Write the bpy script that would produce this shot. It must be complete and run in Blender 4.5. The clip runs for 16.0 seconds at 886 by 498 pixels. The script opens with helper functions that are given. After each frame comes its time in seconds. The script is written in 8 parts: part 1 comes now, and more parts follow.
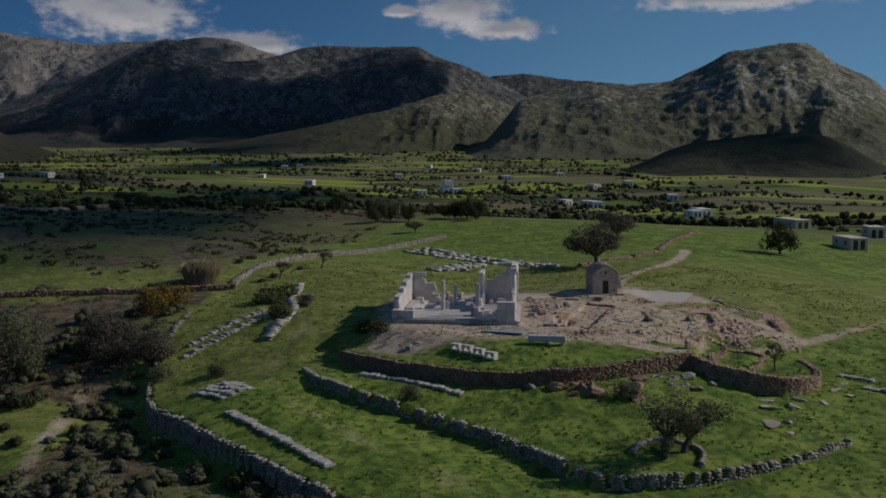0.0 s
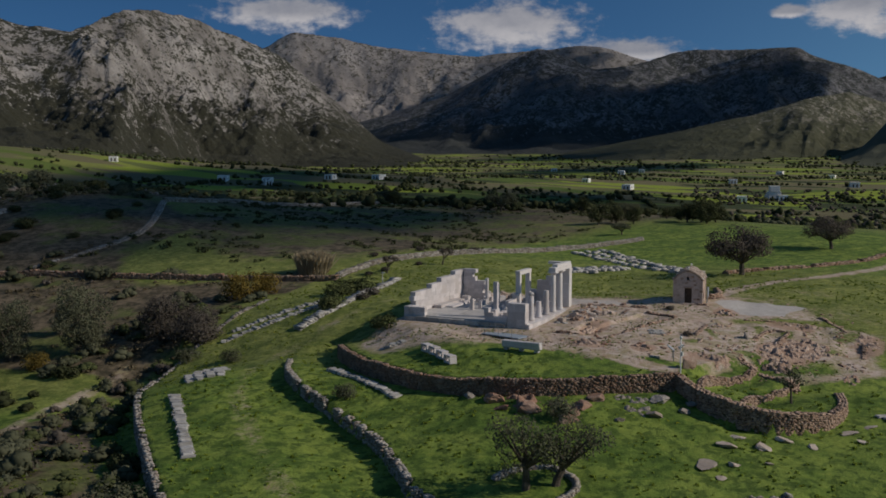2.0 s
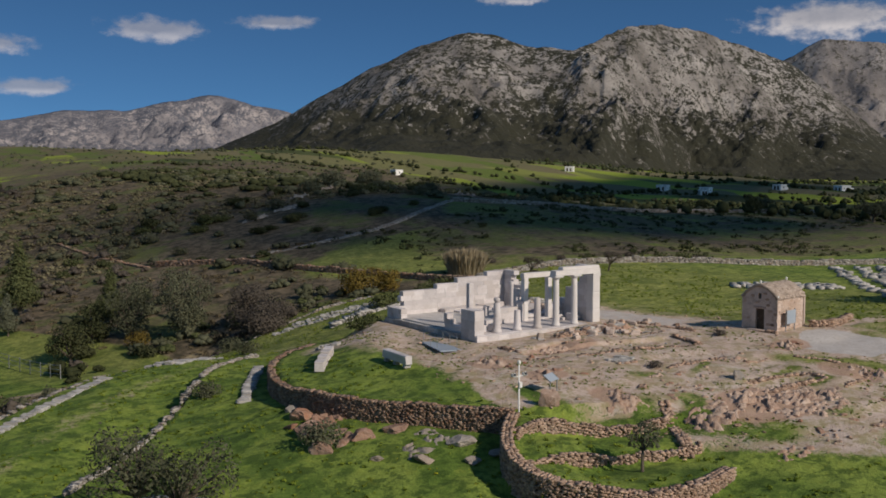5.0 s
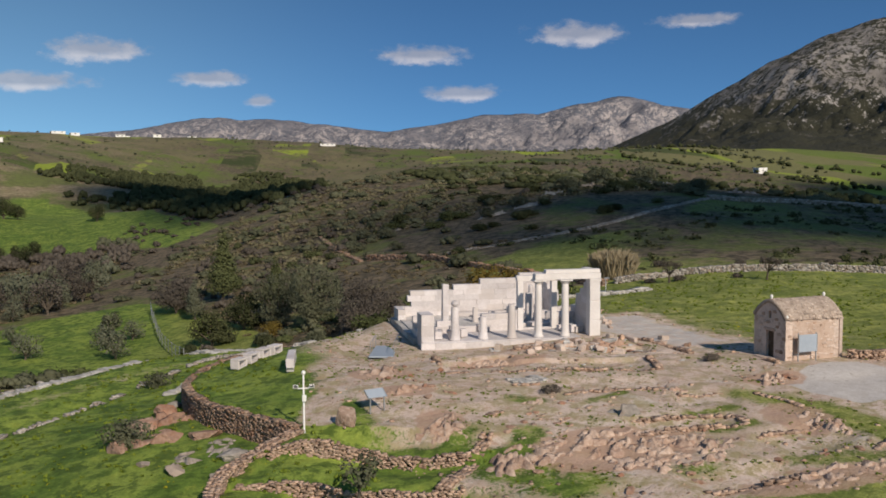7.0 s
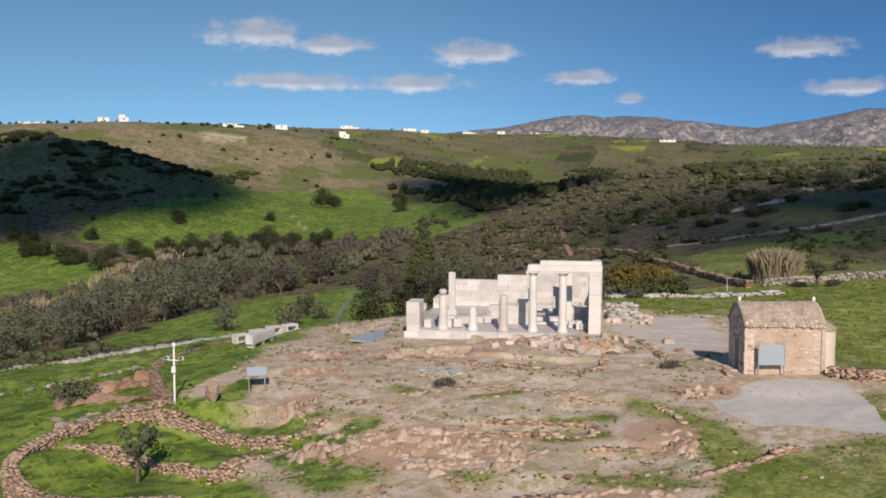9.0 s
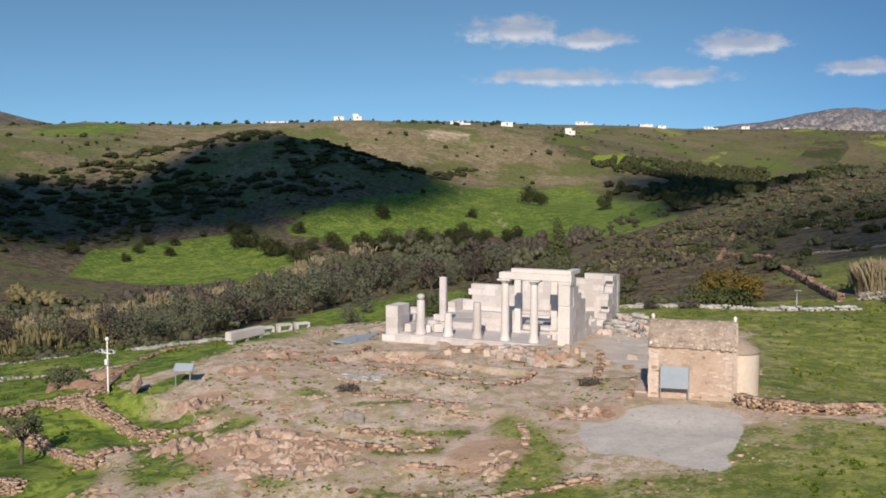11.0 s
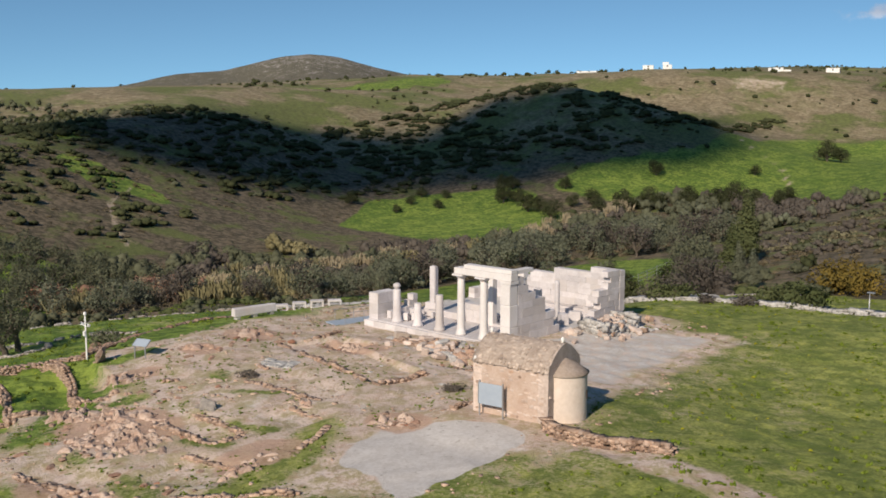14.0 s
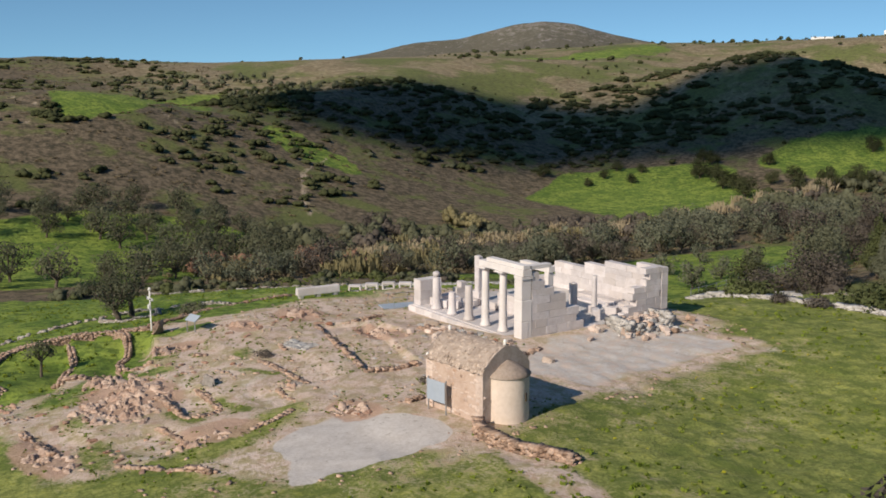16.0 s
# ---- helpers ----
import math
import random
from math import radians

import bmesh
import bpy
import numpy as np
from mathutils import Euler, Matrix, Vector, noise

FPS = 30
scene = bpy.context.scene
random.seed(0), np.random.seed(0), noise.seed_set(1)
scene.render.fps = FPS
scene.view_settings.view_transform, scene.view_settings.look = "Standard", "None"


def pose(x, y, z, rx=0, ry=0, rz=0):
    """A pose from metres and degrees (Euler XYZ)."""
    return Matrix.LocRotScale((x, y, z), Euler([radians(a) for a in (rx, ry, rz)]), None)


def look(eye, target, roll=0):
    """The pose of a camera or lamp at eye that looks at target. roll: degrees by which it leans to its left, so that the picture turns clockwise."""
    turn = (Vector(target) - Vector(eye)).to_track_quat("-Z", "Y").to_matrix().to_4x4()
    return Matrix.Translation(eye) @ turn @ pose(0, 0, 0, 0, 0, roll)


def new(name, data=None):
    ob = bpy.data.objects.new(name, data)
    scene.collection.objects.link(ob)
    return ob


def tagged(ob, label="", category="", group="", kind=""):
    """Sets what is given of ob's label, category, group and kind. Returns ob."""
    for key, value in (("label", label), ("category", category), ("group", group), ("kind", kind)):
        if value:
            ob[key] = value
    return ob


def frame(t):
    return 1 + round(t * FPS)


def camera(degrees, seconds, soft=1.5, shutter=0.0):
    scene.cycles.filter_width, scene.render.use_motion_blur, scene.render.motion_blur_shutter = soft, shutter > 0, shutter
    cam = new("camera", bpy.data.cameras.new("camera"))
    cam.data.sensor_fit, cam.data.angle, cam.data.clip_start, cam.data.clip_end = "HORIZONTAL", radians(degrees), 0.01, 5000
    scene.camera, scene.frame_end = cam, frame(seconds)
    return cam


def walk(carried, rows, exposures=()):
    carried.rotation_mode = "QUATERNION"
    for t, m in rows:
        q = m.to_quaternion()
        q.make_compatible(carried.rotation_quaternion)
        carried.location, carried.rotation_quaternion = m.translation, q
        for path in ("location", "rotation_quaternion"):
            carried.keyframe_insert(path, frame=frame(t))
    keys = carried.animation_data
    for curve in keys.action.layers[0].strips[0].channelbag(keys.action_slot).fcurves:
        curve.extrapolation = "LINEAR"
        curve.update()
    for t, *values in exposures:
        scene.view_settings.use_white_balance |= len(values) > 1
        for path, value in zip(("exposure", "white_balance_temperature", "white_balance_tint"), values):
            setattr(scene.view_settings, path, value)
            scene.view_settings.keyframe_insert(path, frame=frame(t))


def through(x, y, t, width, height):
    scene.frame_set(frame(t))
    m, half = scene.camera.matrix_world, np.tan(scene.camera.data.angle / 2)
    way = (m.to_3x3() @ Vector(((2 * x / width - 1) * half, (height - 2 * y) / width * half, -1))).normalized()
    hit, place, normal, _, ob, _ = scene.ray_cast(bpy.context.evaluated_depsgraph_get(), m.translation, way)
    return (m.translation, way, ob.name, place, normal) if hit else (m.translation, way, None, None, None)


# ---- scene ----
cam = camera(47.0, 16.0, soft=1.75)
PATH = [
    (0.0, (-115.49, -9.79, 18.77), (-75.88, -5.73, 14.89), 0.03),
    (0.5, (-112.12, -19.36, 18.32), (-73.01, -11.80, 14.72), -0.02),
    (1.0, (-107.79, -28.76, 17.73), (-69.69, -17.13, 14.13), -0.08),
    (1.5, (-103.13, -36.15, 17.21), (-66.18, -21.28, 13.55), 0.04),
    (2.0, (-97.52, -43.23, 16.63), (-61.94, -25.32, 13.02), 0.05),
    (2.5, (-91.95, -49.22, 16.07), (-57.86, -28.60, 12.53), 0.03),
    (3.0, (-85.28, -55.14, 15.48), (-53.08, -31.65, 12.09), 0.01),
    (3.5, (-78.33, -60.03, 14.94), (-48.17, -33.96, 11.76), -0.06),
    (4.0, (-70.31, -64.50, 14.32), (-42.57, -35.86, 11.22), -0.01),
    (4.5, (-61.97, -68.18, 13.80), (-36.81, -37.23, 10.74), 0.01),
    (5.0, (-53.54, -71.02, 13.42), (-31.14, -38.02, 10.38), -0.04),
    (5.5, (-45.02, -73.18, 13.12), (-25.63, -38.32, 10.10), -0.11),
    (6.0, (-36.37, -74.82, 12.89), (-20.40, -38.27, 9.88), -0.20),
    (6.5, (-27.57, -76.10, 12.68), (-15.57, -38.06, 9.68), -0.27),
    (7.0, (-19.00, -76.99, 12.45), (-11.28, -37.85, 9.47), -0.27),
    (7.5, (-11.68, -77.07, 12.16), (-7.58, -37.40, 9.18), -0.09),
    (8.0, (-4.14, -76.86, 11.90), (-4.23, -36.97, 8.88), 0.03),
    (8.5, (1.96, -76.26, 11.67), (-1.56, -36.54, 8.63), 0.12),
    (9.0, (7.06, -75.25, 11.47), (0.68, -35.88, 8.40), 0.14),
    (9.5, (11.88, -74.08, 11.40), (2.87, -35.23, 8.28), 0.15),
    (10.0, (16.53, -72.80, 11.50), (5.07, -34.61, 8.31), 0.18),
    (10.5, (20.98, -71.35, 11.75), (7.23, -33.93, 8.50), 0.21),
    (11.0, (25.22, -69.70, 12.17), (9.32, -33.15, 8.90), 0.23),
    (11.5, (29.22, -67.80, 12.75), (11.29, -32.19, 9.51), 0.20),
    (12.0, (33.01, -65.69, 13.46), (13.19, -31.10, 10.17), 0.15),
    (12.5, (36.79, -63.62, 14.10), (15.22, -30.16, 10.24), 0.15),
    (13.0, (40.50, -61.40, 14.62), (17.02, -29.32, 10.22), 0.12),
    (13.5, (43.99, -59.23, 15.17), (18.82, -28.53, 10.24), 0.04),
    (14.0, (47.63, -56.56, 15.70), (20.57, -27.60, 10.25), -0.02),
    (14.5, (50.64, -54.18, 16.17), (22.00, -26.86, 10.37), -0.03),
    (15.0, (53.56, -51.48, 16.67), (23.32, -26.02, 10.56), -0.11),
    (15.5, (55.80, -49.10, 17.12), (24.22, -25.40, 10.72), -0.22),
    (16.0, (58.05, -46.55, 17.61), (25.16, -24.79, 10.90), -0.25),
]
EXPOSURES = [(0.0, -0.98, 6450, 9), (1.5, -0.86, 6500, 10), (3.0, -0.70, 6550, 10), (4.0, -0.58, 6650, 11), (6.5, -0.17, 6900, 12), (9.0, 0.07, 6900, 12), (16.0, 0.12, 6900, 12)]
walk(cam, [(t, look(eye, target, roll)) for t, eye, target, roll in PATH],
     exposures=EXPOSURES)

# ---- sun and sky ----
SUN_AZ = 164.0      # degrees from +y towards +x
SUN_EL = 32.0
sun_data = bpy.data.lights.new("sun", "SUN")
sun_data.energy, sun_data.angle, sun_data.color = 4.5, radians(0.53), (1.0, 0.905, 0.78)
sun = new("sun", sun_data)
sun_to = Vector((math.sin(radians(SUN_AZ)) * math.cos(radians(SUN_EL)),
                 math.cos(radians(SUN_AZ)) * math.cos(radians(SUN_EL)), math.sin(radians(SUN_EL))))
sun.matrix_world = look(sun_to * 50, (0, 0, 0))


class Nodes:
    """Short way to lay out a node tree."""

    def __init__(self, tree):
        self.t = tree

    def add(self, kind, props=None, **ins):
        n = self.t.nodes.new(kind)
        for k, v in (props or {}).items():
            setattr(n, k, v)
        for k, v in ins.items():
            self.put(n, k, v)
        return n

    def put(self, n, k, v):
        key = int(k[1:]) if k[0] == "i" and k[1:].isdigit() else k.replace("_", " ")
        s = n.inputs[key]
        if isinstance(v, bpy.types.NodeSocket):
            self.t.links.new(v, s)
        else:
            s.default_value = v

    def math(self, op, a, b=0.0, clamp=False):
        return self.add("ShaderNodeMath", {"operation": op, "use_clamp": clamp}, i0=a, i1=b).outputs[0]

    def mix(self, f, a, b, blend="MIX"):
        n = self.t.nodes.new("ShaderNodeMix")
        n.data_type, n.blend_type = "RGBA", blend
        for k, v in ((0, f), (6, a), (7, b)):
            if isinstance(v, bpy.types.NodeSocket):
                self.t.links.new(v, n.inputs[k])
            else:
                n.inputs[k].default_value = v if k == 0 else (*v[:3], 1)
        return n.outputs[2]

    def noise(self, vec, scale, detail=4, rough=0.55, dist=0.0):
        n = self.add("ShaderNodeTexNoise", None, Scale=scale, Detail=detail, Roughness=rough, Distortion=dist)
        self.t.links.new(vec, n.inputs["Vector"])
        return n.outputs["Fac"]

    def ramp(self, f, lo, hi, to0=0.0, to1=1.0):
        n = self.add("ShaderNodeMapRange", {"interpolation_type": "SMOOTHSTEP"}, i0=f, i1=lo, i2=hi, i3=to0, i4=to1)
        return n.outputs[0]


world = bpy.data.worlds.new("sky")
scene.world = world
world.use_nodes = True
W = Nodes(world.node_tree)
world.node_tree.nodes.clear()
geo = W.add("ShaderNodeTexCoord").outputs["Generated"]
sep = W.add("ShaderNodeSeparateXYZ", None, i0=geo)
# the air is clear: the blue sets in low above the horizon
up = W.math("ADD", W.math("MULTIPLY", sep.outputs[2], 1.7), 0.165)
warp = W.add("ShaderNodeCombineXYZ", None, i0=sep.outputs[0], i1=sep.outputs[1], i2=up).outputs[0]
sky = W.add("ShaderNodeTexSky", {"sky_type": "NISHITA", "sun_disc": False, "sun_elevation": radians(SUN_EL),
            "sun_rotation": radians(SUN_AZ), "air_density": 1.0, "dust_density": 0.2, "ozone_density": 2.5}, i0=warp)
az = W.math("MULTIPLY", W.math("ARCTAN2", sep.outputs[0], sep.outputs[1]), 57.2958)
el = W.math("MULTIPLY", W.math("ARCSINE", sep.outputs[2]), 57.2958)
# fair-weather clouds: bearing, height, half width, half height in degrees
CLOUDS = [(67.0, 7.2, 4.6, 1.5), (73.5, 5.7, 3.6, 0.8), (85.2, 7.6, 2.8, 1.3), (87.6, 6.6, 2.4, 0.7),
          (100.2, 8.0, 5.8, 0.7), (54.8, 7.8, 4.2, 1.0), (81.8, 7.6, 1.2, 0.4), (-7.5, 6.5, 2.7, 0.75),
          (-1.5, 5.15, 1.9, 0.5), (10.0, 6.5, 2.6, 0.6), (18.6, 7.5, 2.7, 0.7), (12.3, 4.4, 2.5, 0.5),
          (-19.6, 7.4, 3.2, 0.85), (-15.3, 6.9, 2.4, 0.6), (-17.2, 4.85, 4.6, 0.55), (-10.8, 4.8, 3.0, 0.55),
          (25.0, 8.1, 2.4, 0.4), (1.1, 3.95, 0.9, 0.35), (38.0, 9.5, 2.0, 0.4)]
cl_vec = W.add("ShaderNodeCombineXYZ", None, i0=az, i1=W.math("MULTIPLY", el, 1.7), i2=0.0).outputs[0]


def cloud_field(shift):
    best = None
    for a, e, w, h in CLOUDS:
        dx = W.math("DIVIDE", W.math("SUBTRACT", az, a), w)
        dy = W.math("DIVIDE", W.math("SUBTRACT", el, e - shift), h)
        d = W.math("SUBTRACT", 1.0, W.math("SQRT", W.math("ADD", W.math("MULTIPLY", dx, dx), W.math("MULTIPLY", dy, dy))))
        best = d if best is None else W.math("MAXIMUM", best, d)
    return best


puff = W.math("SUBTRACT", W.noise(cl_vec, 0.75, 7, 0.62), 0.5)
field = W.math("ADD", cloud_field(0.0), W.math("MULTIPLY", puff, 1.9))
mask = W.ramp(field, -0.12, 0.62)
lit = W.ramp(W.math("SUBTRACT", cloud_field(0.45), cloud_field(-0.1)), -0.55, 0.45)
lit = W.math("ADD", W.math("MULTIPLY", lit, 0.75), W.math("MULTIPLY", puff, 0.9), True)
cloud_col = W.mix(lit, (4.1, 4.2, 4.8), (8.3, 8.0, 8.2))
clear = W.mix(1.0, sky.outputs[0], (0.82, 1.14, 1.18), "MULTIPLY")
# the air is deeper blue over the eastern range
east = W.ramp(W.math("ABSOLUTE", W.math("SUBTRACT", az, 40.0)), 26.0, 58.0)
clear = W.mix(east, W.mix(1.0, clear, (0.50, 0.66, 0.84), "MULTIPLY"), clear)
both = W.mix(W.math("MULTIPLY", mask, W.ramp(az, 28.0, 46.0, 0.62, 0.94)), clear, cloud_col)
bg = W.add("ShaderNodeBackground", None, Color=both, Strength=0.105)
W.t.links.new(bg.outputs[0], W.add("ShaderNodeOutputWorld").inputs[0])

# ---- materials ----
def material(name, build):
    m = bpy.data.materials.new(name)
    m.use_nodes = True
    m.node_tree.nodes.clear()
    N = Nodes(m.node_tree)
    out = N.add("ShaderNodeOutputMaterial")
    N.t.links.new(build(N), out.inputs[0])
    return m


def surface(N, color, rough=0.85, bump=None, strength=0.4, dist=0.05, metal=0.0):
    p = N.add("ShaderNodeBsdfPrincipled", None, Roughness=rough, Metallic=metal)
    N.put(p, "Base Color", color if isinstance(color, bpy.types.NodeSocket) else (*color, 1))
    p.inputs["Specular IOR Level"].default_value = 0.25
    if bump is not None:
        b = N.add("ShaderNodeBump", None, Strength=strength, Distance=dist, Height=bump)
        N.t.links.new(b.outputs[0], p.inputs["Normal"])
    return p.outputs[0]


def position(N):
    return N.add("ShaderNodeNewGeometry").outputs["Position"]


def varied(name, dark, light, scale=1.0, fine=8.0, rough=0.85, stain=None, bump=0.4, dist=0.04, each=0.0, metal=0.0):
    """Two scales of grain between two colours, with an optional stain colour and a shift from piece to piece."""
    def build(N):
        v = position(N)
        a, b = N.noise(v, scale, 5, 0.6), N.noise(v, fine, 4, 0.65)
        f = N.ramp(N.math("ADD", N.math("MULTIPLY", a, 0.55), N.math("MULTIPLY", b, 0.45)), 0.32, 0.68)
        c = N.mix(f, dark, light)
        if stain:
            c = N.mix(N.math("MULTIPLY", N.ramp(N.noise(v, scale * 0.6, 6, 0.7), 0.52, 0.72), 0.75), c, stain)
        if each:
            r = N.add("ShaderNodeObjectInfo").outputs["Random"]
            i = N.add("ShaderNodeNewGeometry").outputs["Random Per Island"]
            k = N.math("ADD", 1 - each, N.math("MULTIPLY", N.math("FRACT", N.math("ADD", r, i)), 2 * each))
            g = N.add("ShaderNodeCombineXYZ", None, i0=k, i1=k, i2=k).outputs[0]
            c = N.mix(1.0, c, g, "MULTIPLY")
            if stain:
                odd = N.ramp(N.math("FRACT", N.math("MULTIPLY", N.math("ADD", r, i), 7.3)), 0.62, 1.0)
                c = N.mix(N.math("MULTIPLY", odd, 0.6), c, stain)
        return surface(N, c, rough, b, bump, dist, metal)
    return material(name, build)


def leafy(name, dark, light, through=0.25):
    """Leaves: each shade differs from clump to clump, and some light passes through."""
    def build(N):
        g = N.add("ShaderNodeNewGeometry")
        i = g.outputs["Random Per Island"]
        o = N.add("ShaderNodeObjectInfo").outputs["Random"]
        n = N.ramp(N.noise(position(N), 0.16, 3), 0.32, 0.68)
        f = N.math("ADD", N.math("MULTIPLY", i, 0.16), N.math("ADD", N.math("MULTIPLY", n, 0.42), N.math("MULTIPLY", o, 0.25)), True)
        c = N.mix(f, dark, light)
        d = N.add("ShaderNodeBsdfDiffuse", None, Color=c).outputs[0]
        t = N.add("ShaderNodeBsdfTranslucent", None, Color=c).outputs[0]
        return N.add("ShaderNodeMixShader", None, i0=through, i1=d, i2=t).outputs[0]
    return material(name, build)


MARBLE = varied("white_marble", (0.50, 0.46, 0.455), (0.645, 0.608, 0.605), 0.9, 7, 0.6, (0.50, 0.45, 0.42), 0.35, 0.03, 0.13)
MARBLE_NEW = varied("new_marble", (0.60, 0.565, 0.545), (0.70, 0.67, 0.655), 0.8, 9, 0.55, None, 0.2, 0.02, 0.05)
MARBLE_OLD = varied("weathered_marble", (0.31, 0.295, 0.275), (0.54, 0.52, 0.50), 1.3, 8, 0.75, (0.22, 0.21, 0.19), 0.5, 0.05, 0.14)
FLOORING = varied("marble_paving", (0.42, 0.40, 0.38), (0.56, 0.53, 0.51), 0.7, 6, 0.7, (0.34, 0.31, 0.28), 0.3, 0.02, 0.07)
RUBBLE = varied("rubble_stone", (0.44, 0.345, 0.292), (0.62, 0.515, 0.452), 1.4, 9, 0.9, (0.37, 0.26, 0.195), 0.5, 0.04, 0.14)
RUBBLE_ROOF = varied("roof_stone", (0.33, 0.255, 0.205), (0.56, 0.46, 0.385), 1.2, 7, 0.92, (0.20, 0.16, 0.13), 0.7, 0.06, 0.22)
PLASTER = varied("lime_plaster", (0.60, 0.50, 0.42), (0.70, 0.60, 0.52), 0.8, 5, 0.9, (0.42, 0.33, 0.25), 0.5, 0.03)
DRYSTONE = varied("field_stone", (0.17, 0.115, 0.085), (0.39, 0.285, 0.215), 1.1, 7, 0.92, (0.31, 0.165, 0.10), 0.6, 0.06, 0.3)
REDSTONE = varied("red_field_stone", (0.24, 0.155, 0.11), (0.46, 0.33, 0.25), 1.3, 7, 0.92, (0.42, 0.32, 0.26), 0.6, 0.05, 0.42)
GREYSTONE = varied("grey_field_stone", (0.20, 0.185, 0.165), (0.44, 0.41, 0.375), 1.2, 7, 0.92, (0.27, 0.20, 0.15), 0.6, 0.05, 0.35)
SLAB = varied("pink_slab_rock", (0.42, 0.335, 0.28), (0.62, 0.53, 0.46), 0.9, 6, 0.9, (0.34, 0.28, 0.23), 0.9, 0.06, 0.15)
REDROCK = varied("ochre_rock", (0.30, 0.195, 0.145), (0.56, 0.44, 0.36), 0.8, 6, 0.92, (0.38, 0.215, 0.14), 1.0, 0.08, 0.12)
RUSTROCK = varied("rust_rock", (0.20, 0.115, 0.08), (0.42, 0.30, 0.23), 0.6, 5, 0.92, (0.32, 0.14, 0.08), 1.0, 0.08, 0.15)
GREYROCK = varied("grey_rock", (0.20, 0.18, 0.16), (0.42, 0.38, 0.34), 0.6, 4, 0.92, (0.30, 0.22, 0.17), 0.9, 0.12, 0.15)
BARK = varied("bark", (0.06, 0.05, 0.04), (0.16, 0.13, 0.10), 3, 14, 0.9)
WOOD_DARK = varied("old_wood", (0.05, 0.035, 0.025), (0.11, 0.08, 0.06), 4, 20, 0.8)
PANEL = varied("panel_back", (0.29, 0.34, 0.40), (0.34, 0.39, 0.45), 2, 20, 0.5, None, 0.05, 0.01)
STEEL = varied("grey_steel", (0.30, 0.31, 0.32), (0.42, 0.43, 0.44), 3, 20, 0.45, None, 0.1, 0.01, 0, 0.6)
WHITEWASH = varied("whitewash", (0.70, 0.69, 0.66), (0.80, 0.79, 0.77), 0.3, 3, 0.85)
WHITE_METAL = varied("white_paint_metal", (0.68, 0.68, 0.66), (0.78, 0.78, 0.77), 2, 14, 0.5)
GLASS_DARK = varied("window_pane", (0.03, 0.035, 0.04), (0.06, 0.065, 0.07), 2, 9, 0.15)
OLIVE = leafy("olive_leaves", (0.085, 0.092, 0.056), (0.200, 0.208, 0.135), 0.35)
GREY_OLIVE = leafy("grey_olive_leaves", (0.105, 0.116, 0.076), (0.250, 0.262, 0.185), 0.35)
DARKLEAF = leafy("dark_leaves", (0.044, 0.052, 0.026), (0.105, 0.115, 0.056), 0.25)
GREENLEAF = leafy("green_leaves", (0.066, 0.082, 0.034), (0.142, 0.158, 0.072))
BROWNLEAF = leafy("bare_twigs", (0.086, 0.074, 0.062), (0.180, 0.156, 0.132), 0.3)
RUST = leafy("rust_leaves", (0.13, 0.10, 0.03), (0.36, 0.25, 0.06))
RUSSET = leafy("russet_twigs", (0.20, 0.115, 0.08), (0.36, 0.225, 0.16), 0.12)
REED = leafy("dry_reed", (0.27, 0.22, 0.14), (0.47, 0.40, 0.275), 0.3)
REED_GREEN = leafy("green_reed", (0.185, 0.165, 0.085), (0.335, 0.295, 0.165), 0.3)
SCRUB = leafy("scrub_leaves", (0.105, 0.089, 0.055), (0.235, 0.190, 0.122), 0.1)
SCRUB_GREEN = leafy("heath_leaves", (0.120, 0.112, 0.066), (0.260, 0.236, 0.148), 0.1)
WEED = leafy("weed_leaves", (0.105, 0.165, 0.022), (0.270, 0.330, 0.055), 0.3)


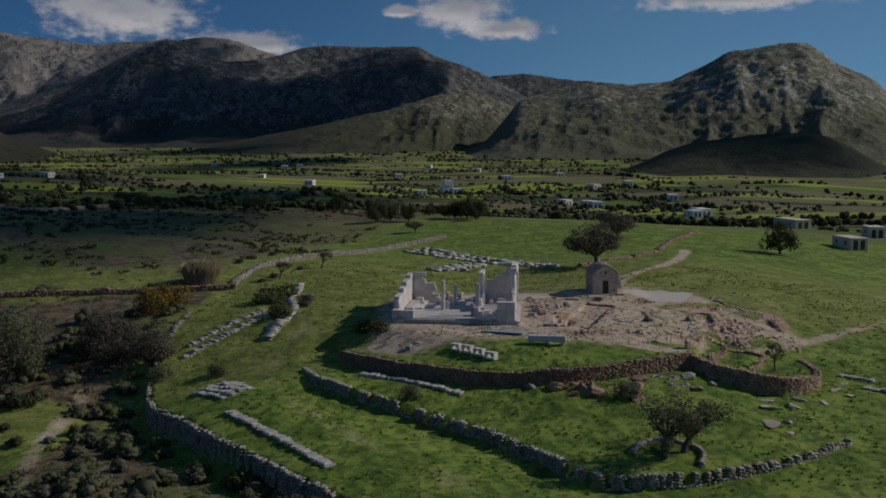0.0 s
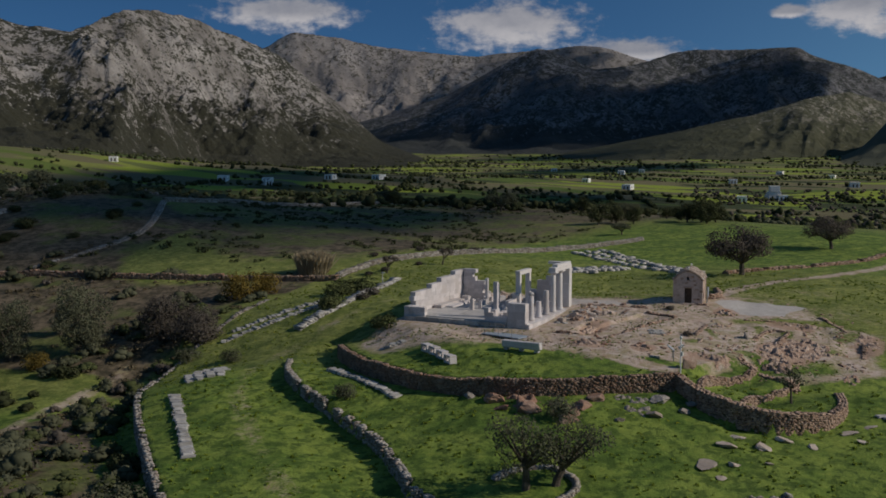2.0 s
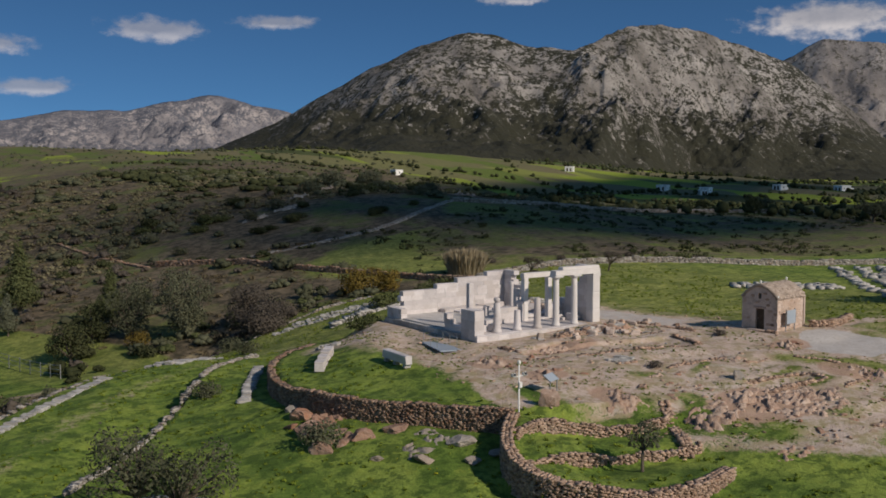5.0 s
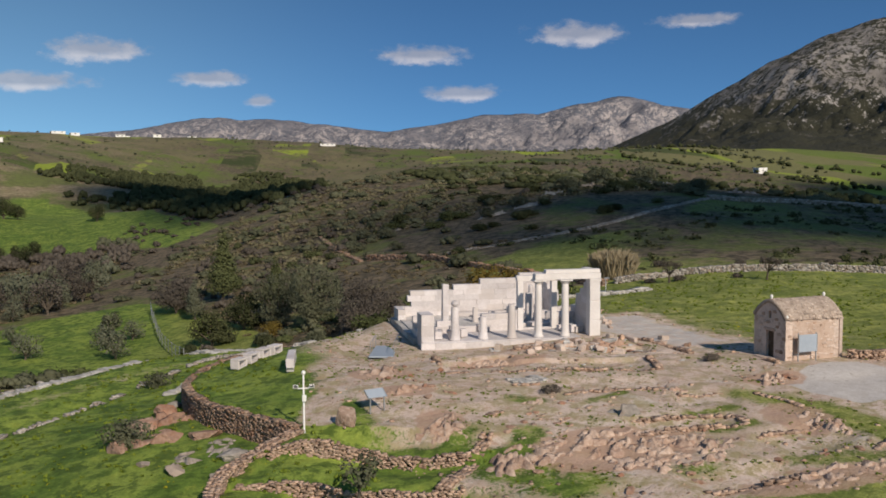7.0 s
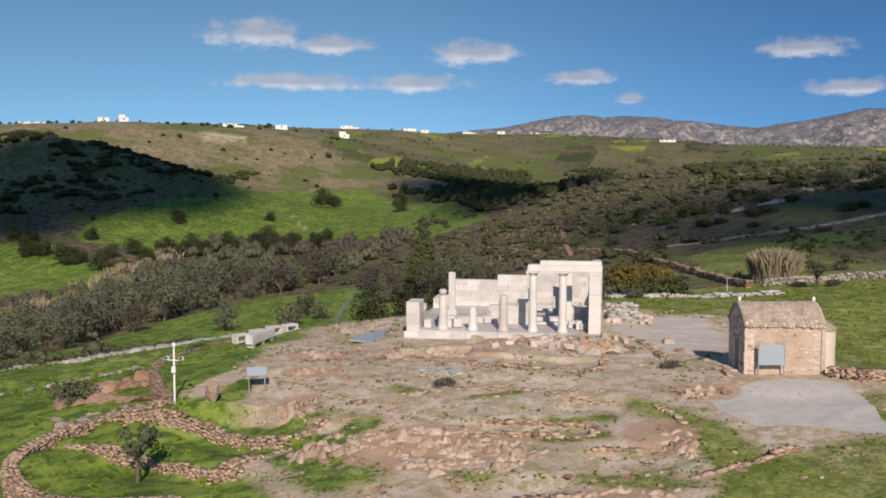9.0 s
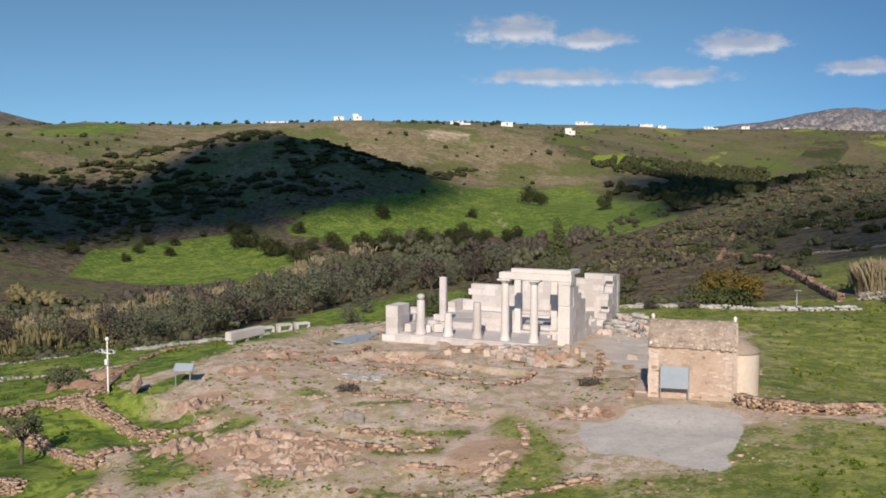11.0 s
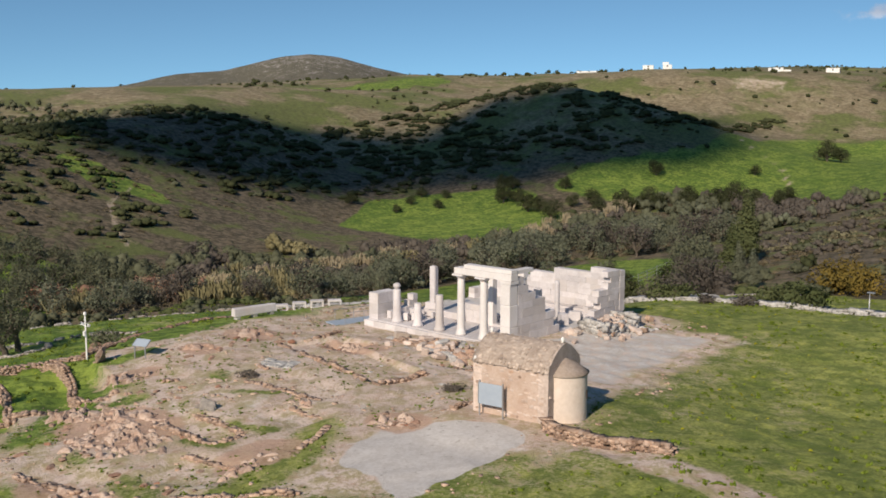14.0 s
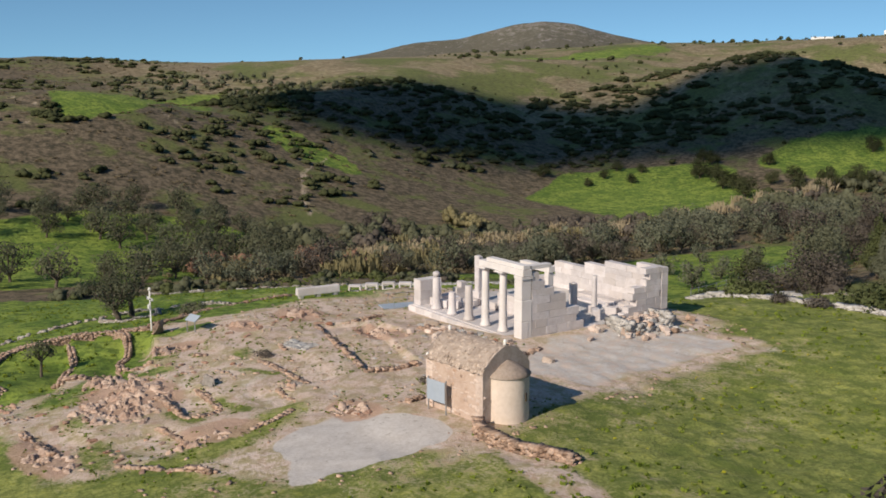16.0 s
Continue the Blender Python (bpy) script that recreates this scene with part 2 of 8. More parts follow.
def ground_build(N):
    v = position(N)
    bare = N.add("ShaderNodeAttribute", {"attribute_name": "bare"}).outputs["Fac"]
    scrub = N.add("ShaderNodeAttribute", {"attribute_name": "scrub"}).outputs["Fac"]
    pave = N.add("ShaderNodeAttribute", {"attribute_name": "pave"}).outputs["Fac"]
    farm = N.add("ShaderNodeAttribute", {"attribute_name": "farm"}).outputs["Fac"]
    n0, n1, n2, n3 = N.noise(v, 0.035, 4), N.noise(v, 0.22, 5, 0.6), N.noise(v, 1.5, 5, 0.65), N.noise(v, 6.0, 4, 0.7)
    speck = N.math("ADD", N.math("MULTIPLY", n2, 0.55), N.math("MULTIPLY", n3, 0.45))
    green = N.mix(N.ramp(n1, 0.35, 0.65), (0.195, 0.230, 0.055), (0.335, 0.355, 0.100))
    green = N.mix(N.ramp(speck, 0.40, 0.62), N.mix(0.60, green, (0.050, 0.070, 0.014)), green)
    tufts = N.noise(v, 0.9, 6, 0.72)
    green = N.mix(N.math("MULTIPLY", N.ramp(tufts, 0.54, 0.40), 0.6), green, (0.085, 0.122, 0.022))
    green = N.mix(N.math("MULTIPLY", N.ramp(tufts, 0.54, 0.68), 0.55), green, (0.360, 0.370, 0.075))
    flower = N.math("MULTIPLY", N.ramp(n1, 0.50, 0.68), N.ramp(N.noise(v, 2.2, 3, 0.8), 0.58, 0.70))
    green = N.mix(N.math("MULTIPLY", flower, 0.75), green, (0.33, 0.30, 0.02))
    # farmed plain: long strips of different crops
    rot = N.add("ShaderNodeMapping", None, Vector=v, Rotation=(0, 0, 0.35), Scale=(1 / 30, 1 / 105, 0.0)).outputs[0]
    cell = N.add("ShaderNodeTexVoronoi", {"distance": "CHEBYCHEV"}, Vector=rot, Scale=1.0, Randomness=0.9)
    cs = N.add("ShaderNodeSeparateColor", None, Color=cell.outputs["Color"])
    crop = N.mix(N.ramp(cs.outputs[0], 0.35, 0.55), (0.046, 0.060, 0.018), (0.120, 0.170, 0.028))
    crop = N.mix(N.ramp(cs.outputs[1], 0.60, 0.64), crop, (0.30, 0.37, 0.040))
    crop = N.mix(N.ramp(cs.outputs[2], 0.56, 0.64), crop, (0.190, 0.165, 0.085))
    crop = N.mix(N.ramp(n2, 0.25, 0.8), N.mix(0.35, crop, (0.03, 0.04, 0.015)), crop)
    lush = N.add("ShaderNodeAttribute", {"attribute_name": "lush"}).outputs["Fac"]
    wet = N.mix(N.ramp(n1, 0.35, 0.65), (0.118, 0.192, 0.030), (0.255, 0.330, 0.060))
    wet = N.mix(N.math("MULTIPLY", N.ramp(tufts, 0.53, 0.42), 0.75), wet, (0.042, 0.082, 0.012))
    wet = N.mix(N.math("MULTIPLY", N.ramp(tufts, 0.55, 0.66), 0.55), wet, (0.300, 0.350, 0.060))
    wet = N.mix(N.ramp(speck, 0.40, 0.60), N.mix(0.35, wet, (0.030, 0.055, 0.008)), wet)
    wet = N.mix(N.math("MULTIPLY", flower, 0.4), wet, (0.33, 0.31, 0.02))
    green = N.mix(lush, green, wet)
    base = N.mix(farm, green, crop)
    # brown scrub with dry grass
    tuft = N.math("ADD", N.math("MULTIPLY", N.noise(v, 0.55, 6, 0.72), 0.7), N.math("MULTIPLY", n2, 0.3))
    s1 = N.mix(N.ramp(tuft, 0.42, 0.57), (0.052, 0.045, 0.027), (0.165, 0.128, 0.084))
    s1 = N.mix(N.ramp(tuft, 0.56, 0.68), s1, (0.250, 0.205, 0.138))
    s1 = N.mix(N.math("MULTIPLY", N.ramp(N.noise(v, 0.07, 5, 0.65), 0.50, 0.62), 0.85), s1, N.mix(N.ramp(speck, 0.4, 0.6), (0.075, 0.092, 0.026), (0.150, 0.175, 0.050)))
    edge = N.ramp(N.math("ADD", scrub, N.math("ADD", N.math("MULTIPLY", N.math("SUBTRACT", n1, 0.5), 0.7), N.math("MULTIPLY", N.math("SUBTRACT", n0, 0.5), 1.1))), 0.36, 0.64)
    base = N.mix(edge, base, s1)
    dry = N.add("ShaderNodeAttribute", {"attribute_name": "dry"}).outputs["Fac"]
    straw = N.mix(N.ramp(n1, 0.35, 0.65), (0.225, 0.175, 0.105), (0.345, 0.285, 0.180))
    straw = N.mix(N.ramp(N.noise(v, 0.03, 5, 0.6), 0.46, 0.58), straw, (0.135, 0.165, 0.045))
    straw = N.mix(N.math("MULTIPLY", N.ramp(tuft, 0.55, 0.42), 0.6), straw, (0.080, 0.070, 0.038))
    base = N.mix(N.math("MULTIPLY", dry, 0.8), base, straw)
    # trodden earth with weeds growing in it
    e1 = N.mix(N.ramp(n1, 0.3, 0.7), (0.49, 0.378, 0.308), (0.60, 0.492, 0.425))
    e1 = N.mix(N.ramp(speck, 0.42, 0.66), e1, (0.40, 0.298, 0.228))
    e1 = N.mix(N.math("MULTIPLY", N.ramp(N.noise(v, 0.5, 5, 0.7), 0.55, 0.7), 0.8), e1, (0.60, 0.54, 0.49))
    moss = N.math("MULTIPLY", N.ramp(N.noise(v, 0.75, 6, 0.75), 0.44, 0.60), N.math("SUBTRACT", 1.68, bare, True))
    e1 = N.mix(N.math("MULTIPLY", moss, 0.7), e1, (0.270, 0.245, 0.100))
    e1 = N.mix(N.math("MULTIPLY", N.ramp(N.noise(v, 1.1, 5, 0.7), 0.53, 0.68), 0.6), e1, (0.36, 0.225, 0.155))
    worn = N.math("ADD", bare, N.math("MULTIPLY", N.math("SUBTRACT", N.math("ADD", N.math("MULTIPLY", n1, 0.32), N.math("MULTIPLY", speck, 0.68)), 0.5), 2.2))
    base = N.mix(N.ramp(worn, 0.30, 0.60), base, e1)
    p1 = N.mix(N.ramp(speck, 0.35, 0.65), (0.43, 0.395, 0.365), (0.53, 0.500, 0.475))
    p1 = N.mix(N.math("MULTIPLY", N.ramp(N.noise(v, 2.6, 4, 0.7), 0.60, 0.70), 0.7), p1, (0.25, 0.22, 0.185))
    base = N.mix(N.ramp(N.math("ADD", pave, N.math("MULTIPLY", N.math("SUBTRACT", n2, 0.5), 0.35)), 0.42, 0.56), base, p1)
    # reddish soil where the ground was dug
    red = N.add("ShaderNodeAttribute", {"attribute_name": "red"}).outputs["Fac"]
    r1 = N.mix(N.ramp(speck, 0.35, 0.65), (0.34, 0.205, 0.14), (0.47, 0.325, 0.245))
    base = N.mix(N.math("MULTIPLY", N.ramp(N.math("ADD", red, N.math("MULTIPLY", N.math("SUBTRACT", n2, 0.5), 0.9)), 0.35, 0.65), 0.8), base, r1)
    lumps = N.math("MULTIPLY", N.math("ADD", speck, N.math("MULTIPLY", tufts, N.math("MULTIPLY", lush, 0.9))), N.math("SUBTRACT", 1.0, N.math("MULTIPLY", pave, 0.85)))
    return surface(N, base, 0.95, lumps, 0.85, 0.13)


GROUND = material("ground_cover", ground_build)


def mountain_material(name, rock_a, rock_b, scrub, much, scale):
    def build(N):
        g = N.add("ShaderNodeNewGeometry")
        v = g.outputs["Position"]
        steep = N.add("ShaderNodeSeparateXYZ", None, i0=g.outputs["True Normal"]).outputs[2]
        n1, n2, n3 = N.noise(v, scale, 6, 0.62), N.noise(v, scale * 6, 5, 0.7), N.noise(v, scale * 22, 4, 0.7)
        rock = N.mix(N.ramp(n1, 0.35, 0.65), rock_a, rock_b)
        k = N.math("ADD", N.math("MULTIPLY", n2, 0.5), N.math("MULTIPLY", n3, 0.5))
        k = N.math("ADD", k, N.math("MULTIPLY", N.math("SUBTRACT", n1, 0.5), 0.18))
        k = N.math("ADD", k, N.math("MULTIPLY", N.math("SUBTRACT", steep, 0.8), 0.12))
        low = N.ramp(N.add("ShaderNodeSeparateXYZ", None, i0=v).outputs[2], 25.0, 130.0, 0.12, 0.0)
        c = N.mix(N.ramp(N.math("ADD", k, low), much - 0.045, much + 0.045), rock, scrub)
        return surface(N, c, 0.95, N.math("ADD", n2, N.math("MULTIPLY", n3, 0.5)), 1.0, 0.18 / scale * 0.25)
    return material(name, build)


LIMESTONE = mountain_material("limestone_slope", (0.150, 0.137, 0.127), (0.375, 0.35, 0.332), (0.034, 0.034, 0.022), 0.492, 0.009)
# the bluish cast of shaded far slopes is put into this dark rock colour
FAR_ROCK = mountain_material("shade_tinted_slope", (0.095, 0.094, 0.104), (0.205, 0.20, 0.212), (0.04, 0.044, 0.042), 0.495, 0.006)
GREEN_SLOPE = mountain_material("green_slope", (0.205, 0.192, 0.168), (0.44, 0.42, 0.39), (0.098, 0.102, 0.066), 0.485, 0.008)
HEATH_SLOPE = mountain_material("heath_slope", (0.150, 0.138, 0.112), (0.36, 0.33, 0.29), (0.060, 0.063, 0.036), 0.475, 0.008)
DARK_SLOPE = mountain_material("maquis_slope", (0.12, 0.10, 0.08), (0.18, 0.16, 0.13), (0.030, 0.034, 0.018), 0.40, 0.012)
BARE_SLOPE = mountain_material("bare_slope", (0.22, 0.20, 0.18), (0.36, 0.335, 0.305), (0.12, 0.11, 0.08), 0.53, 0.012)
# distance haze is put into these blue-grey rock and scrub colours
HAZE_TINTED_ROCK = mountain_material("distant_range", (0.195, 0.185, 0.20), (0.42, 0.375, 0.36), (0.125, 0.128, 0.15), 0.49, 0.005)
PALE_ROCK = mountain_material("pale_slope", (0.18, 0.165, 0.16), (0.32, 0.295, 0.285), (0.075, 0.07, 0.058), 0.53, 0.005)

# ---- shapes ----
TABLES = [np.random.RandomState(k).rand(256, 256) for k in range(4)]


def vnoise(x, y, k=0):
    x, y = np.asarray(x, float), np.asarray(y, float)
    xi, yi = np.floor(x).astype(int), np.floor(y).astype(int)
    fx, fy = x - xi, y - yi
    fx, fy = fx * fx * (3 - 2 * fx), fy * fy * (3 - 2 * fy)
    t = TABLES[k]
    a, b = t[xi & 255, yi & 255], t[(xi + 1) & 255, yi & 255]
    c, d = t[xi & 255, (yi + 1) & 255], t[(xi + 1) & 255, (yi + 1) & 255]
    return (a * (1 - fx) + b * fx) * (1 - fy) + (c * (1 - fx) + d * fx) * fy


def fbm(x, y, octaves=5, gain=0.5, k=0, ridged=False):
    total, amp, norm = 0.0, 1.0, 0.0
    for o in range(octaves):
        n = vnoise(x * 2 ** o + 17.3 * o, y * 2 ** o - 9.1 * o, (k + o) % 4)
        total, norm = total + amp * ((1 - abs(2 * n - 1)) if ridged else n), norm + amp
        amp *= gain
    return total / norm


def smooth(a, b, x):
    t = np.clip((np.asarray(x, float) - a) / (b - a), 0, 1)
    return t * t * (3 - 2 * t)


def polyline_distance(x, y, pts):
    """Distance to a polyline, how far along it, and the side (positive: left of it)."""
    best = np.full(np.shape(x), 1e9)
    side, along, run = np.zeros(np.shape(x)), np.zeros(np.shape(x)), 0.0
    for (ax, ay), (bx, by) in zip(pts[:-1], pts[1:]):
        dx, dy = bx - ax, by - ay
        n = math.hypot(dx, dy)
        t = np.clip(((x - ax) * dx + (y - ay) * dy) / n ** 2, 0, 1)
        d = np.hypot(x - ax - t * dx, y - ay - t * dy)
        closer = d < best
        best = np.where(closer, d, best)
        side = np.where(closer, np.sign(dx * (y - ay) - dy * (x - ax)), side)
        along = np.where(closer, run + t * n, along)
        run += n
    return best, along, side


def polygon_depth(x, y, pts):
    """Signed distance to a closed outline, positive inside."""
    inside = np.zeros(np.shape(x), bool)
    for (ax, ay), (bx, by) in zip(pts, pts[1:] + pts[:1]):
        if ay != by:
            inside ^= ((ay > y) != (by > y)) & (x < (bx - ax) * (y - ay) / (by - ay) + ax)
    d = polyline_distance(x, y, pts + pts[:1])[0]
    return np.where(inside, d, -d)


def rounded(pts, times=2):
    """Rounds the corners of an open line."""
    for _ in range(times):
        out = [pts[0]]
        for a, b in zip(pts[:-1], pts[1:]):
            out += [tuple(0.75 * p + 0.25 * q for p, q in zip(a, b)), tuple(0.25 * p + 0.75 * q for p, q in zip(a, b))]
        pts = out + [pts[-1]]
    return pts


# ---- the lie of the land ----
# soft swells on rings round the site: (ring radius, height of each swell, from north round by east)
SWELLS = [
    (22, [4.3, -2.3, 2.1, -2.3, 1.1, -0.8, 0.8, 0.2, 1.6, -2.4, 3.3, -4.3]),
    (48, [2.9, -2.5, 3.9, -3.5, 3.6, -0.1, 0.9, -2.0, 1.3, -0.2, 3.8, -6.4]),
    (105, [-17.0, 18.4, -15.7, 7.2, 1.0, -6.1, 3.2, 5.9, -11.9, 3.6, -16.1, 11.1]),
    (210, [27.9, 1.2, -5.2, 6.5, -3.3, -2.4, 2.5, -3.2, -10.4, -24.5, 20.3, -25.8, 28.3, -25.2, 9.4, -31.6]),
    (420, [-4.0, 9.9, -20.2, 15.4, -18.1, 10.9, -9.8, 9.8, 7.6, 1.2, 13.3, 18.7, -18.9, 6.8, -3.3, 13.6, 8.1, -34.5]),
    (760, [29.3, -3.5, 36.1, -23.8, 19.5, -23.2, 24.5, -30.3, -15.7, -1.9, 0.3, -4.3, -15.4, 3.7, 66.9, 1.9, -5.2, 5.0, 43.0, 5.7]),
]
# hills and hollows round the valley: (x, y, breadth, height)
HILLS = [(-120, 820, 150, 12.0), (-22, 22, 7, 1.4), (-205, 492, 46, -7.0), (-410, 590, 95, -11.0), (-448, 70, 60, 5.0), (-150, 520, 40, 2.0), (-248, 88, 38, -6.2), (-255, 145, 36, 10.6), (-205, 90, 30, 2.9), (-222, 30, 34, 8.0), (-165, 20, 30, -1.7), (-180, 165, 40, -8.2), (-250, 205, 34, -8.6), (-165, 288, 38, 18.7), (-115, 300, 40, 2.5), (-165, 225, 34, 4.0), (-130, 190, 38, 5.6), (-90, 240, 48, 1.6), (-310, 180, 50, 1.7), (-255, 424, 70, 9.6), (-190, 460, 70, 22.7), (-150, 400, 55, -1.4), (-90, 400, 70, 2.9), (-40, 320, 60, 5.8), (0, 560, 130, -10.4), (-30, 420, 70, 11.4), (140, 40, 46, 3.5), (400, -50, 120, -4.8), (165, 110, 44, 2.4), (120, 545, 90, 8.8), (-10, 680, 140, -31.5), (40, 960, 170, 17.2), (-150, 540, 80, 16.0), (-220, 292, 28, 14.4), (-238, 98, 22, 8.7)]
# retaining wall round the temple terrace, and the lower terrace wall
UPPER = rounded([(-11.5, 11.5), (-15.5, 8.0), (-19.5, 3.2), (-22.3, -3.0), (-22.8, -9.0), (-21.0, -15.5), (-17.9, -20.8), (-16.2, -23.6)])
BASTION = rounded([(-16.2, -23.6), (-18.6, -25.8), (-20.6, -29.0), (-20.6, -32.6), (-17.6, -35.4), (-14.0, -36.2), (-10.9, -35.4)])
LOWER = rounded([(-16.0, 14.6), (-19.8, 12.4), (-23.6, 8.6), (-28.8, 0.4), (-33.0, -5.6), (-37.4, -9.8), (-40.8, -12.6), (-41.2, -17.0), (-39.6, -22.5), (-36.4, -28.5), (-31.2, -34.4)])
OUTER = rounded([(-60.0, -12.0), (-46.0, 4.2), (-41.3, 9.6), (-30.0, 21.6), (-22.2, 28.0), (-14.0, 32.0), (-4.0, 34.0), (8.0, 35.0)])
SITE = [(-15.5, 5), (-12, 9), (4, 10.5), (15.2, 6.5), (17.5, -9), (19.5, -15), (21, -22), (18.5, -31), (10, -37), (-4, -37), (-9, -30), (-12, -25.5), (-15, -16), (-13.2, -5)]
APRON = [(12.2, -23.0), (13.8, -21.4), (16.0, -20.4), (18.6, -20.0), (19.8, -22.6), (20.0, -26.0), (19.6, -28.6), (18.0, -28.6), (13.6, -27.4), (12.4, -25.0)]
FIELD_LOW = [(-164, 128), (-186, 160), (-181, 180), (-167, 192), (-150, 198), (-138, 183), (-120, 176), (-108, 160), (-104, 128), (-126, 126), (-150, 131)]
FIELD_UP = [(-149, 204), (-152, 226), (-147, 238), (-132, 275), (-142, 312), (-148, 360), (-105, 394), (-62, 340), (-40, 262), (-25, 198), (-38, 188), (-54, 212), (-78, 226), (-98, 234), (-124, 200)]
WEST_FIELD = [(-196, 12), (-203, 32), (-222, 44), (-282, 84), (-306, 98), (-300, 80), (-262, 44), (-230, 18)]
YELLOW_FIELD = [(-340, 258), (-372, 330), (-425, 402), (-356, 378), (-326, 350), (-330, 291)]
TERRACES = [(-150, 470), (-120, 450), (-60, 520), (-30, 620), (-110, 640), (-160, 560)]
GROVE = [(-84, -22), (-80, 8), (-92, 26), (-112, 34), (-134, 26), (-140, 4), (-128, -24), (-104, -40)]
CLEARING = [(-66, 36), (-64, 60), (-62, 80), (-52, 94), (-36, 96), (-27, 80), (-20, 62), (-17, 52), (-16, 42), (-20, 35), (-28, 36), (-40, 40), (-52, 48)]
PLOUGHED = [(4, 96), (14, 90), (26, 85), (37, 87), (58, 106), (66, 122), (40, 124), (12, 124), (0, 114)]
TRENCHES = [(-0.2, -14.4, 6.4, 1.7, -0.24, 0.32), (3.6, -27.7, 2.6, 1.0, -0.08, 0.25), (8.4, -31.6, 2.0, 1.5, 0.3, 0.25), (-3.0, -11.6, 1.5, 0.8, 0.0, 0.35), (6.8, -11.2, 1.7, 1.1, 0.1, 0.3), (2.6, -20.2, 3.0, 1.2, -0.1, 0.18), (6.6, -24.0, 1.6, 1.0, -0.1, 0.2), (3.5, -35.2, 2.4, 1.0, 0.1, 0.25)]
YARD = [(6.9, -3.4), (7.2, 3.2), (10.5, 5.6), (14.2, 5.6), (16.6, -8.6), (10.8, -13.0), (8.4, -8.0)]


INNER = [rounded([(-19.0, -27.0), (-17.6, -25.5), (-15.3, -25.8), (-12.6, -26.5), (-10.4, -27.9), (-8.2, -28.3)]), rounded([(-19.6, -28.9), (-17.2, -29.4), (-14.4, -29.8), (-11.5, -31.4), (-9.4, -32.0)])]


def land(x, y):
    """Ground height without the terraces."""
    x, y = np.asarray(x, float), np.asarray(y, float)
    h = 2.07 * np.exp(-(x * x + y * y) / (2 * 18.0 ** 2))
    for r, heights in SWELLS:
        n = len(heights)
        s = 1.9 * r * math.sin(math.pi / n)
        for k, a in enumerate(heights):
            t = 2 * math.pi * k / n
            h = h + a * np.exp(-((x - r * math.sin(t)) ** 2 + (y - r * math.cos(t)) ** 2) / (2 * s * s))
    for cx, cy, s, a in HILLS:
        h = h + a * np.exp(-((x - cx) ** 2 + (y - cy) ** 2) / (2 * s * s))
    r = np.hypot(x, y)
    h = h + 26.0 * smooth(900, 2600, r)
    far = smooth(60, 400, r)
    h = h + (fbm(x / 60, y / 60, 4, 0.5, 1) - 0.5) * (0.5 + 4.5 * far) * smooth(26, 70, r)
    return h


def height(x, y):
    """Ground height with terraces, banks and roughness."""
    x, y = np.asarray(x, float), np.asarray(y, float)
    h = land(x, y)
    d, s, side = polyline_distance(x, y, UPPER)
    inner = polygon_depth(x, y, UPPER + [(-9.0, -26.0), (0, -30), (16, -30), (22, -18), (18, 6), (6, 12), (-6, 13)])
    top = np.interp(s, [0, 10, 22, 34, 46], [-2.2, -1.75, -1.55, -0.95, -0.75])
    fill = top + (0.05 - top) * smooth(0.0, 9.0, inner)
    near = smooth(16, 6, d)
    h = np.where(inner > 0, h * (1 - near) + np.maximum(h, fill) * near, h)
    foot = np.where((inner <= 0) & (d < 7), np.minimum(h, top - 1.45 + 0.02 * d), h)
    h = np.where(inner <= 0, foot * smooth(7, 3, d) + h * (1 - smooth(7, 3, d)), h)
    d, s, side = polyline_distance(x, y, BASTION)
    inb = polygon_depth(x, y, BASTION + [(-7.0, -33.0), (-9.0, -26.0)])
    btop = np.interp(s, [0, 7, 14, 22], [-1.0, -1.7, -2.6, -2.3])
    h = np.where(inb > 0, h * (1 - smooth(6, 1, d)) + np.maximum(h, btop - 0.15) * smooth(6, 1, d), h)
    h = np.where((inb <= 0) & (inner <= 0), h - 0.2 * smooth(3.5, 0.5, d) * smooth(0, 5, s), h)
    d, s, side = polyline_distance(x, y, LOWER)
    h = h - np.where(side < 0, 0.9, 0.0) * smooth(9, 0.5, d) * smooth(0, 6, s) * (0.3 + 0.7 * smooth(60, 40, s))
    d, s, side = polyline_distance(x, y, OUTER)
    h = h - np.where(side > 0, 2.0, 0.0) * smooth(13, 0.5, d) * smooth(78, 66, s)
    for line in INNER:
        d, s, side = polyline_distance(x, y, line)
        h = h - np.where(side < 0, 0.42, 0.0) * smooth(3.0, 0.3, d)
    r = np.hypot(x + 5, y + 10)
    h = h + (fbm(x / 1.3, y / 1.3, 3, 0.55, 2) - 0.5) * 0.28 * smooth(300, 60, r)
    # dug trenches
    for cx, cy, a, b, turn, deep in TRENCHES:
        c, s = math.cos(turn), math.sin(turn)
        u, v = np.abs((x - cx) * c + (y - cy) * s) - a, np.abs((y - cy) * c - (x - cx) * s) - b
        h = h - deep * smooth(0.25, -0.25, np.maximum(u, v))
    temple = np.maximum(np.abs(x) - 7.2, np.abs(y - 0.2) - 7.4)
    floor = 0.0 + 0.55 * smooth(-4, 7, x)
    h = np.where(temple < 3, h * smooth(0, 3, temple) + np.minimum(floor - 0.05, 0.6) * (1 - smooth(0, 3, temple)), h)
    chapel = np.hypot(x - 16.6, y + 17.0)
    k = smooth(6.5, 3.5, chapel)
    return h * (1 - k) + 0.5 * k


def spot(x, y):
    return float(height(np.array([x]), np.array([y]))[0])


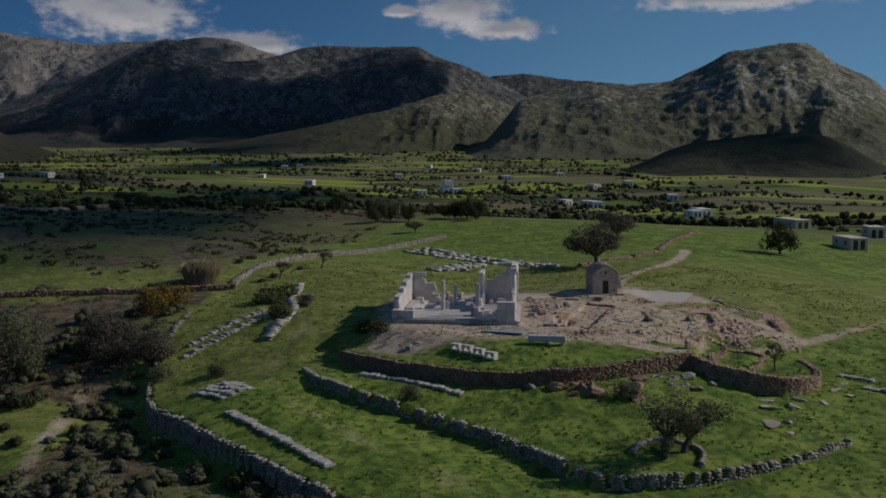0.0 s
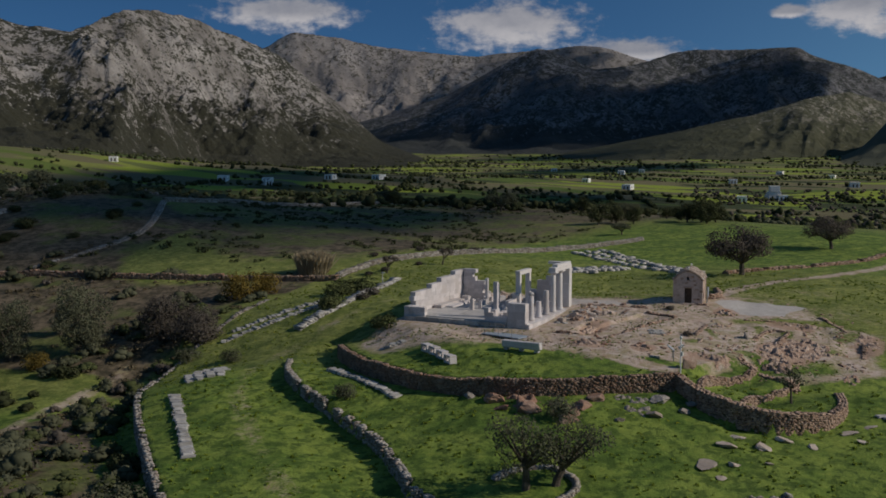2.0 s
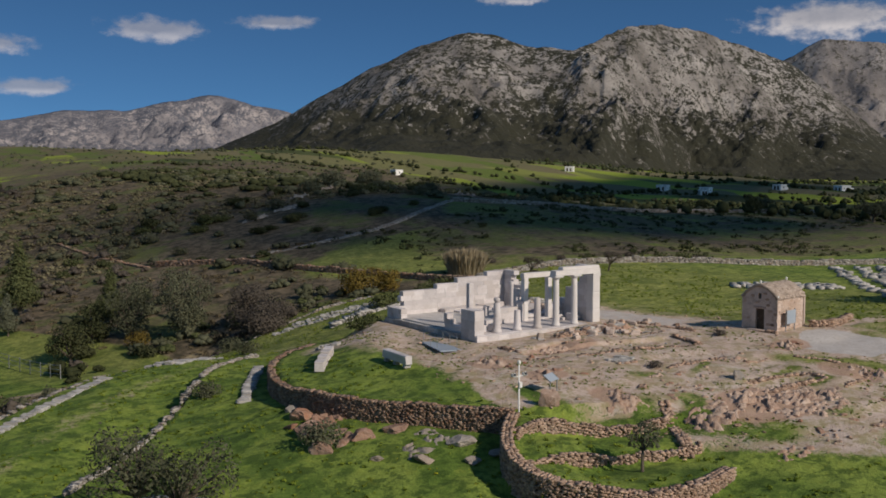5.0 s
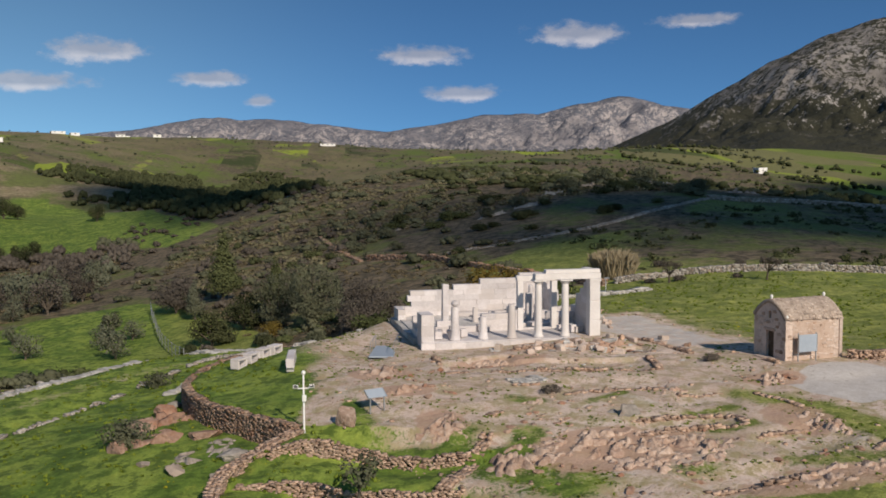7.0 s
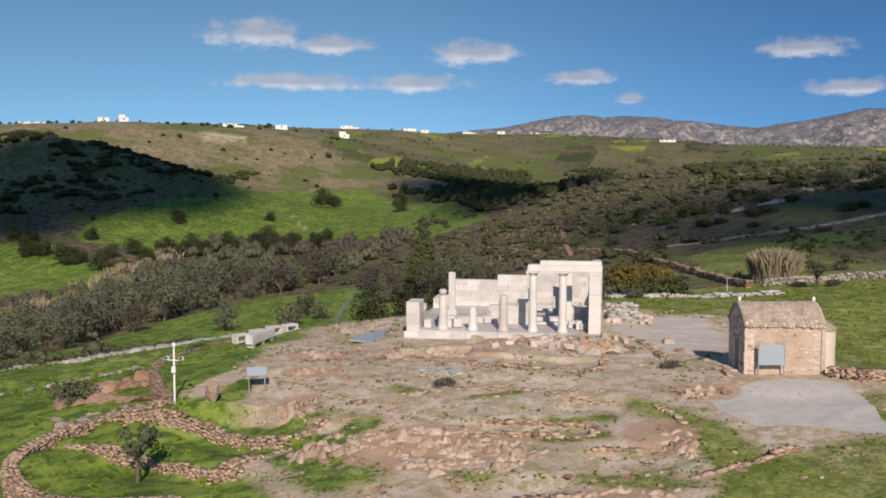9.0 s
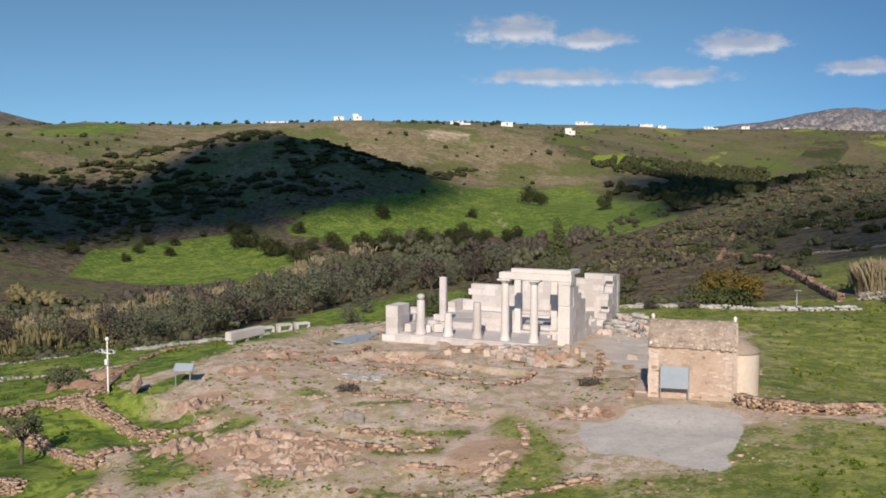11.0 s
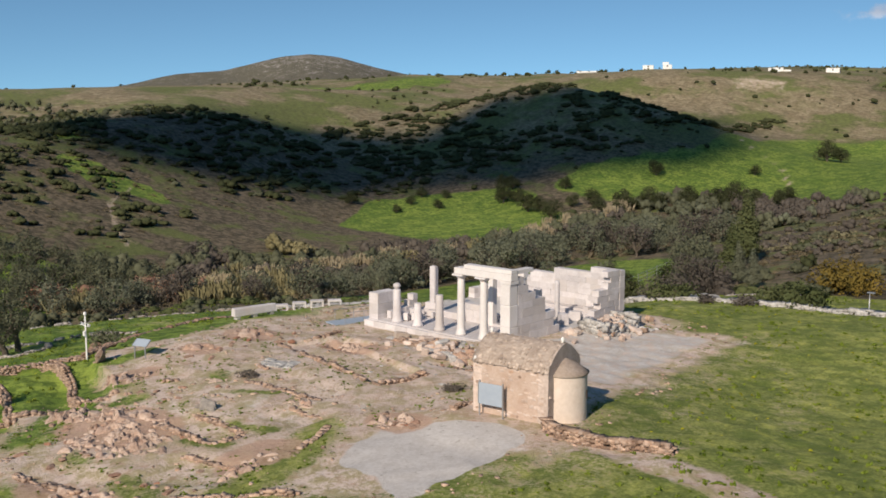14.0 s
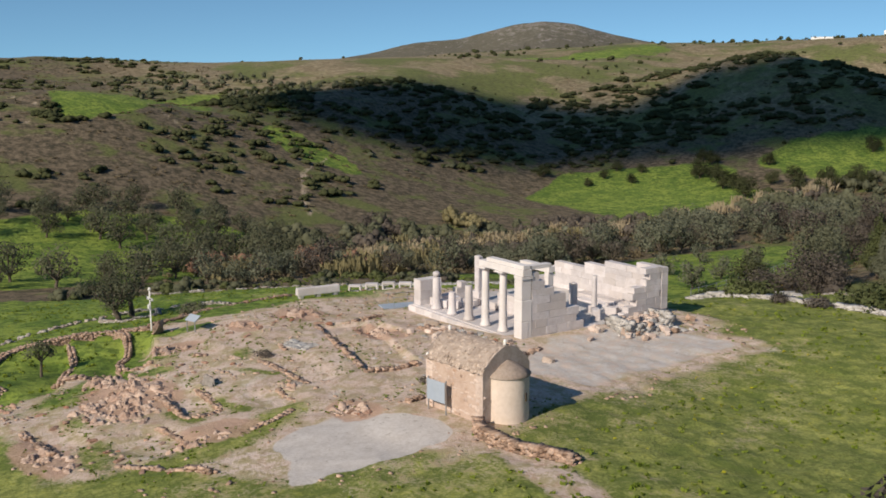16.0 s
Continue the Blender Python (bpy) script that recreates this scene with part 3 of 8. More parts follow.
def mesh_from(name, verts, faces, mat, smoothed=False):
    me = bpy.data.meshes.new(name)
    verts, faces = np.asarray(verts, np.float32), np.asarray(faces, np.int32)
    n = faces.shape[1]
    me.vertices.add(len(verts))
    me.vertices.foreach_set("co", verts.ravel())
    me.loops.add(faces.size)
    me.loops.foreach_set("vertex_index", faces.ravel())
    me.polygons.add(len(faces))
    me.polygons.foreach_set("loop_start", np.arange(0, faces.size, n, dtype=np.int32))
    me.polygons.foreach_set("loop_total", np.full(len(faces), n, np.int32))
    if smoothed:
        me.polygons.foreach_set("use_smooth", np.ones(len(faces), bool))
    me.update(calc_edges=True)
    me.materials.append(mat)
    return me


def grid_faces(rows, cols, wrap=False):
    i, j = np.meshgrid(np.arange(rows - 1), np.arange(cols if wrap else cols - 1), indexing="ij")
    k = (j + 1) % cols
    return np.stack([i * cols + j, i * cols + k, (i + 1) * cols + k, (i + 1) * cols + j], -1).reshape(-1, 4)


def build_ground():
    bearings = np.radians(np.concatenate([np.arange(-95, 120, 0.36), np.arange(120, 265, 1.5)]))
    radii = [0.0]
    while radii[-1] < 4850:
        r = radii[-1]
        radii.append(r + (0.42 if r < 46 else 0.42 + (r - 46) * 0.032))
    radii = np.array(radii)
    cx, cy = -8.0, -9.0
    R, B = np.meshgrid(radii, bearings, indexing="ij")
    x, y = cx + R * np.sin(B), cy + R * np.cos(B)
    z = height(x, y)
    z = z - 4.0 * smooth(3500, 4800, R)
    me = mesh_from("ground", np.stack([x, y, z], -1).reshape(-1, 3), grid_faces(*x.shape, True), GROUND, True)
    x, y = x.ravel(), y.ravel()
    r = np.hypot(x, y)
    wob = (fbm(x / 5, y / 5, 4, 0.55, 3) - 0.5)
    bare = smooth(-3.0, 2.5, polygon_depth(x, y, SITE) + 5 * wob)
    lawn = np.maximum(smooth(-0.5, 1.5, polygon_depth(x, y, [(-17, -18), (-20, -10), (-20, -4), (-16.5, 1), (-15.5, -6), (-15, -14)])),
                      smooth(-0.5, 1.0, polygon_depth(x, y, [(-14.5, -26), (-11, -26), (-5, -28.5), (-6, -30), (-15, -28)])))
    bare = bare * (1 - 0.75 * lawn)
    # fewer plants by the temple, more to the south and along the edges
    bare = bare * (0.68 + 0.24 * smooth(-32, -18, y) + 0.1 * smooth(6, -2, np.hypot(x - 3, y + 12) - 9))
    grown = np.zeros(np.shape(x))
    for line, w, amount in ((rounded([(9.1, -24.0), (11.0, -27.2), (12.3, -30.0), (12.8, -34.0)]), 1.3, 0.9), (rounded([(-4.2, -32.8), (-7.0, -31.0), (-9.5, -33.5)]), 2.0, 0.7), (rounded([(-5.7, -29.3), (-4.4, -26.8)]), 1.0, 0.7),
                            ([(4.2, -26.6), (7.2, -26.0)], 0.6, 0.8), ([(4.6, -29.2), (6.8, -28.8)], 0.6, 0.8), ([(-3.8, -21.6), (-2.6, -22.2)], 0.7, 0.7), ([(0.0, -23.1), (2.4, -22.0)], 0.6, 0.8), ([(7.0, -34.0), (9.6, -34.8)], 1.2, 0.7),
                            ([(1.0, -33.8), (2.4, -33.6)], 0.7, 0.7), ([(-13.2, -22.6), (-15.4, -19.0)], 1.2, 0.5), ([(19.6, -26.6), (20.6, -23.0)], 1.2, 0.8), ([(15.0, -33.0), (19.0, -31.0)], 1.8, 0.6), ([(-8.6, -27.0), (-7.6, -25.6)], 0.9, 0.6)):
        grown = np.maximum(grown, amount * smooth(w * 1.5, w * 0.4, polyline_distance(x, y, line)[0] + 1.2 * wob))
    bare = bare * (1 - 0.78 * grown)
    red = np.maximum.reduce([smooth(1.2, 0.5, np.hypot((x - a) / u, (y - c) / w)) for a, c, u, w in
                             ((-10.6, -14.2, 2.6, 2.4), (-9.8, -19.0, 2.0, 1.4), (-8.8, -24.4, 1.6, 2.2), (-2.4, -12.0, 4.0, 1.4), (-1.0, -30.0, 5.2, 3.4), (9.6, -28.6, 2.0, 2.8), (12.0, -21.8, 2.4, 1.6), (3.0, -9.2, 5.0, 1.2), (6.0, -36.5, 5.0, 1.6))])
    for line, w, amount in ((rounded([(-50, -12), (-36, 4), (-27, 13), (-17, 18.5), (-6, 19), (6, 16)]), 1.0, 0.33),
                            (rounded([(-9.5, -6.5), (-12.4, -13.0), (-14.6, -19.0), (-15.2, -22.4)]), 0.9, 0.8), (rounded([(17, 6), (24, -2), (30, -14), (29, -30)]), 2.0, 0.28),
                            (rounded([(22, -19), (32, -21), (50, -30), (80, -36)]), 1.0, 0.75),
                            (rounded([(-12, 40), (-20.3, 38.8), (-28, 37.2), (-37, 33.9), (-50, 26)]), 0.9, 0.5),
                            (rounded([(-9, -31), (-3, -38), (6, -46), (20, -60)]), 0.9, 0.6)):
        d = polyline_distance(x, y, line)[0]
        bare = np.maximum(bare, amount * smooth(w * 1.8, w * 0.4, d + wob))
    bare = np.maximum(bare, 0.36 * smooth(11, 1, np.abs(polygon_depth(x, y, SITE))) * smooth(10, 18, x))
    pave = np.maximum(smooth(-0.6, 0.7, polygon_depth(x, y, APRON) + 2.2 * wob), 0.52 * smooth(-0.9, 0.9, polygon_depth(x, y, YARD) + 3.0 * wob))
    # brown scrub falls away to the north-west beyond the outer wall, and covers the hills
    d, s, side = polyline_distance(x, y, OUTER)
    b = np.degrees(np.arctan2(x, y))
    scrub = np.where((side > 0) | (d > 60), 1.0, 0.0) * smooth(1, 6, d)
    scrub = scrub * smooth(44, 24, b) * smooth(30, 42, np.hypot(x, y))
    scrub = np.where((b > -180) & (b < -130), 0, scrub)
    meadow = np.maximum.reduce([smooth(1.15, 0.8, np.hypot((x - a) / u, (y - c) / w)) for a, c, u, w in
                                ((60, 60, 48, 22), (-50, 40, 16, 12), (-197, 74, 16, 7), (-186, 80, 12, 6), (-262, 56, 40, 13), (-104, 6, 9, 6), (-235, 84, 10, 5))]
                               + [smooth(-3, 2, polygon_depth(x, y, p)) for p in (FIELD_LOW, FIELD_UP, WEST_FIELD, YELLOW_FIELD, TERRACES, CLEARING, GROVE)])
    scrub = scrub * (1 - meadow)
    pasture = smooth(30, 42, y + 0.12 * x - 6) * smooth(20, 34, b) * smooth(230, 190, r)
    scrub = np.maximum(scrub * smooth(620, 500, r), 0.60 * pasture)
    scrub = np.maximum(scrub, 0.52 * smooth(420, 520, r) * smooth(30, 10, b))
    scrub = np.maximum(scrub, 0.85 * smooth(70, 40, np.hypot((x - 60) / 1.4, y - 165)))
    scrub = np.maximum(scrub, 0.95 * smooth(-4, 3, polygon_depth(x, y, PLOUGHED)))
    for line, w, amount in (([(-257, 40), (-215, 41), (-181, 43), (-162, 50), (-144, 54)], 1.1, 0.42), ([(-138, 305), (-119, 289), (-101, 270), (-92, 255)], 1.0, 0.6), ([(-186, 78), (-172, 64), (-155, 56), (-140, 50)], 0.8, 0.5), ([(-250, -6), (-225, 6), (-205, 12), (-195, 4)], 1.0, 0.5)):
        bare = np.maximum(bare, amount * smooth(w * 1.8, w * 0.4, polyline_distance(x, y, line)[0] + wob))
    bare = np.maximum(bare, 0.62 * smooth(1.4, 0.3, np.hypot((x + 192) / 20, (y - 436) / 16) + 1.6 * wob))
    farm = smooth(120, 200, r) * smooth(26, 42, b) + smooth(400, 520, r) * smooth(-100, -80, b) * smooth(40, 20, b)
    farm = farm * (1 - np.maximum.reduce([smooth(-6, 2, polygon_depth(x, y, p)) for p in (FIELD_UP, YELLOW_FIELD)]))
    # dry grass over the plateau behind the valley
    dry = smooth(270, 330, r) * smooth(-84, -74, b) * smooth(-2, -12, b) * (1 - meadow) * (1 - 0.5 * smooth(440, 540, y))
    for key, value in (("bare", bare), ("scrub", scrub), ("pave", pave), ("farm", np.clip(farm, 0, 1)), ("red", red), ("dry", np.clip(dry, 0, 1)), ("lush", np.clip((smooth(2, -16, x + 0.35 * (y + 10)) + smooth(40, 70, x)) * smooth(40, 30, y + 0.12 * x - 6) + smooth(-24, -34, x), 0, 1))):
        me.attributes.new(key, "FLOAT", "POINT").data.foreach_set("value", np.asarray(value, np.float32).ravel())
    return tagged(new("ground", me), "spring grass, bare earth and scrub on a terraced knoll", "ground", kind="structure")


build_ground()


def mountain(name, crest, reach, behind, mat, label, seed, rough=0.10, spurs=7.0, cols=320, rows=90, taper=0.0, crags=2.0):
    """A range under a crest line of (x, y, height): it falls towards the site over `reach` metres and steeply behind."""
    crest = np.array(crest, float)
    step = np.concatenate([[0], np.cumsum(np.hypot(*np.diff(crest[:, :2], axis=0).T))])
    u = np.linspace(0, step[-1], cols)
    c = np.stack([np.interp(u, step, crest[:, k]) for k in range(3)], -1)
    kernel = np.ones(7) / 7
    for k in range(3):
        c[:, k] = np.convolve(np.pad(c[:, k], 3, mode="edge"), kernel, "valid")
    away = c[:, :2] / np.linalg.norm(c[:, :2], axis=1)[:, None]
    v = np.concatenate([np.linspace(-1, 0, rows), np.linspace(0, 1, rows // 4)[1:]])
    V, U = np.meshgrid(v, u, indexing="ij")
    off = np.where(V < 0, V * reach, V * behind)
    x = c[None, :, 0] + away[None, :, 0] * off
    y = c[None, :, 1] + away[None, :, 1] * off
    base = land(x, y) - 3.0
    rise = np.where(V < 0, 1 + V, 1 - V)
    prof = 0.2 * rise + 0.8 * rise ** 1.75
    hc = c[None, :, 2] - base
    if taper:
        hc = hc * smooth(0, taper, U / step[-1]) * smooth(1, 1 - taper, U / step[-1])
    wave = U / step[-1] * spurs * 0.7
    warp = fbm(wave * 0.8 + seed, V * 1.5, 3, 0.5, 1)
    gully = fbm(wave * 1.5 + 1.6 * warp + seed, V * 1.1 + warp + seed * 0.37, 2, 0.5, seed % 4, True) - 0.62
    fine = fbm(x / (0.045 * step[-1]) + seed, y / (0.045 * step[-1]), 5, 0.55, 2) - 0.5
    env = np.clip(rise * (1 - rise) * 4, 0, 1)
    folds = fbm(x / 190 + seed, y / 190, 5, 0.52, 1, True) - 0.6
    crag = fbm(x / 30 + seed, y / 30, 4, 0.6, 3, True) - 0.6
    z = base + crag * crags * env * np.clip(hc / 150, 0.1, 1.5) + hc * (prof + gully * env * rough * 2.0 + folds * env * rough * 2.4 + fine * (0.3 * env + 0.13 * rise) * rough * 4)
    z = np.where(np.abs(V) > 0.999, base - 8, z)
    me = mesh_from(name, np.stack([x, y, z], -1).reshape(-1, 3), grid_faces(*x.shape), mat, True)
    return tagged(new(name, me), label, "mountain", kind="structure")


mountain("backdrop_near_mountain", [(420, 1560, 2), (470, 1470, 20), (530, 1370, 52), (575, 1290, 81), (634, 1203, 131), (667, 1160, 158), (716, 1129, 184), (771, 1091, 201), (812, 1059, 198), (847, 1030, 182), (885, 997, 177),
         (953, 1029, 198), (1059, 1066, 230), (1189, 1102, 250), (1294, 1105, 243), (1370, 1090, 219), (1448, 1072, 198), (1496, 1004, 136), (1551, 917, 45), (1600, 830, 6)],
         560, 500, LIMESTONE, "grey limestone mountain with scattered scrub and gullies", 3, 0.17, 7, 560, 150, 0.0, 16.0)
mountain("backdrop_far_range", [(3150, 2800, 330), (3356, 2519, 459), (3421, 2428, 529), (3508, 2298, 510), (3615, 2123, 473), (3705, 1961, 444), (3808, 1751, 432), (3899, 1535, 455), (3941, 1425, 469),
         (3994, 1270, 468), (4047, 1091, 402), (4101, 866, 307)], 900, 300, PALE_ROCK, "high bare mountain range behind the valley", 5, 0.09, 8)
mountain("backdrop_far_ridge", [(4166, 392, 290), (4178, 227, 322), (4183, 87, 335), (4184, -77, 311), (4174, -307, 286), (4153, -533, 261)], 800, 300, FAR_ROCK,
         "long far ridge of the valley", 6, 0.07, 4, 160, 50)
mountain("backdrop_dark_mountain", [(2674, 1753, 100), (2767, 1598, 151), (2854, 1429, 214), (2909, 1310, 281), (2948, 1217, 338), (2972, 1154, 361), (3001, 1075, 328), (3028, 995, 288), (3164, 887, 317),
         (3289, 804, 357), (3305, 731, 369), (3334, 582, 363), (3357, 431, 368), (3362, 384, 340), (3379, 183, 264), (3383, 87, 210), (3384, -66, 115)],
         1000, 400, FAR_ROCK, "dark steep mountain with two broad summits", 8, 0.10, 8, 320, 90)
mountain("backdrop_foothill", [(2040, 820, 10), (2110, 640, 46), (2170, 500, 76), (2260, 380, 108), (2420, 280, 150), (2600, 200, 176), (2720, 110, 150), (2760, -20, 90)],
         620, 500, HEATH_SLOPE, "long low foothill with pale ledges", 10, 0.12, 8, 300, 90, 0.08, 9.0)
mountain("backdrop_round_peak", [(1975, 186, 37), (1981, 117, 77), (2034, 50, 119), (2084, -20, 145), (2083, -92, 157), (2079, -162, 154), (2070, -266, 162), (2064, -311, 183), (2054, -377, 219),
         (2044, -431, 226), (2033, -484, 233), (2023, -526, 231), (2010, -578, 193), (1984, -668, 147), (1940, -794, 74)], 760, 500, GREEN_SLOPE,
         "broad green and grey peak above the plain", 12, 0.10, 7, 360, 110, 0.16, 9.0)
mountain("backdrop_dark_hill", [(983, -58, 2), (979, -116, 17), (972, -173, 28), (963, -228, 35), (953, -271, 36), (941, -317, 27), (922, -376, 17)], 240, 220, DARK_SLOPE,
         "low hill dark with maquis", 14, 0.07, 4, 160, 50, 0.3)
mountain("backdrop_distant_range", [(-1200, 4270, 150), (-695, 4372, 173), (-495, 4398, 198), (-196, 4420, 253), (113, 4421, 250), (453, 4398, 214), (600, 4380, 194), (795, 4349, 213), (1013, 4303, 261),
         (1275, 4233, 271), (1392, 4196, 306), (1596, 4123, 340), (1816, 4032, 297), (2027, 3931, 223)], 900, 250, HAZE_TINTED_ROCK, "distant mountain range on the horizon, paled by haze put into its colour", 16, 0.24, 10, 340, 60, 0.0, 12.0)
mountain("backdrop_bare_hill", [(-1421, 574, 30), (-1378, 667, 38), (-1339, 739, 51), (-1300, 803, 68), (-1263, 860, 73), (-1238, 895, 84), (-1211, 929, 95), (-1184, 963, 99), (-1156, 996, 95),
         (-1122, 1035, 80), (-1079, 1079, 67), (-1003, 1150, 50)], 520, 400, BARE_SLOPE, "smooth bare hill on the skyline", 18, 0.05, 4, 240, 80)

# ---- building blocks ----
def part(name, mesh, parent, label="", m=None):
    """A mesh object under a thing or a part."""
    ob = new(name, mesh)
    ob.parent = parent
    if m is not None:
        ob.matrix_basis = m
    return tagged(ob, label)


def thing(name, m, label, category, group="", mesh=None):
    ob = new(name, mesh)
    ob.matrix_basis = m
    return tagged(ob, label, category, group)


def bm_mesh(name, bm, mat, smoothed=False):
    me = bpy.data.meshes.new(name)
    bm.normal_update()
    bm.to_mesh(me)
    bm.free()
    me.materials.append(mat)
    if smoothed:
        me.polygons.foreach_set("use_smooth", np.ones(len(me.polygons), bool))
    return me


def box_mesh(name, sx, sy, sz, mat, bevel=0.03, rough=0.0, seed=0):
    """A block standing on z = 0, with softened and slightly uneven edges."""
    rnd = random.Random(seed)
    bm = bmesh.new()
    bmesh.ops.create_cube(bm, size=1.0)
    for v in bm.verts:
        v.co = Vector((v.co.x * sx, v.co.y * sy, (v.co.z + 0.5) * sz))
    if bevel:
        bmesh.ops.bevel(bm, geom=bm.edges[:], offset=min(bevel, 0.3 * min(sx, sy, sz)), segments=1, affect="EDGES")
    if rough:
        for v in bm.verts:
            v.co += Vector([rnd.uniform(-rough, rough) for _ in range(3)])
    return bm_mesh(name, bm, mat)


def lathe_mesh(name, rings, mat, n=20, lean=(0, 0)):
    """A turned shape from (radius, height) rings."""
    bm = bmesh.new()
    loops = []
    for r, z in rings:
        loops.append([bm.verts.new((r * math.cos(2 * math.pi * k / n) + lean[0] * z, r * math.sin(2 * math.pi * k / n) + lean[1] * z, z)) for k in range(n)])
    for a, b in zip(loops[:-1], loops[1:]):
        for k in range(n):
            bm.faces.new((a[k], a[(k + 1) % n], b[(k + 1) % n], b[k]))
    bm.faces.new(loops[0][::-1])
    bm.faces.new(loops[-1])
    me = bm_mesh(name, bm, mat)
    for p in me.polygons:
        p.use_smooth = len(p.vertices) == 4
    return me


UNIT = [box_mesh("ashlar", 1, 1, 1, MARBLE, 0.012, 0.010, k) for k in range(5)]
UNIT_NEW = [box_mesh("ashlar_new", 1, 1, 1, MARBLE_NEW, 0.03, 0.006, k) for k in range(3)]
UNIT_OLD = [box_mesh("ashlar_old", 1, 1, 1, MARBLE_OLD, 0.06, 0.03, k) for k in range(4)]


def block(name, parent, x0, x1, y0, y1, z0, z1, kinds=UNIT, label=""):
    me = kinds[int(abs(x0 * 7.3 + y0 * 3.1 + z0 * 11.7)) % len(kinds)]
    m = Matrix.LocRotScale(((x0 + x1) / 2, (y0 + y1) / 2, z0), None, (x1 - x0, y1 - y0, z1 - z0))
    return part(name, me, parent, label, m)


def coursed_wall(name, parent, axis, a, b, face, thick, z0, top, seed, label, course=0.44, kinds=UNIT):
    """Ashlar courses along one axis from a to b, up to the broken outline top(s)."""
    rnd = random.Random(seed)
    wall = new(name)
    wall.parent = parent
    tagged(wall, label)
    z, row = z0, 0
    while z < z0 + 8:
        s = a - (0.0 if row % 2 else rnd.uniform(0.3, 0.7))
        hgt = course * rnd.uniform(0.92, 1.08)
        placed = False
        while s < b:
            ln = rnd.uniform(0.85, 1.55)
            s0, s1 = max(s, a), min(s + ln, b)
            s += ln
            if s1 - s0 < 0.18:
                continue
            if top((s0 + s1) / 2) < z + hgt * 0.6:
                continue
            placed = True
            gap, out = 0.003, rnd.uniform(-0.012, 0.012)
            e0, e1 = face + out, face + thick - out
            if axis == "x":
                block("ashlar", wall, s0 + gap, s1 - gap, e0, e1, z, z + hgt - 0.004, kinds)
            else:
                block("ashlar", wall, e0, e1, s0 + gap, s1 - gap, z, z + hgt - 0.004, kinds)
        z += hgt
        row += 1
        if not placed:
            break
    return wall


# ---- the temple ----
def build_temple():
    t = thing("temple_ruin", pose(0, 0, 0), "partly rebuilt white marble temple ruin with broken walls and columns", "temple")
    fl = 0.46
    for k, (x0, x1, y0, y1) in enumerate([(-6.6, -2.2, -6.6, -2.4), (-2.2, 2.2, -6.6, -2.4), (2.2, 6.7, -6.6, -2.4), (-6.5, -1.5, -2.4, 2.2), (-1.5, 3.0, -2.4, 2.2), (3.0, 6.6, -2.4, 2.2),
                                          (-6.5, -1.0, 2.2, 6.4), (-1.0, 6.6, 2.2, 6.4)]):
        part("floor_slab", box_mesh("floor_slab", x1 - x0 - 0.02, y1 - y0 - 0.02, fl + 0.5, FLOORING if k > 2 else MARBLE, 0.02), t, "grey-white marble floor slab",
             pose((x0 + x1) / 2, (y0 + y1) / 2, -0.5 + (0.06 if k > 2 else 0)))
    # stepped edge under the colonnade
    coursed_wall("stylobate", t, "x", -6.75, 6.75, -6.85, 0.3, -0.35, lambda s: 0.40, 1, "long marble step under the columns", 0.38)
    coursed_wall("west_foundation", t, "y", -4.4, 6.9, -6.95, 0.5, -0.9, lambda s: 0.45, 2, "low shaded foundation courses", 0.42, UNIT_OLD)
    # rear wall, lower at its western end
    rear = lambda s: float(np.interp(s, [-6.7, -5.75, -5.7, -5.2, -1.4, -1.35, 0.5, 0.6, 3.4, 3.5, 5.4, 5.5, 6.8], [1.5, 1.5, 2.3, 2.8, 2.9, 3.2, 3.3, 3.5, 3.6, 3.75, 3.8, 4.15, 4.15]))
    coursed_wall("rear_wall", t, "x", -6.65, 6.68, 6.35, 0.62, 0.0, rear, 3, "tall white marble rear wall")
    east_rear = lambda s: float(np.interp(s, [2.6, 3.3, 3.9, 4.4, 5.3, 6.3], [0.9, 1.5, 2.3, 3.2, 3.9, 4.1]))
    coursed_wall("east_rear_wall", t, "y", 2.7, 6.33, 6.03, 0.62, 0.1, east_rear, 4, "stepped marble wall stub")
    east = lambda s: float(np.interp(s, [-5.6, -4.6, -4.2, -3.6, -3.2, -2.4, -1.9, -1.2, -0.4, 0.6], [5.05, 5.05, 4.4, 3.7, 3.3, 2.6, 1.9, 1.3, 0.9, 0.55]))
    coursed_wall("east_wall", t, "y", -5.55, 0.7, 6.03, 0.62, 0.0, east, 5, "side wall that steps down to the rear", 0.55)
    # the front pier and the corner block at the other end
    coursed_wall("front_pier", t, "y", -6.42, -5.56, 5.86, 0.80, 0.1, lambda s: 4.5, 6, "tall square corner pier", 1.45, UNIT_NEW)
    coursed_wall("west_pier", t, "y", -6.42, -4.5, -6.65, 0.9, 0.05, lambda s: float(np.interp(s, [-6.4, -5.0, -4.6], [2.5, 2.45, 2.0])), 7, "squat broken corner pier", 0.82)
    coursed_wall("west_stub", t, "y", -4.45, -2.0, -6.6, 0.6, 0.0, lambda s: float(np.interp(s, [-4.4, -3.6, -3.5, -2.8, -2.7], [0.5, 0.9, 1.0, 1.7, 1.9])), 8, "broken remains of the side wall")
    coursed_wall("north_west_corner", t, "y", 4.6, 6.33, -6.65, 0.6, 0.0, lambda s: 1.5, 9, "low corner of marble blocks")
    # cross wall with its doorways
    cross = lambda s: float(np.interp(s, [-6, -4.8, -4.7, -3.3, -3.2, -1.2, -1.1, 0.2, 0.3, 1.2], [0.7, 0.7, 1.2, 1.3, 0.75, 0.75, 1.6, 1.7, 2.3, 2.3]))
    coursed_wall("cross_wall", t, "x", -5.9, 1.45, -2.45, 0.5, fl, cross, 10, "broken inner wall between porch and hall")
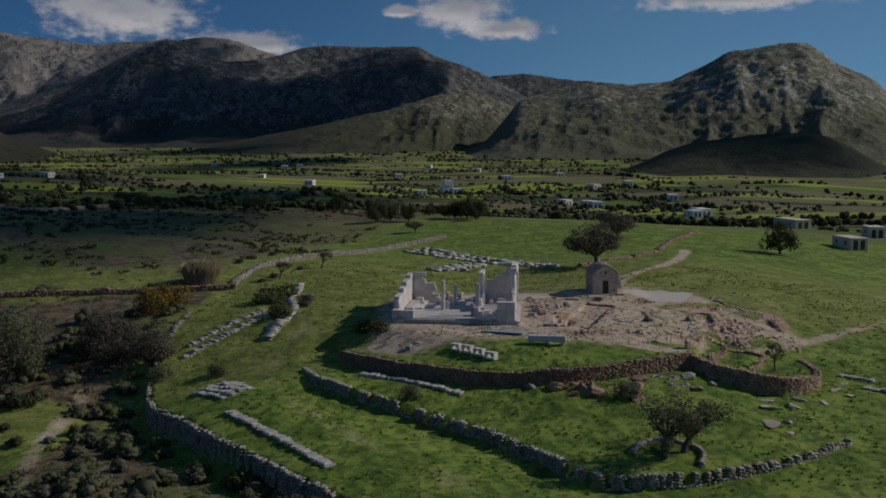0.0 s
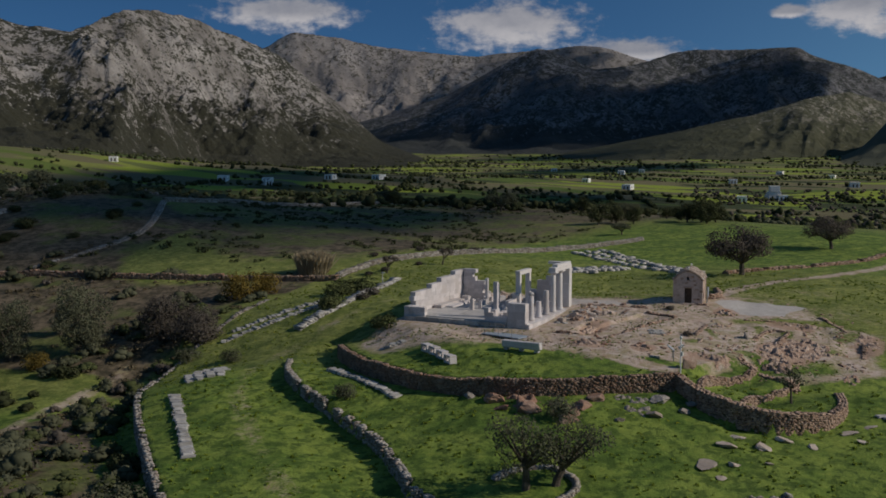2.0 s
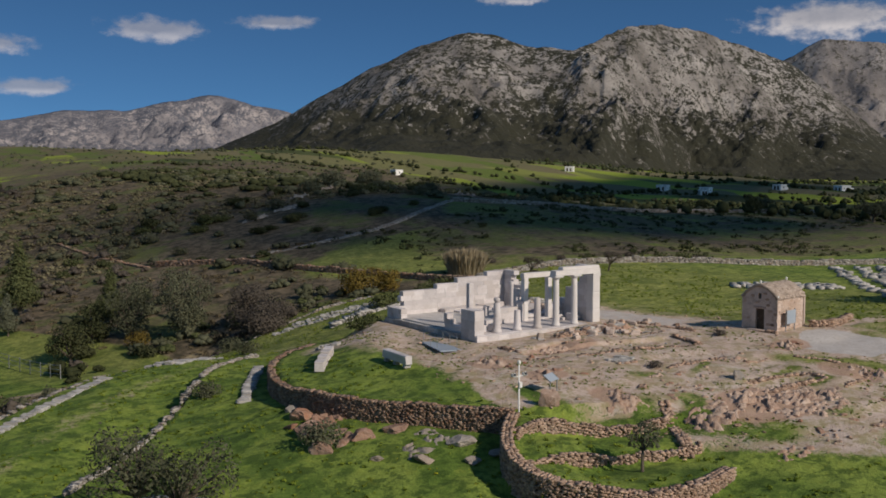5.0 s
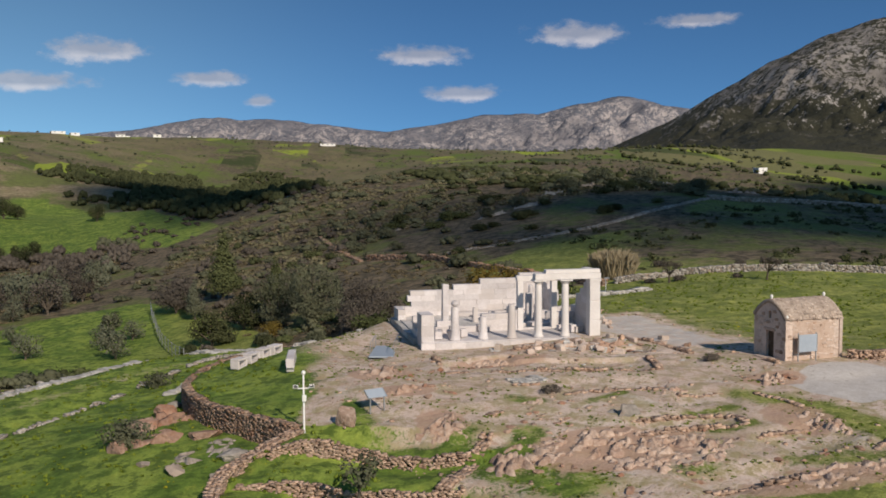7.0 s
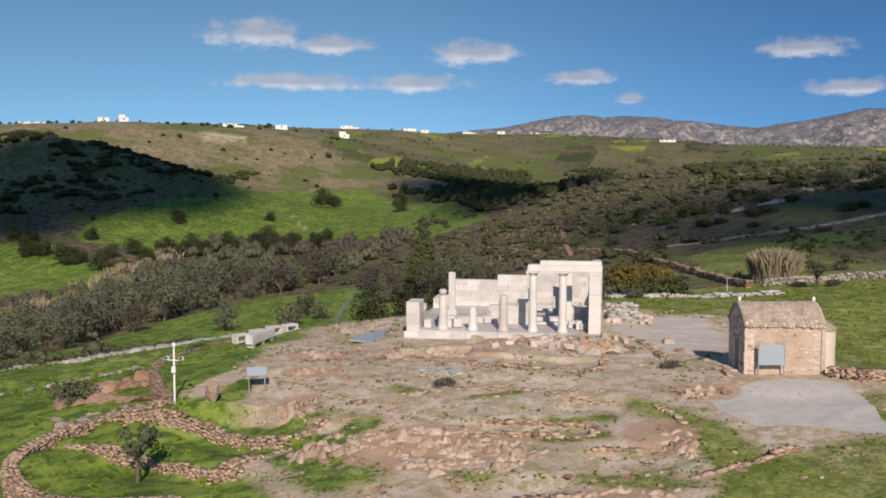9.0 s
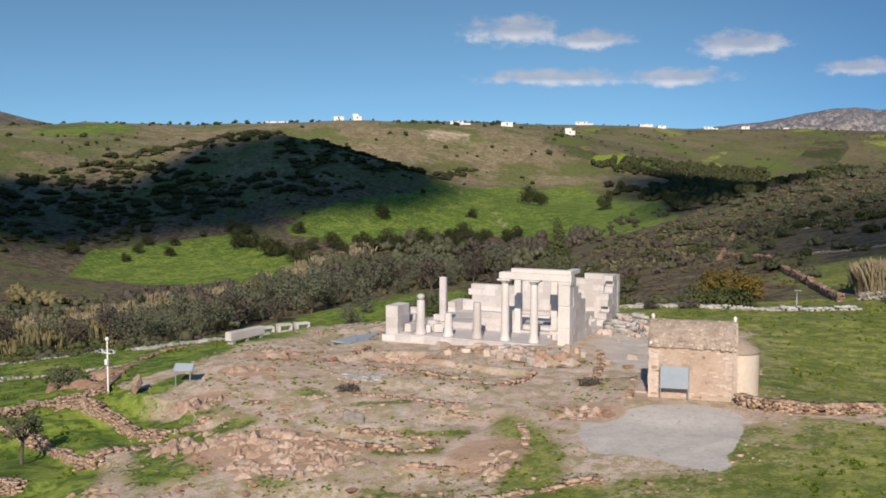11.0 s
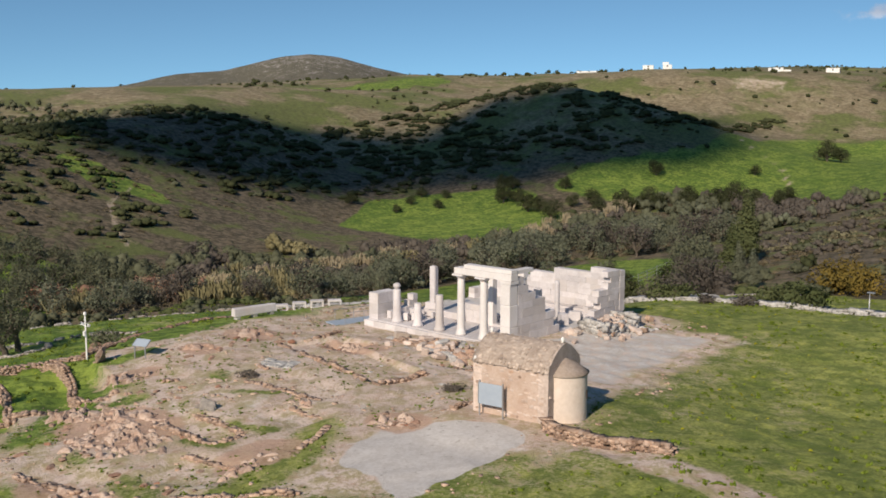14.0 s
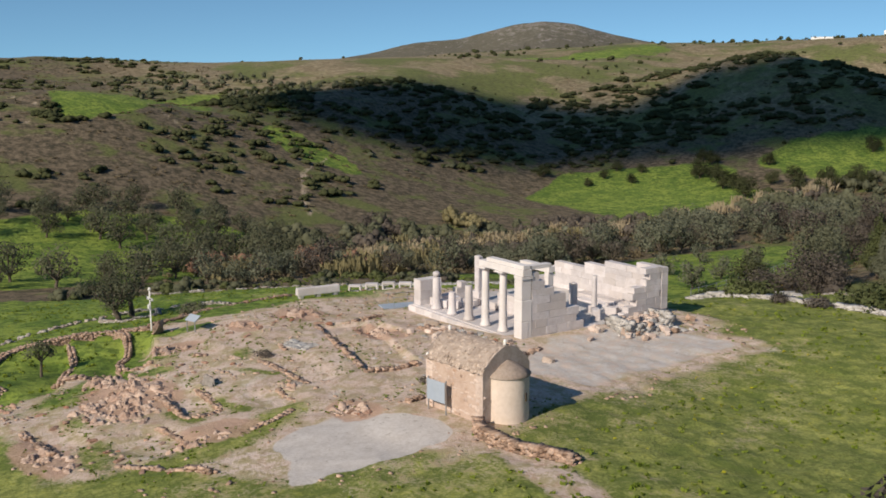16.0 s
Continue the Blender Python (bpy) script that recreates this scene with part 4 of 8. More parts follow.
    coursed_wall("cross_wall_east", t, "x", 4.6, 5.98, -2.45, 0.5, fl, lambda s: 1.9, 11, "broken inner wall beside the doorway")
    door = new("doorway")
    door.parent = t
    tagged(door, "free-standing white marble door frame")
    block("jamb", door, 1.48, 1.92, -2.5, -2.02, fl, 4.18, UNIT_NEW)
    block("jamb", door, 4.16, 4.6, -2.5, -2.02, fl, 4.18, UNIT_NEW)
    block("lintel", door, 1.42, 4.68, -2.52, -1.98, 4.19, 4.62, UNIT_NEW)
    block("threshold", door, 1.9, 4.18, -2.45, -2.05, fl + 0.01, fl + 0.16, UNIT)
    # columns of the front
    for k, (x, top, r) in enumerate([(-4.15, 2.86, 0.30), (-2.06, 2.1, 0.28), (0.05, 2.95, 0.29), (2.07, 4.55, 0.27), (4.1, 4.55, 0.27)]):
        col = new("column")
        col.parent = t
        col.matrix_basis = pose(x, -6.0, fl)
        tagged(col, "broken marble column shaft" if k < 3 else "full-height slender marble column")
        h = top - fl - (0.2 if k > 2 else 0)
        part("shaft", lathe_mesh("shaft", [(r * 1.42, 0), (r * 1.40, 0.10), (r * 1.16, 0.24), (r * 1.05, 0.5), (r * 0.98, h * 0.6), (r * 0.9, h - 0.02), (r * 0.86, h)], MARBLE if k < 3 else MARBLE_NEW), col)
        if k > 2:
            part("capital", lathe_mesh("capital", [(r * 0.88, 0), (r * 1.0, 0.05), (r * 1.35, 0.13), (r * 1.4, 0.2)], MARBLE_NEW), col, "", pose(0, 0, h))
            part("abacus", box_mesh("abacus", 0.92, 0.92, 0.11, MARBLE_NEW, 0.02), col, "", pose(0, 0, h + 0.2))
        elif k == 0:
            part("drum", lathe_mesh("drum", [(0.16, 0), (0.17, 0.08), (0.27, 0.16), (0.27, 0.34), (0.15, 0.44)], MARBLE), col, "rounded broken top", pose(0, 0, h))
    arch = new("architrave")
    arch.parent = t
    tagged(arch, "smooth new marble beam over the columns")
    block("beam", arch, 1.72, 6.70, -6.38, -5.62, 4.68, 5.12, UNIT_NEW)
    block("beam", arch, 2.55, 6.66, -6.30, -5.70, 5.13, 5.39, UNIT_NEW)
    block("capstone", arch, 5.84, 6.72, -6.45, -5.5, 4.46, 4.675, UNIT_NEW)
    block("beam", arch, 6.05, 6.62, -5.6, -3.9, 5.06, 5.32, UNIT_NEW)
    # inner pillars
    for x, y, top, w, name in [(-4.1, -2.2, 4.1, 0.46, "tall rough pillar with a snapped top"), (3.9, 2.4, 3.35, 0.40, "slim inner column"), (3.3, 0.9, 2.9, 0.44, "slim inner pillar in shade"),
                               (0.4, 1.6, 1.4, 0.42, "short inner pillar"), (-0.8, 2.0, 1.7, 0.40, "short inner pillar")]:
        if "column" in name:
            me = lathe_mesh("inner_column", [(w * 0.62, 0), (w * 0.5, 0.3), (w * 0.46, top - fl - 0.3), (w * 0.42, top - fl)], MARBLE)
        else:
            me = box_mesh("inner_pillar", w, w, top - fl, MARBLE, 0.05, 0.03, 3)
        part("inner_pillar", me, t, name, pose(x, y, fl, 0, 0, 8))
    rnd = random.Random(5)
    for k in range(26):
        x, y = rnd.choice([(rnd.uniform(4.4, 6.0), rnd.uniform(-5.6, -3.2)), (rnd.uniform(-5.6, -3), rnd.uniform(-5.4, -2.8)), (rnd.uniform(-2, 1.2), rnd.uniform(-2.9, -1)), (rnd.uniform(2.4, 5.8), rnd.uniform(-0.5, 5.6))])
        s = rnd.uniform(0.25, 0.7)
        part("loose_block", rnd.choice(UNIT), t, "loose marble fragment", Matrix.LocRotScale((x, y, fl + 0.05), Euler((0, 0, rnd.uniform(0, 3))), (s * 1.3, s * 0.8, s * rnd.uniform(0.5, 1.2))))
    for x0, x1, y0, y1, z1 in [(-1.5, 4.5, 5.3, 6.2, 0.85), (-0.5, 5.5, 4.4, 5.28, 0.68), (1.2, 5.6, -1.2, -0.4, 0.8)]:
        block("step", t, x0, x1, y0, y1, fl + 0.07, z1, UNIT, "low inner marble step")


build_temple()


# ---- the chapel ----
CHAPEL = pose(14.22, -17.22, 0.5, 0, 0, 8.5)


def build_chapel():
    t = thing("chapel", CHAPEL, "small rubble-stone chapel with a vaulted stone roof and round apse", "chapel")
    L, w, e, rise, th = 4.25, 1.60, 2.62, 1.12, 0.5
    vault = lambda q: max(0.0, 1 - min(1.0, abs(q)) ** 1.65) ** 0.85
    # front gable with a doorway and a slit, built round the openings
    def gable(x0, x1, openings):
        bm = bmesh.new()
        n = 40
        ys = sorted({round(-w + 2 * w * k / n, 4) for k in range(n + 1)} | {c for o in openings for c in o[:2]})
        for ya, yb in zip(ys[:-1], ys[1:]):
            mid = (ya + yb) / 2
            tops = [e + rise * vault(q / w) for q in (ya, yb)]
            spans, z = [], 0.0
            for oa, ob_, z0, z1 in sorted((o for o in openings if o[0] < mid < o[1]), key=lambda o: o[2]):
                if z0 > z:
                    spans.append((z, z, z0, z0))
                z = z1
            spans.append((z, z, tops[0], tops[1]))
            for za, zb, zc, zd in spans:
                q = [bm.verts.new(c) for c in ((x0, ya, za), (x0, yb, zb), (x0, yb, zd), (x0, ya, zc), (x1, ya, za), (x1, yb, zb), (x1, yb, zd), (x1, ya, zc))]
                for f in ((3, 2, 1, 0), (4, 5, 6, 7), (0, 1, 5, 4), (1, 2, 6, 5), (2, 3, 7, 6), (3, 0, 4, 7)):
                    bm.faces.new([q[i] for i in f])
        bmesh.ops.remove_doubles(bm, verts=bm.verts[:], dist=0.0005)
        return bm
    part("front_wall", bm_mesh("front_wall", gable(0, th, [(-0.42, 0.36, 0.0, 1.72), (-0.13, 0.13, 2.55, 3.0)]), RUBBLE), t)
    part("rear_wall", bm_mesh("rear_wall", gable(L - th, L, []), RUBBLE), t)
    part("gable_coping", bm_mesh("gable_coping", gable(L - 0.14, L + 0.09, []), RUBBLE), t, "stone rim round the rear gable", Matrix.Diagonal((1, 1.05, 1.004, 1)))
    for s, name in ((1, "north_wall"), (-1, "south_wall")):
        part("side_wall", box_mesh(name, L - 2 * th, th, e, RUBBLE, 0.0), t, "", pose(L / 2, s * (w - th / 2), 0))
    # vault
    n, out = 22, 0.06
    prof = [(-(w + 0.10) * math.cos(math.pi * k / n), e - 0.02 + (rise + out) * vault(math.cos(math.pi * k / n))) for k in range(n + 1)]
    xs = np.linspace(-0.06, L - 0.02, 30)
    pts = [(x, y, z + 0.03 * (fbm(x * 2, y * 2 + 5, 3) - 0.5)) for x in xs for y, z in prof]
    inner = [(x, y * 0.86, e - 0.06 + (z - e) * 0.84) for x in xs for y, z in prof]
    fa = grid_faces(30, n + 1).tolist()
    k0 = len(pts)
    faces = [f[::-1] for f in fa] + [[i + k0 for i in f] for f in fa]
    for i in range(29):
        faces += [[i * (n + 1), (i + 1) * (n + 1), (i + 1) * (n + 1) + k0, i * (n + 1) + k0]]
        a = i * (n + 1) + n
        faces += [[a, a + k0, a + n + 1 + k0, a + n + 1]]
    for base in (0, 29 * (n + 1)):
        faces += [[base + j, base + j + 1, base + j + 1 + k0, base + j + k0] for j in range(n)]
    roof = part("roof", mesh_from("roof", pts + inner, faces, RUBBLE_ROOF), t, "rough stone barrel vault")
    # rubble set in the mortar of the vault
    rnd = random.Random(3)
    slabs = [box_mesh("roof_stone", 1, 1, 1, RUBBLE_ROOF, 0.16, 0.10, k) for k in range(6)]
    for a in range(17):
        x = -0.05 + rnd.uniform(0, 0.15)
        while x < L - 0.05:
            ln = rnd.uniform(0.10, 0.26)
            ang = math.pi * (0.05 + 0.90 * (a + rnd.uniform(-0.3, 0.3)) / 16)
            y, z = -(w + 0.08) * math.cos(ang), e + (rise + 0.04) * vault(math.cos(ang))
            lean = math.atan2((rise + 0.04) * (vault(math.cos(ang) - 0.03) - vault(math.cos(ang) + 0.03)), (w + 0.08) * 0.06)
            if rnd.random() < 0.82:
                m = Matrix.LocRotScale((x + ln / 2, y, z - 0.045), Euler((lean, rnd.uniform(-0.1, 0.1), rnd.uniform(-0.6, 0.6))), (ln * 0.95, rnd.uniform(0.10, 0.22), rnd.uniform(0.04, 0.085)))
                part("roof_stone", rnd.choice(slabs), roof, "", m)
            x += ln * rnd.uniform(0.95, 1.3)
    # apse
    ap = new("apse")
    ap.parent = t
    ap.matrix_basis = pose(L + 0.02, 0.05, 0)
    tagged(ap, "smooth plastered round apse")
    n, r, h = 20, 1.16, 2.32
    rings = [(r, 0), (r * 0.99, 0.8), (r, 1.7), (r, h)]
    pts, faces = [], []
    for rr, z in rings:
        pts += [(rr * math.sin(math.pi * k / n), -rr * math.cos(math.pi * k / n), z) for k in range(n + 1)]
    faces = grid_faces(len(rings), n + 1)
    part("apse_wall", mesh_from("apse_wall", pts, faces, PLASTER, True), ap)
    pts, faces = [], []
    for rr, z in [(r + 0.06, h - 0.03), (r + 0.1, h + 0.05), (r * 0.76, h + 0.28), (r * 0.42, h + 0.54), (0.02, h + 0.72)]:
        pts += [(rr * math.sin(math.pi * k / n), -rr * math.cos(math.pi * k / n), z) for k in range(n + 1)]
    part("apse_roof", mesh_from("apse_roof", pts, grid_faces(5, n + 1), RUBBLE_ROOF, True), ap, "rough stone half-cone roof")
    part("slit_window", box_mesh("slit_window", 0.06, 0.1, 0.45, WOOD_DARK, 0.01), ap, "dark slit window", pose(r * 0.985, 0.25, 1.05, 0, 0, 10))
    # door, finials, sill, rubble facing
    d = part("door", box_mesh("door", 0.06, 0.76, 1.70, WOOD_DARK, 0.01), t, "dark old wooden door", pose(0.22, -0.03, 0.0))
    part("handle", box_mesh("handle", 0.03, 0.03, 0.14, STEEL, 0.006), d, "", pose(-0.045, 0.27, 0.85))
    part("lintel", box_mesh("lintel", 0.12, 1.1, 0.18, RUBBLE, 0.02), t, "", pose(-0.02, -0.03, 1.74))
    part("threshold", box_mesh("threshold", 0.7, 1.5, 0.12, RUBBLE, 0.03, 0.02), t, "", pose(-0.35, 0, -0.05))
    for x in (0.1, L - 0.05):
        part("finial", lathe_mesh("finial", [(0.10, 0), (0.06, 0.08), (0.11, 0.17), (0.03, 0.28)], WHITEWASH, 10), t, "small white knob on the ridge", pose(x, 0, e + rise + 0.04))
    for s in (-1, 1):
        part("corner_knob", lathe_mesh("corner_knob", [(0.08, 0), (0.08, 0.16), (0.03, 0.24)], WHITEWASH, 10), t, "", pose(0.1, s * (w - 0.02), e + 0.02))
    # facing stones proud of the mortar
    stones = [box_mesh("facing_stone", 1, 1, 1, RUBBLE if k < 6 else REDSTONE, 0.2, 0.1, k) for k in range(7)]
    for side in (-1, 1):
        z = 0.02
        while z < e - 0.2:
            hgt, x = rnd.uniform(0.10, 0.22), rnd.uniform(0, 0.2)
            while x < L - 0.15:
                ln = rnd.uniform(0.12, 0.42)
                if rnd.random() < 0.42:
                    part("facing_stone", rnd.choice(stones), t, "", Matrix.LocRotScale((x + ln / 2, side * (w - 0.035), z + rnd.uniform(-0.05, 0.05)), None, (ln * 0.92, 0.12, hgt * 0.9)))
                x += ln
            z += hgt
    z = 0.02
    while z < e + 0.5:
        hgt, y = rnd.uniform(0.15, 0.27), -w
        while y < w - 0.1:
            ln = rnd.uniform(0.2, 0.45)
            c = y + ln / 2
            clear = not (-0.75 < c < 0.7 and z < 1.95) and not (abs(c) < 0.42 and z > 2.25)
            if clear and abs(c) < w - 0.1 and z + hgt < e + rise * vault(c / w) - 0.1 and rnd.random() < 0.45:
                part("facing_stone", rnd.choice(stones), t, "", Matrix.LocRotScale((0.01, c, z), None, (0.10, ln * 0.92, hgt * 0.9)))
            y += ln
        z += hgt


build_chapel()

# ---- stone walls ----
CUBE = np.array([(x, y, z) for x in (-0.5, 0.5) for y in (-0.5, 0.5) for z in (-0.5, 0.5)])
CUBE_F = np.array([(0, 1, 3, 2), (4, 6, 7, 5), (0, 4, 5, 1), (2, 3, 7, 6), (0, 2, 6, 4), (1, 5, 7, 3)])


def stone_heap(name, c, size, yaw, mat, seed, jitter=0.16, tilt=0.12):
    """Many uneven stones as one mesh: centres, sizes (n x 3) and turns."""
    rs = np.random.RandomState(seed)
    n = len(c)
    v = CUBE[None] * (1 + rs.uniform(-jitter, jitter, (n, 8, 3)))
    v = v + rs.uniform(-jitter, jitter, (n, 8, 3)) * 0.5
    v = v * size[:, None, :]
    a, b = rs.uniform(-tilt, tilt, n), rs.uniform(-tilt, tilt, n)
    z = v[..., 2] + v[..., 0] * a[:, None] + v[..., 1] * b[:, None]
    cs, sn = np.cos(yaw)[:, None], np.sin(yaw)[:, None]
    x, y = v[..., 0] * cs - v[..., 1] * sn, v[..., 0] * sn + v[..., 1] * cs
    pts = np.stack([x, y, z], -1) + c[:, None, :]
    faces = (CUBE_F[None] + 8 * np.arange(n)[:, None, None]).reshape(-1, 4)
    return mesh_from(name, pts.reshape(-1, 3), faces, mat)


def dry_wall(name, line, low, high, thick, label, seed, mat=DRYSTONE, stone=(0.40, 0.30, 0.20), both=True, coping=True, lean=0.08):
    """Dry-stone wall along a line; low(s, x, y) and high(s, x, y) give the heights of its foot and top."""
    rs = np.random.RandomState(seed)
    line = np.array(line, float)
    seg = np.hypot(*np.diff(line, axis=0).T)
    run = np.concatenate([[0], np.cumsum(seg)])
    at = lambda s: (np.interp(s, run, line[:, 0]), np.interp(s, run, line[:, 1]))
    cs, sz, yw = [], [], []
    ss = np.arange(0.1, run[-1], stone[0] * 0.9)
    x, y = at(ss)
    x2, y2 = at(ss + 0.2)
    x1, y1 = at(ss - 0.2)
    yaw = np.arctan2(y2 - y1, x2 - x1)
    lo, hi = low(ss, x, y), high(ss, x, y)
    hi = hi + (fbm(ss / 2.5, ss * 0 + seed, 3) - 0.5) * 0.35
    rows = int(max(1, np.ceil((hi - lo).max() / (stone[2] * 0.92))))
    for r in range(rows):
        zz = lo + (r + 0.5) * stone[2] * 0.92
        ok = zz < hi
        for face in ((-1, 0, 1) if both and thick > 0.45 else (-1, 1) if both else (-1,)):
            k = np.where(ok & (rs.rand(len(ss)) < 0.97))[0]
            n = len(k)
            off = face * (thick / 2 - stone[1] * 0.35) * (1 - lean * r / rows) + rs.uniform(-0.03, 0.03, n)
            sh = rs.uniform(-0.12, 0.12, n) + (r % 2) * 0.18
            px = x[k] - np.sin(yaw[k]) * off + np.cos(yaw[k]) * sh
            py = y[k] + np.cos(yaw[k]) * off + np.sin(yaw[k]) * sh
            cs.append(np.stack([px, py, zz[k]], -1))
            sz.append(np.stack([stone[0] * rs.uniform(0.45, 1.35, n), stone[1] * rs.uniform(0.8, 1.3, n), stone[2] * rs.uniform(0.6, 1.3, n)], -1))
            yw.append(yaw[k] + rs.uniform(-0.22, 0.22, n))
    if coping:
        k = np.arange(len(ss))
        n = len(k)
        cs.append(np.stack([x, y, np.maximum(hi, lo + 0.1) + 0.02], -1))
        sz.append(np.stack([stone[0] * rs.uniform(0.8, 1.3, n), np.full(n, thick) * rs.uniform(0.75, 1.1, n), stone[2] * rs.uniform(0.6, 1.1, n)], -1))
        yw.append(yaw + rs.uniform(-0.2, 0.2, n))
    me = stone_heap(name, np.concatenate(cs), np.concatenate(sz), np.concatenate(yw), mat, seed)
    ob = tagged(new(name, me), label, "stone wall")
    return ob


up = lambda h: (lambda s, x, y: height(x, y) + h)
dry_wall("terrace_wall", [(x - 0.25, y) for x, y in UPPER], lambda s, x, y: np.interp(s, [0, 10, 22, 34, 46], [-2.2, -1.75, -1.55, -0.95, -0.75]) - 2.1,
         lambda s, x, y: np.interp(s, [0, 10, 22, 34, 46], [-2.2, -1.75, -1.55, -0.95, -0.75]) + 0.02, 0.5, "curved brown dry-stone retaining wall of the temple terrace", 11, DRYSTONE, (0.24, 0.22, 0.10), True, False)
dry_wall("bastion_wall", BASTION, lambda s, x, y: np.interp(s, [0, 7, 14, 22], [-1.0, -1.7, -2.6, -2.3]) - 1.9,
         lambda s, x, y: np.interp(s, [0, 7, 14, 22], [-1.0, -1.75, -2.65, -2.35]) + 0.08, 0.65, "rounded dry-stone wall of reddish stones round a small terrace", 12, REDSTONE, (0.22, 0.2, 0.09), True, False)
dry_wall("lower_terrace_wall", LOWER, lambda s, x, y: height(x, y) - 0.9, up(0.16), 0.5, "winding grey dry-stone terrace wall in the grass", 13, GREYSTONE, (0.26, 0.24, 0.13), True, False)
dry_wall("outer_field_wall", OUTER, lambda s, x, y: height(x, y) - 1.7, up(0.12), 0.5, "long dry-stone wall above a shaded bank", 14, GREYSTONE, (0.28, 0.25, 0.14), True, False)
for k, line in enumerate(INNER):
    dry_wall("inner_terrace_wall", line, lambda s, x, y: height(x, y + 0.7) - 0.75, lambda s, x, y: height(x, y + 0.7) + 0.03, 0.42, "low reddish stone wall across the small terrace", 15 + k, REDSTONE, (0.22, 0.2, 0.1), True, False)
dry_wall("chapel_wall", rounded([(18.9, -18.6), (20.0, -19.3), (22.2, -19.1), (25.3, -18.0)]), lambda s, x, y: height(x, y) - 0.2, up(0.42), 0.55, "low reddish rubble wall that runs out from the chapel", 17, REDSTONE, (0.26, 0.26, 0.12))
dry_wall("olive_ring_wall", rounded([(-37.0, -16.6), (-35.0, -17.2), (-33.8, -19.2), (-34.4, -21.2), (-36.2, -22.2), (-38.4, -21.6)]), lambda s, x, y: height(x, y) - 0.2, up(0.2), 0.4, "ring of stones round the olive trees", 18, GREYSTONE, (0.28, 0.26, 0.14))
dry_wall("low_stone_wall", rounded([(-4.5, 21.6), (2.2, 20.4), (7.5, 21.4), (12.0, 23.2), (18.0, 23.6), (23.0, 24.6)]), lambda s, x, y: height(x, y) - 0.15, up(0.22), 1.1, "low pale row of tumbled stones along the meadow", 19, MARBLE_OLD, (0.5, 0.4, 0.2))
dry_wall("north_field_wall", rounded([(2, 96), (10.4, 81), (13.4, 66), (16.6, 55), (18.8, 46), (20.2, 39), (21.6, 33.2)]), lambda s, x, y: height(x, y) - 0.3, up(0.8), 0.6, "dark dry-stone field wall below the scrub", 20, DRYSTONE, (0.36, 0.3, 0.19), True, False)
dry_wall("track_wall", rounded([(13.3, 83.2), (25.7, 82.2), (36.5, 83.5), (49.8, 91.5), (69.9, 107.7)]), lambda s, x, y: height(x, y) - 0.3, up(0.22), 1.2, "pale stone wall beside the track up the hill", 21, GREYSTONE, (0.4, 0.34, 0.2), True, False)
dry_wall("hill_field_wall", rounded([(69.9, 107.7), (82, 106), (124, 120), (170, 118), (200, 112)]), lambda s, x, y: height(x, y) - 0.3, up(0.8), 0.8, "grey field wall across the meadow", 22, GREYSTONE, (0.5, 0.4, 0.25), True, False)
dry_wall("east_field_wall", rounded([(23.1, 34.1), (33.7, 34.5), (42.7, 31.6), (53.8, 27.5), (66, 23.0), (82, 19), (100, 12)]), lambda s, x, y: height(x, y) - 0.3, up(0.75), 0.7, "dry-stone field wall between meadow and pasture", 23, GREYSTONE, (0.36, 0.3, 0.19), True, False)
# a stub of older walling against the temple's east side
old = dry_wall("stone_platform", [(7.3, 0.8), (9.0, 0.75), (9.15, 2.6), (9.1, 4.8), (7.3, 5.0)], lambda s, x, y: height(x, y) - 0.3, lambda s, x, y: height(x, y) + 0.7 + 0.2 * np.sin(s * 1.3), 0.5,
               "low stub of pale old walling filled with rubble", 71, MARBLE_OLD, (0.55, 0.34, 0.26), True, False)
tagged(old, "low stub of pale old walling filled with rubble", "platform")
rs = np.random.RandomState(7)
fx, fy = rs.uniform(7.2, 8.8, 130), rs.uniform(1.0, 4.7, 130)
part("fill", stone_heap("fill", np.stack([fx, fy, height(fx, fy) + rs.uniform(0.0, 0.4, 130)], -1), rs.uniform(0.2, 0.5, (130, 3)), rs.uniform(0, 6.3, 130), RUBBLE, 8, 0.25), old, "rubble fill")
dry_wall("valley_wall", rounded([(-2.5, 142), (-1, 118), (1.0, 97.0)]), lambda s, x, y: height(x, y) - 0.3, up(0.25), 0.8, "broken grey wall on the scrub slope", 24, DRYSTONE, (0.4, 0.34, 0.2), True, False)
dry_wall("meadow_wall", rounded([(46, -15), (60, -24), (74, -30), (92, -34), (120, -44)]), lambda s, x, y: height(x, y) - 0.3, up(0.35), 0.8, "low dark wall at the meadow's edge", 25, DRYSTONE, (0.6, 0.4, 0.26), True, False)
